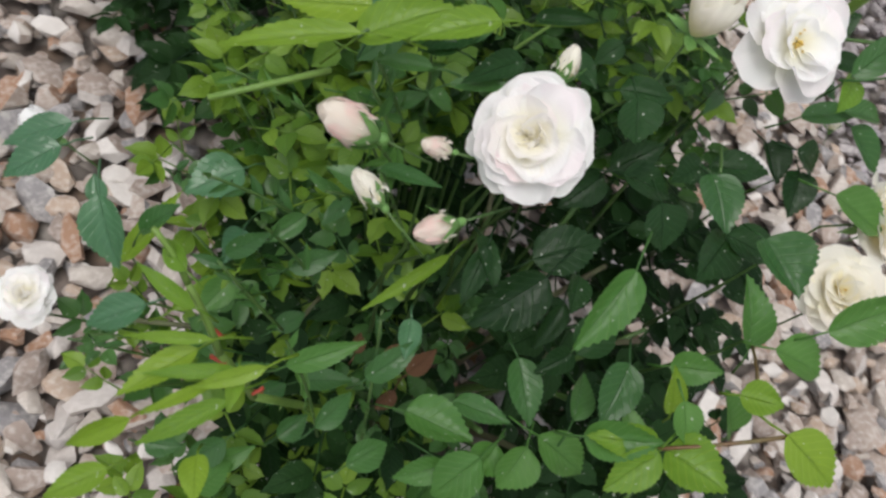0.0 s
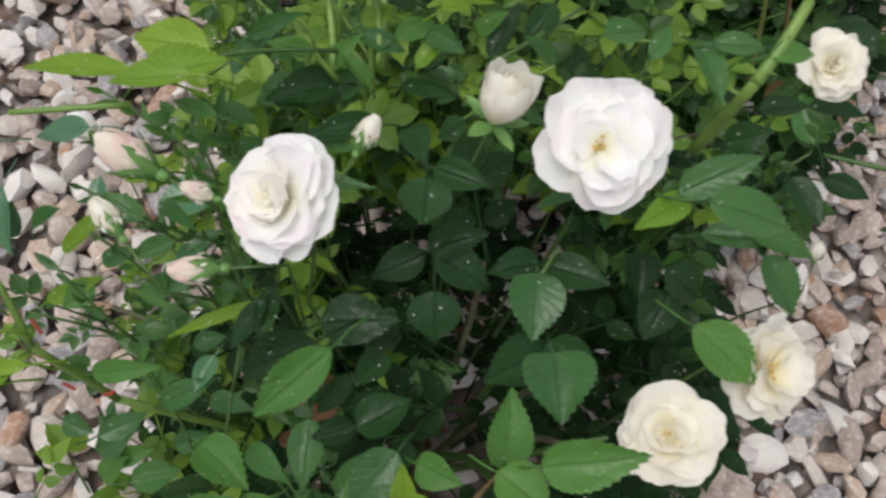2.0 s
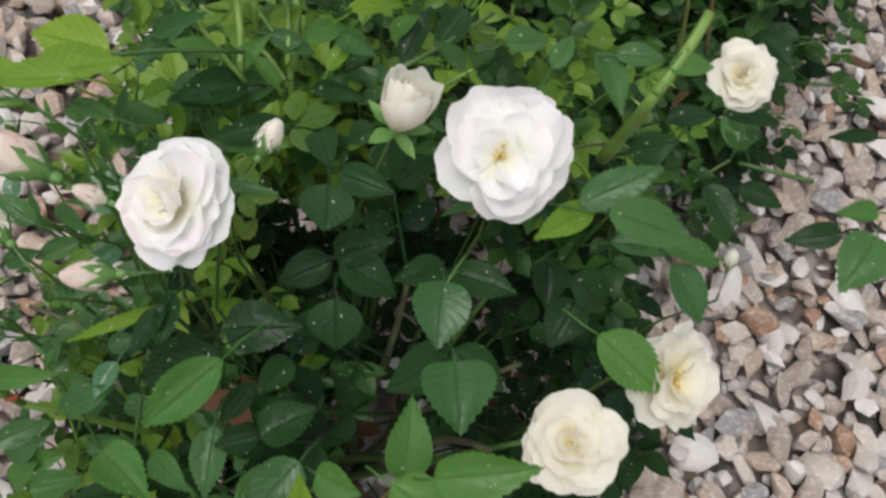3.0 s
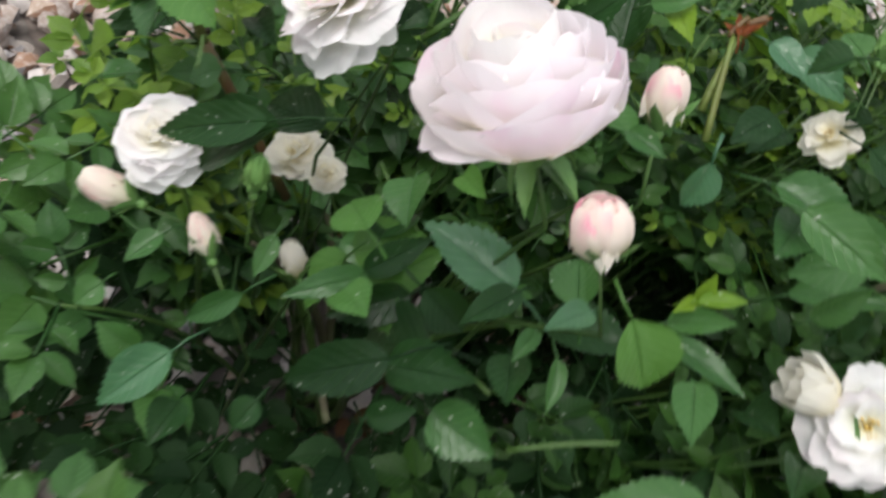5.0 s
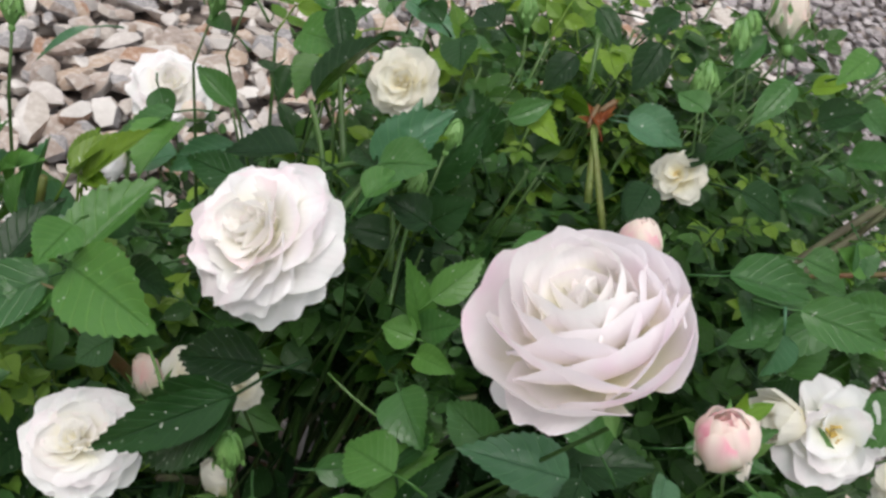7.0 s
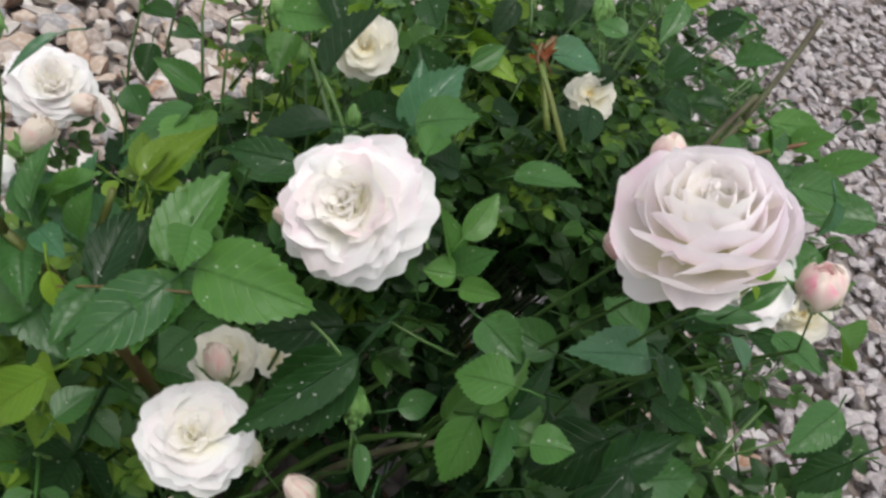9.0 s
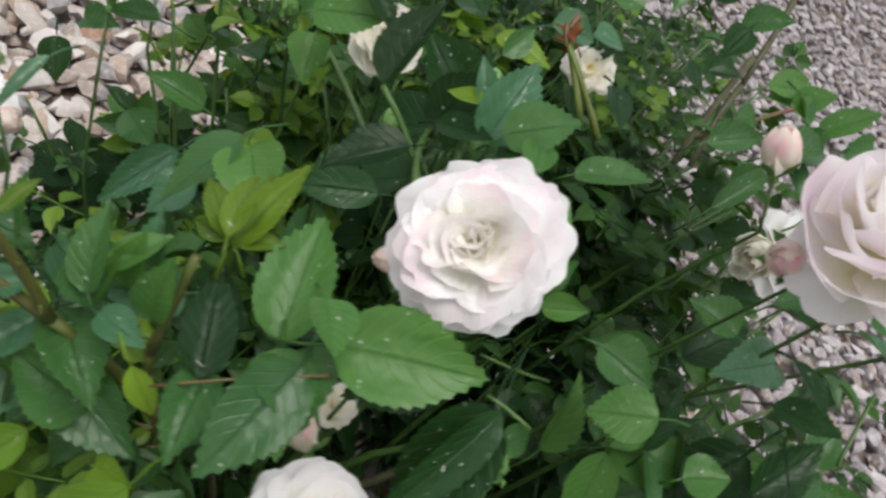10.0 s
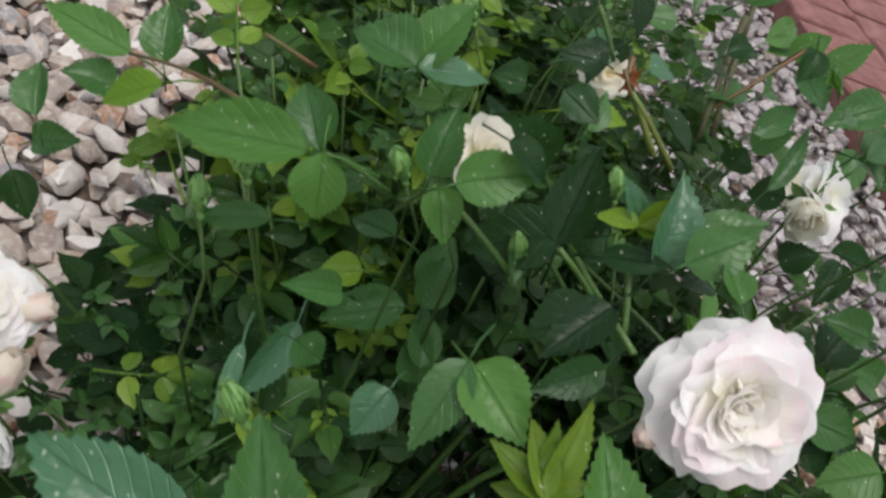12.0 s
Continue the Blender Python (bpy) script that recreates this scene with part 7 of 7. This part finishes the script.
blade_at(bush_b, (-0.0355, 0.5296, 0.4233), (-0.0367, 0.5480, 0.4238), 0.0235, M_LEAF, (-0.4332, -0.3131, 0.8452))
blade_at(bush_b, (-0.0377, 0.5541, 0.4318), (-0.0309, 0.5326, 0.4346), 0.0169, M_FRESH, (-0.4655, -0.4533, 0.7602))
blade_at(bush_b, (0.2668, 0.4661, 0.2799), (0.2448, 0.5010, 0.2948), 0.0277, M_FRESH, (-0.4917, -0.1581, 0.8563))
blade_at(bush_b, (0.0642, 0.5938, 0.4867), (0.0955, 0.5895, 0.4910), 0.0170, M_FRESH, (-0.3162, -0.2616, 0.9119))
blade_at(bush_b, (0.1007, 0.5834, 0.4909), (0.0834, 0.5764, 0.4728), 0.0150, M_FRESH, (-0.0331, -0.5232, 0.8515))
blade_at(bush_b, (0.1201, 0.5846, 0.4969), (0.1030, 0.5876, 0.4929), 0.0120, M_FRESH, (-0.2790, -0.4921, 0.8247))
blade_at(bush_b, (0.1392, 0.6248, 0.4808), (0.1247, 0.6275, 0.4863), 0.0135, M_BRIGHT, (-0.2264, -0.4705, 0.8529))
blade_at(bush_b, (0.1141, 0.5827, 0.4830), (0.1193, 0.5691, 0.4906), 0.0140, M_BRIGHT, (0.0515, -0.3915, 0.9187))
blade_at(bush_b, (0.1290, 0.6843, 0.4626), (0.1523, 0.6783, 0.4542), 0.0131, M_FRESH, (-0.3434, -0.5559, 0.7571))
blade_at(bush_b, (0.1486, 0.7012, 0.4685), (0.1546, 0.6833, 0.4773), 0.0131, M_FRESH, (0.0780, -0.3726, 0.9247))
blade_at(bush_b, (0.1644, 0.7269, 0.4924), (0.1843, 0.7221, 0.4856), 0.0163, M_FRESH, (-0.2243, -0.4942, 0.8399))
blade_at(bush_b, (0.0481, 0.6917, 0.4679), (0.0678, 0.6864, 0.4664), 0.0149, M_SHEEN, (-0.2138, -0.2930, 0.9319))
blade_at(bush_b, (0.0049, 0.7036, 0.4511), (0.0199, 0.6808, 0.4567), 0.0124, M_YOUNG, (-0.2639, -0.4341, 0.8613))
blade_at(bush_b, (0.0679, 0.6780, 0.4493), (0.0563, 0.6545, 0.4437), 0.0149, M_LEAF, (-0.2184, -0.4557, 0.8629))
blade_at(bush_b, (0.1183, 0.7157, 0.4981), (0.1024, 0.6971, 0.4839), 0.0127, M_FRESH, (-0.3043, -0.5003, 0.8107))
blade_at(bush_b, (0.0817, 0.6996, 0.4806), (0.0716, 0.7141, 0.4782), 0.0127, M_FRESH, (-0.0495, -0.6293, 0.7755))
blade_at(bush_b, (0.0204, 0.7140, 0.4783), (0.0102, 0.7034, 0.4635), 0.0124, M_LEAF, (-0.3380, -0.4276, 0.8384))
blade_at(bush_b, (0.0544, 0.7191, 0.4939), (0.0470, 0.7030, 0.4778), 0.0149, M_LEAF, (-0.2640, -0.4873, 0.8324))
blade_at(bush_b, (0.1436, 0.7189, 0.5217), (0.1254, 0.7000, 0.5135), 0.0123, M_BRIGHT, (-0.1517, -0.3551, 0.9225))
blade_at(bush_b, (0.0356, 0.6890, 0.4637), (0.0311, 0.7022, 0.4657), 0.0035, M_REDTIP, (-0.2538, -0.2687, 0.9292))
blade_at(bush_b, (0.0368, 0.6924, 0.4622), (0.0387, 0.6992, 0.4706), 0.0035, M_REDTIP, (-0.1086, -0.3585, 0.9272))
blade_at(bush_b, (0.0364, 0.6928, 0.4630), (0.0428, 0.7007, 0.4732), 0.0030, M_REDTIP, (-0.2774, -0.5523, 0.7861))
blade_at(bush_b, (0.0366, 0.6934, 0.4612), (0.0273, 0.6937, 0.4632), 0.0030, M_REDTIP, (-0.1790, -0.4737, 0.8623))
blade_at(bush_b, (0.0396, 0.6956, 0.4598), (0.0404, 0.6923, 0.4711), 0.0030, M_REDTIP, (-0.2702, -0.2625, 0.9263))
stem_at(bush_b, (0.0342, 0.6908, 0.4618), (0.0491, 0.6569, 0.4353), 0.00153, M_YSTEM)
stem_at(bush_b, (0.0324, 0.6897, 0.4611), (0.0350, 0.6987, 0.4679), 0.00109, M_RED)
stem_at(bush_b, (-0.0305, 0.6644, 0.4180), (-0.0399, 0.6018, 0.4183), 0.00092, M_STEM)
stem_at(bush_b, (-0.0437, 0.6696, 0.4184), (-0.0341, 0.6407, 0.3938), 0.00123, M_STEM)
stem_at(bush_b, (0.0358, 0.6925, 0.4625), (0.0408, 0.6667, 0.4394), 0.00174, M_YSTEM)
stem_at(bush_b, (0.0358, 0.6961, 0.4660), (0.0416, 0.6998, 0.4717), 0.00149, M_RED)
stem_at(bush_b, (0.0288, 0.7034, 0.4705), (0.0273, 0.7217, 0.4878), 0.00112, M_STEM)
stem_at(bush_b, (-0.0569, 0.5786, 0.3990), (-0.0278, 0.5633, 0.3945), 0.00064, M_STEM)
stem_at(bush_b, (-0.0753, 0.7146, 0.4348), (-0.0633, 0.6729, 0.4147), 0.00149, M_STEM)
stem_at(bush_b, (0.1752, 0.6782, 0.4567), (0.2107, 0.7077, 0.5127), 0.00180, M_WOOD)
stem_at(bush_b, (0.1479, 0.6576, 0.4154), (0.1752, 0.6782, 0.4567), 0.00196, M_WOOD)
stem_at(bush_b, (0.0617, 0.4984, 0.4512), (0.0357, 0.4840, 0.4337), 0.00078, M_STEM)
stem_at(bush_b, (0.1408, 0.6629, 0.4123), (0.1806, 0.6860, 0.4700), 0.00196, M_WOOD)
stem_at(bush_b, (0.1466, 0.6699, 0.4223), (0.1988, 0.6477, 0.4729), 0.00131, M_RED)
stem_at(bush_b, (-0.0480, 0.6638, 0.4338), (-0.0924, 0.6172, 0.4464), 0.00128, M_STEM)
stem_at(bush_b, (-0.0658, 0.8847, 0.3707), (-0.1363, 0.7478, 0.4595), 0.00090, M_RED)
stem_at(bush_b, (-0.1318, 0.7330, 0.4599), (-0.1096, 0.7157, 0.4461), 0.00066, M_STEM)
stem_at(bush_b, (-0.1003, 0.7053, 0.4535), (-0.0547, 0.7383, 0.3632), 0.00091, M_STEM)
stem_at(bush_b, (-0.0875, 0.6593, 0.4571), (-0.0719, 0.6268, 0.4288), 0.00121, M_STEM)
stem_at(bush_b, (-0.0546, 0.6446, 0.4549), (-0.0713, 0.6210, 0.4276), 0.00146, M_STEM)
stem_at(bush_b, (-0.1272, 0.7715, 0.4781), (-0.1151, 0.7568, 0.4716), 0.00065, M_RED)
stem_at(bush_b, (-0.1853, 0.5834, 0.4112), (-0.1494, 0.5616, 0.4364), 0.00050, M_RED)
stem_at(bush_b, (-0.1198, 0.5371, 0.4532), (-0.1129, 0.5245, 0.4531), 0.00050, M_STEM)
stem_at(bush_b, (-0.2243, 0.6536, 0.4037), (-0.2387, 0.6649, 0.4139), 0.00067, M_RED)
stem_at(bush_b, (-0.1690, 0.6090, 0.4330), (-0.1715, 0.6075, 0.3900), 0.00160, M_OSTEM)
stem_at(bush_b, (-0.1715, 0.6075, 0.3900), (-0.1633, 0.6124, 0.3567), 0.00180, M_OSTEM)
stem_at(bush_b, (-0.2398, 0.6636, 0.4171), (-0.2300, 0.6460, 0.4160), 0.00150, M_OSTEM)
stem_at(bush_b, (-0.2300, 0.6460, 0.4160), (-0.1992, 0.6181, 0.3990), 0.00180, M_OSTEM)
stem_at(bush_b, (-0.1992, 0.6181, 0.3990), (-0.1633, 0.6124, 0.3567), 0.00205, M_OSTEM)
stem_at(bush_b, (-0.2440, 0.6230, 0.4790), (-0.2262, 0.6189, 0.4480), 0.00150, M_OSTEM)
stem_at(bush_b, (-0.2262, 0.6189, 0.4480), (-0.1992, 0.6181, 0.3990), 0.00165, M_OSTEM)
stem_at(bush_b, (-0.1633, 0.6124, 0.3567), (-0.1119, 0.6397, 0.2468), 0.00300, M_RED)
blade_at(bush_b, (-0.2369, 0.6249, 0.4680), (-0.2507, 0.6297, 0.4720), 0.0042, M_BRONZE, (-0.5, -0.3, 0.8))
blade_at(bush_b, (-0.2355, 0.6246, 0.4650), (-0.2511, 0.6276, 0.4660), 0.004, M_BRONZE, (-0.5, -0.3, 0.8))
blade_at(bush_b, (-0.2333, 0.6241, 0.4620), (-0.2276, 0.6268, 0.4700), 0.0046, M_OLEAF, (-0.5, -0.3, 0.8))
blade_at(bush_b, (-0.2148, 0.6299, 0.4320), (-0.2051, 0.6346, 0.4400), 0.0045, M_OLEAF, (-0.5, -0.3, 0.8))
blade_at(bush_b, (-0.2171, 0.6206, 0.4100), (-0.2318, 0.6238, 0.4150), 0.0032, M_BRONZE, (-0.5, -0.3, 0.8))
flower_stems(bush_b, (-0.034, 0.658), BR)
hollow(bush_b, (0.03, 0.62, 0.16), (-0.56, -0.45, 0.69), 0.055, 0.5)
hollow(bush_b, (0.10, 0.65, 0.18), (-0.56, -0.45, 0.69), 0.045, 0.5)
hollow(bush_b, (0.04, 0.62, 0.16), (-0.65, 0.0, 0.76), 0.06, 0.5)
hollow(bush_b, (0.146, 0.749, 0.200), (-0.442, -0.565, 0.696), 0.045, 0.5)
hollow(bush_b, (-0.155, 0.845, 0.26), (-0.05, -0.75, 0.65), 0.045, 0.4)
canes(bush_b, (-0.034, 0.658, 0), 14, 0.13, 0.29, BR)
foliage(bush_b, (-0.041, 0.649), 0.20, 0.18, 0.05, 0.34, 372, 4, M_SHADED)
foliage(bush_b, (0.159, 0.770), 0.20, 0.17, 0.08, 0.32, 260, 5, M_SHADED)
foliage(bush_b, (-0.121, 0.550), 0.12, 0.10, 0.05, 0.26, 50, 16, M_SHADED)
shoots(bush_b, (-0.020, 0.660), (-0.021, 0.690), 0.20, 0.17, 0.26, 0.43, 45, 9, M_SHOOTS, 0.88)
shoots(bush_b, (0.009, 0.680), (0.159, 0.780), 0.20, 0.16, 0.28, 0.47, 60, 10, M_SHOOTS, 0.88)
shoots(bush_b, (0.059, 0.710), (0.279, 0.810), 0.16, 0.14, 0.28, 0.46, 30, 18, M_SHOOTS, 0.88)
shoots(bush_b, (-0.020, 0.660), (-0.171, 0.630), 0.09, 0.14, 0.22, 0.38, 16, 11, M_MIDS, 1.15)
shoots(bush_b, (-0.020, 0.660), (-0.001, 0.810), 0.20, 0.10, 0.32, 0.46, 12, 12, M_YOUNGS, 1.0, "yellow-green young shoots")
foliage(bush_b, (0.199, 0.570), 0.13, 0.11, 0.05, 0.24, 80, 19, M_SHADED)
shoots(bush_b, (0.059, 0.629), (0.229, 0.610), 0.14, 0.16, 0.20, 0.38, 34, 20, M_SHOOTS, 0.88)
shoots(bush_b, (0.099, 0.739), (0.154, 0.856), 0.13, 0.09, 0.32, 0.45, 27, 22, M_SHOOTS, 0.88)
shoots(bush_b, (0.099, 0.739), (0.052, 0.827), 0.10, 0.08, 0.34, 0.46, 9, 23, M_YOUNGS, 0.9, "yellow-green young shoots")
shoots(bush_b, (-0.060, 0.681), (-0.171, 0.655), 0.05, 0.07, 0.24, 0.34, 6, 24, M_MIDS, 1.25)
shoots(bush_b, (0.099, 0.739), (0.29, 0.93), 0.15, 0.10, 0.25, 0.42, 18, 29, M_SHOOTS, 0.85)
shoots(bush_b, (0.0, 0.68), (0.03, 0.75), 0.13, 0.10, 0.36, 0.47, 16, 31, M_MIDS, 0.45, bare=0.6)
shoots(bush_b, (0.06, 0.71), (0.18, 0.78), 0.16, 0.12, 0.36, 0.49, 22, 32, M_SHOOTS, 0.5, bare=0.6)
shoots(bush_b, (-0.03, 0.70), (-0.08, 0.715), 0.03, 0.03, 0.38, 0.44, 5, 33, M_YOUNGS, 0.4, "yellow-green young shoots", 0.65)
shoots(bush_b, (-0.05, 0.74), (-0.13, 0.80), 0.09, 0.07, 0.22, 0.34, 12, 34, M_MIDS, 0.6)
shoots(bush_b, (0.06, 0.71), (0.14, 0.76), 0.16, 0.10, 0.40, 0.49, 10, 35, M_YOUNGS, 0.42, "yellow-green young shoots", 0.65)
shoots(bush_b, (0.02, 0.58), (0.12, 0.52), 0.10, 0.05, 0.20, 0.30, 18, 37, M_SHOOTS, 0.95)
shoots(bush_b, (0.10, 0.76), (0.22, 0.925), 0.22, 0.05, 0.38, 0.47, 26, 39, M_SHOOTS, 0.75, bare=0.55)
shoots(bush_b, (0.08, 0.76), (0.12, 0.90), 0.22, 0.05, 0.38, 0.46, 12, 41, M_YOUNGS, 0.6, "yellow-green young shoots", 0.6)
shoots(bush_b, (-0.060, 0.660), (-0.198, 0.614), 0.06, 0.05, 0.28, 0.36, 12, 43, M_YOUNGS, 0.7, "yellow-green young shoots")
shoots(bush_b, (-0.060, 0.670), (-0.167, 0.631), 0.06, 0.06, 0.26, 0.36, 12, 44, M_YOUNGS, 0.7, "yellow-green young shoots")
shoots(bush_b, (0.10, 0.74), (0.33, 0.92), 0.12, 0.12, 0.18, 0.36, 20, 38, M_MIDS, 0.8)
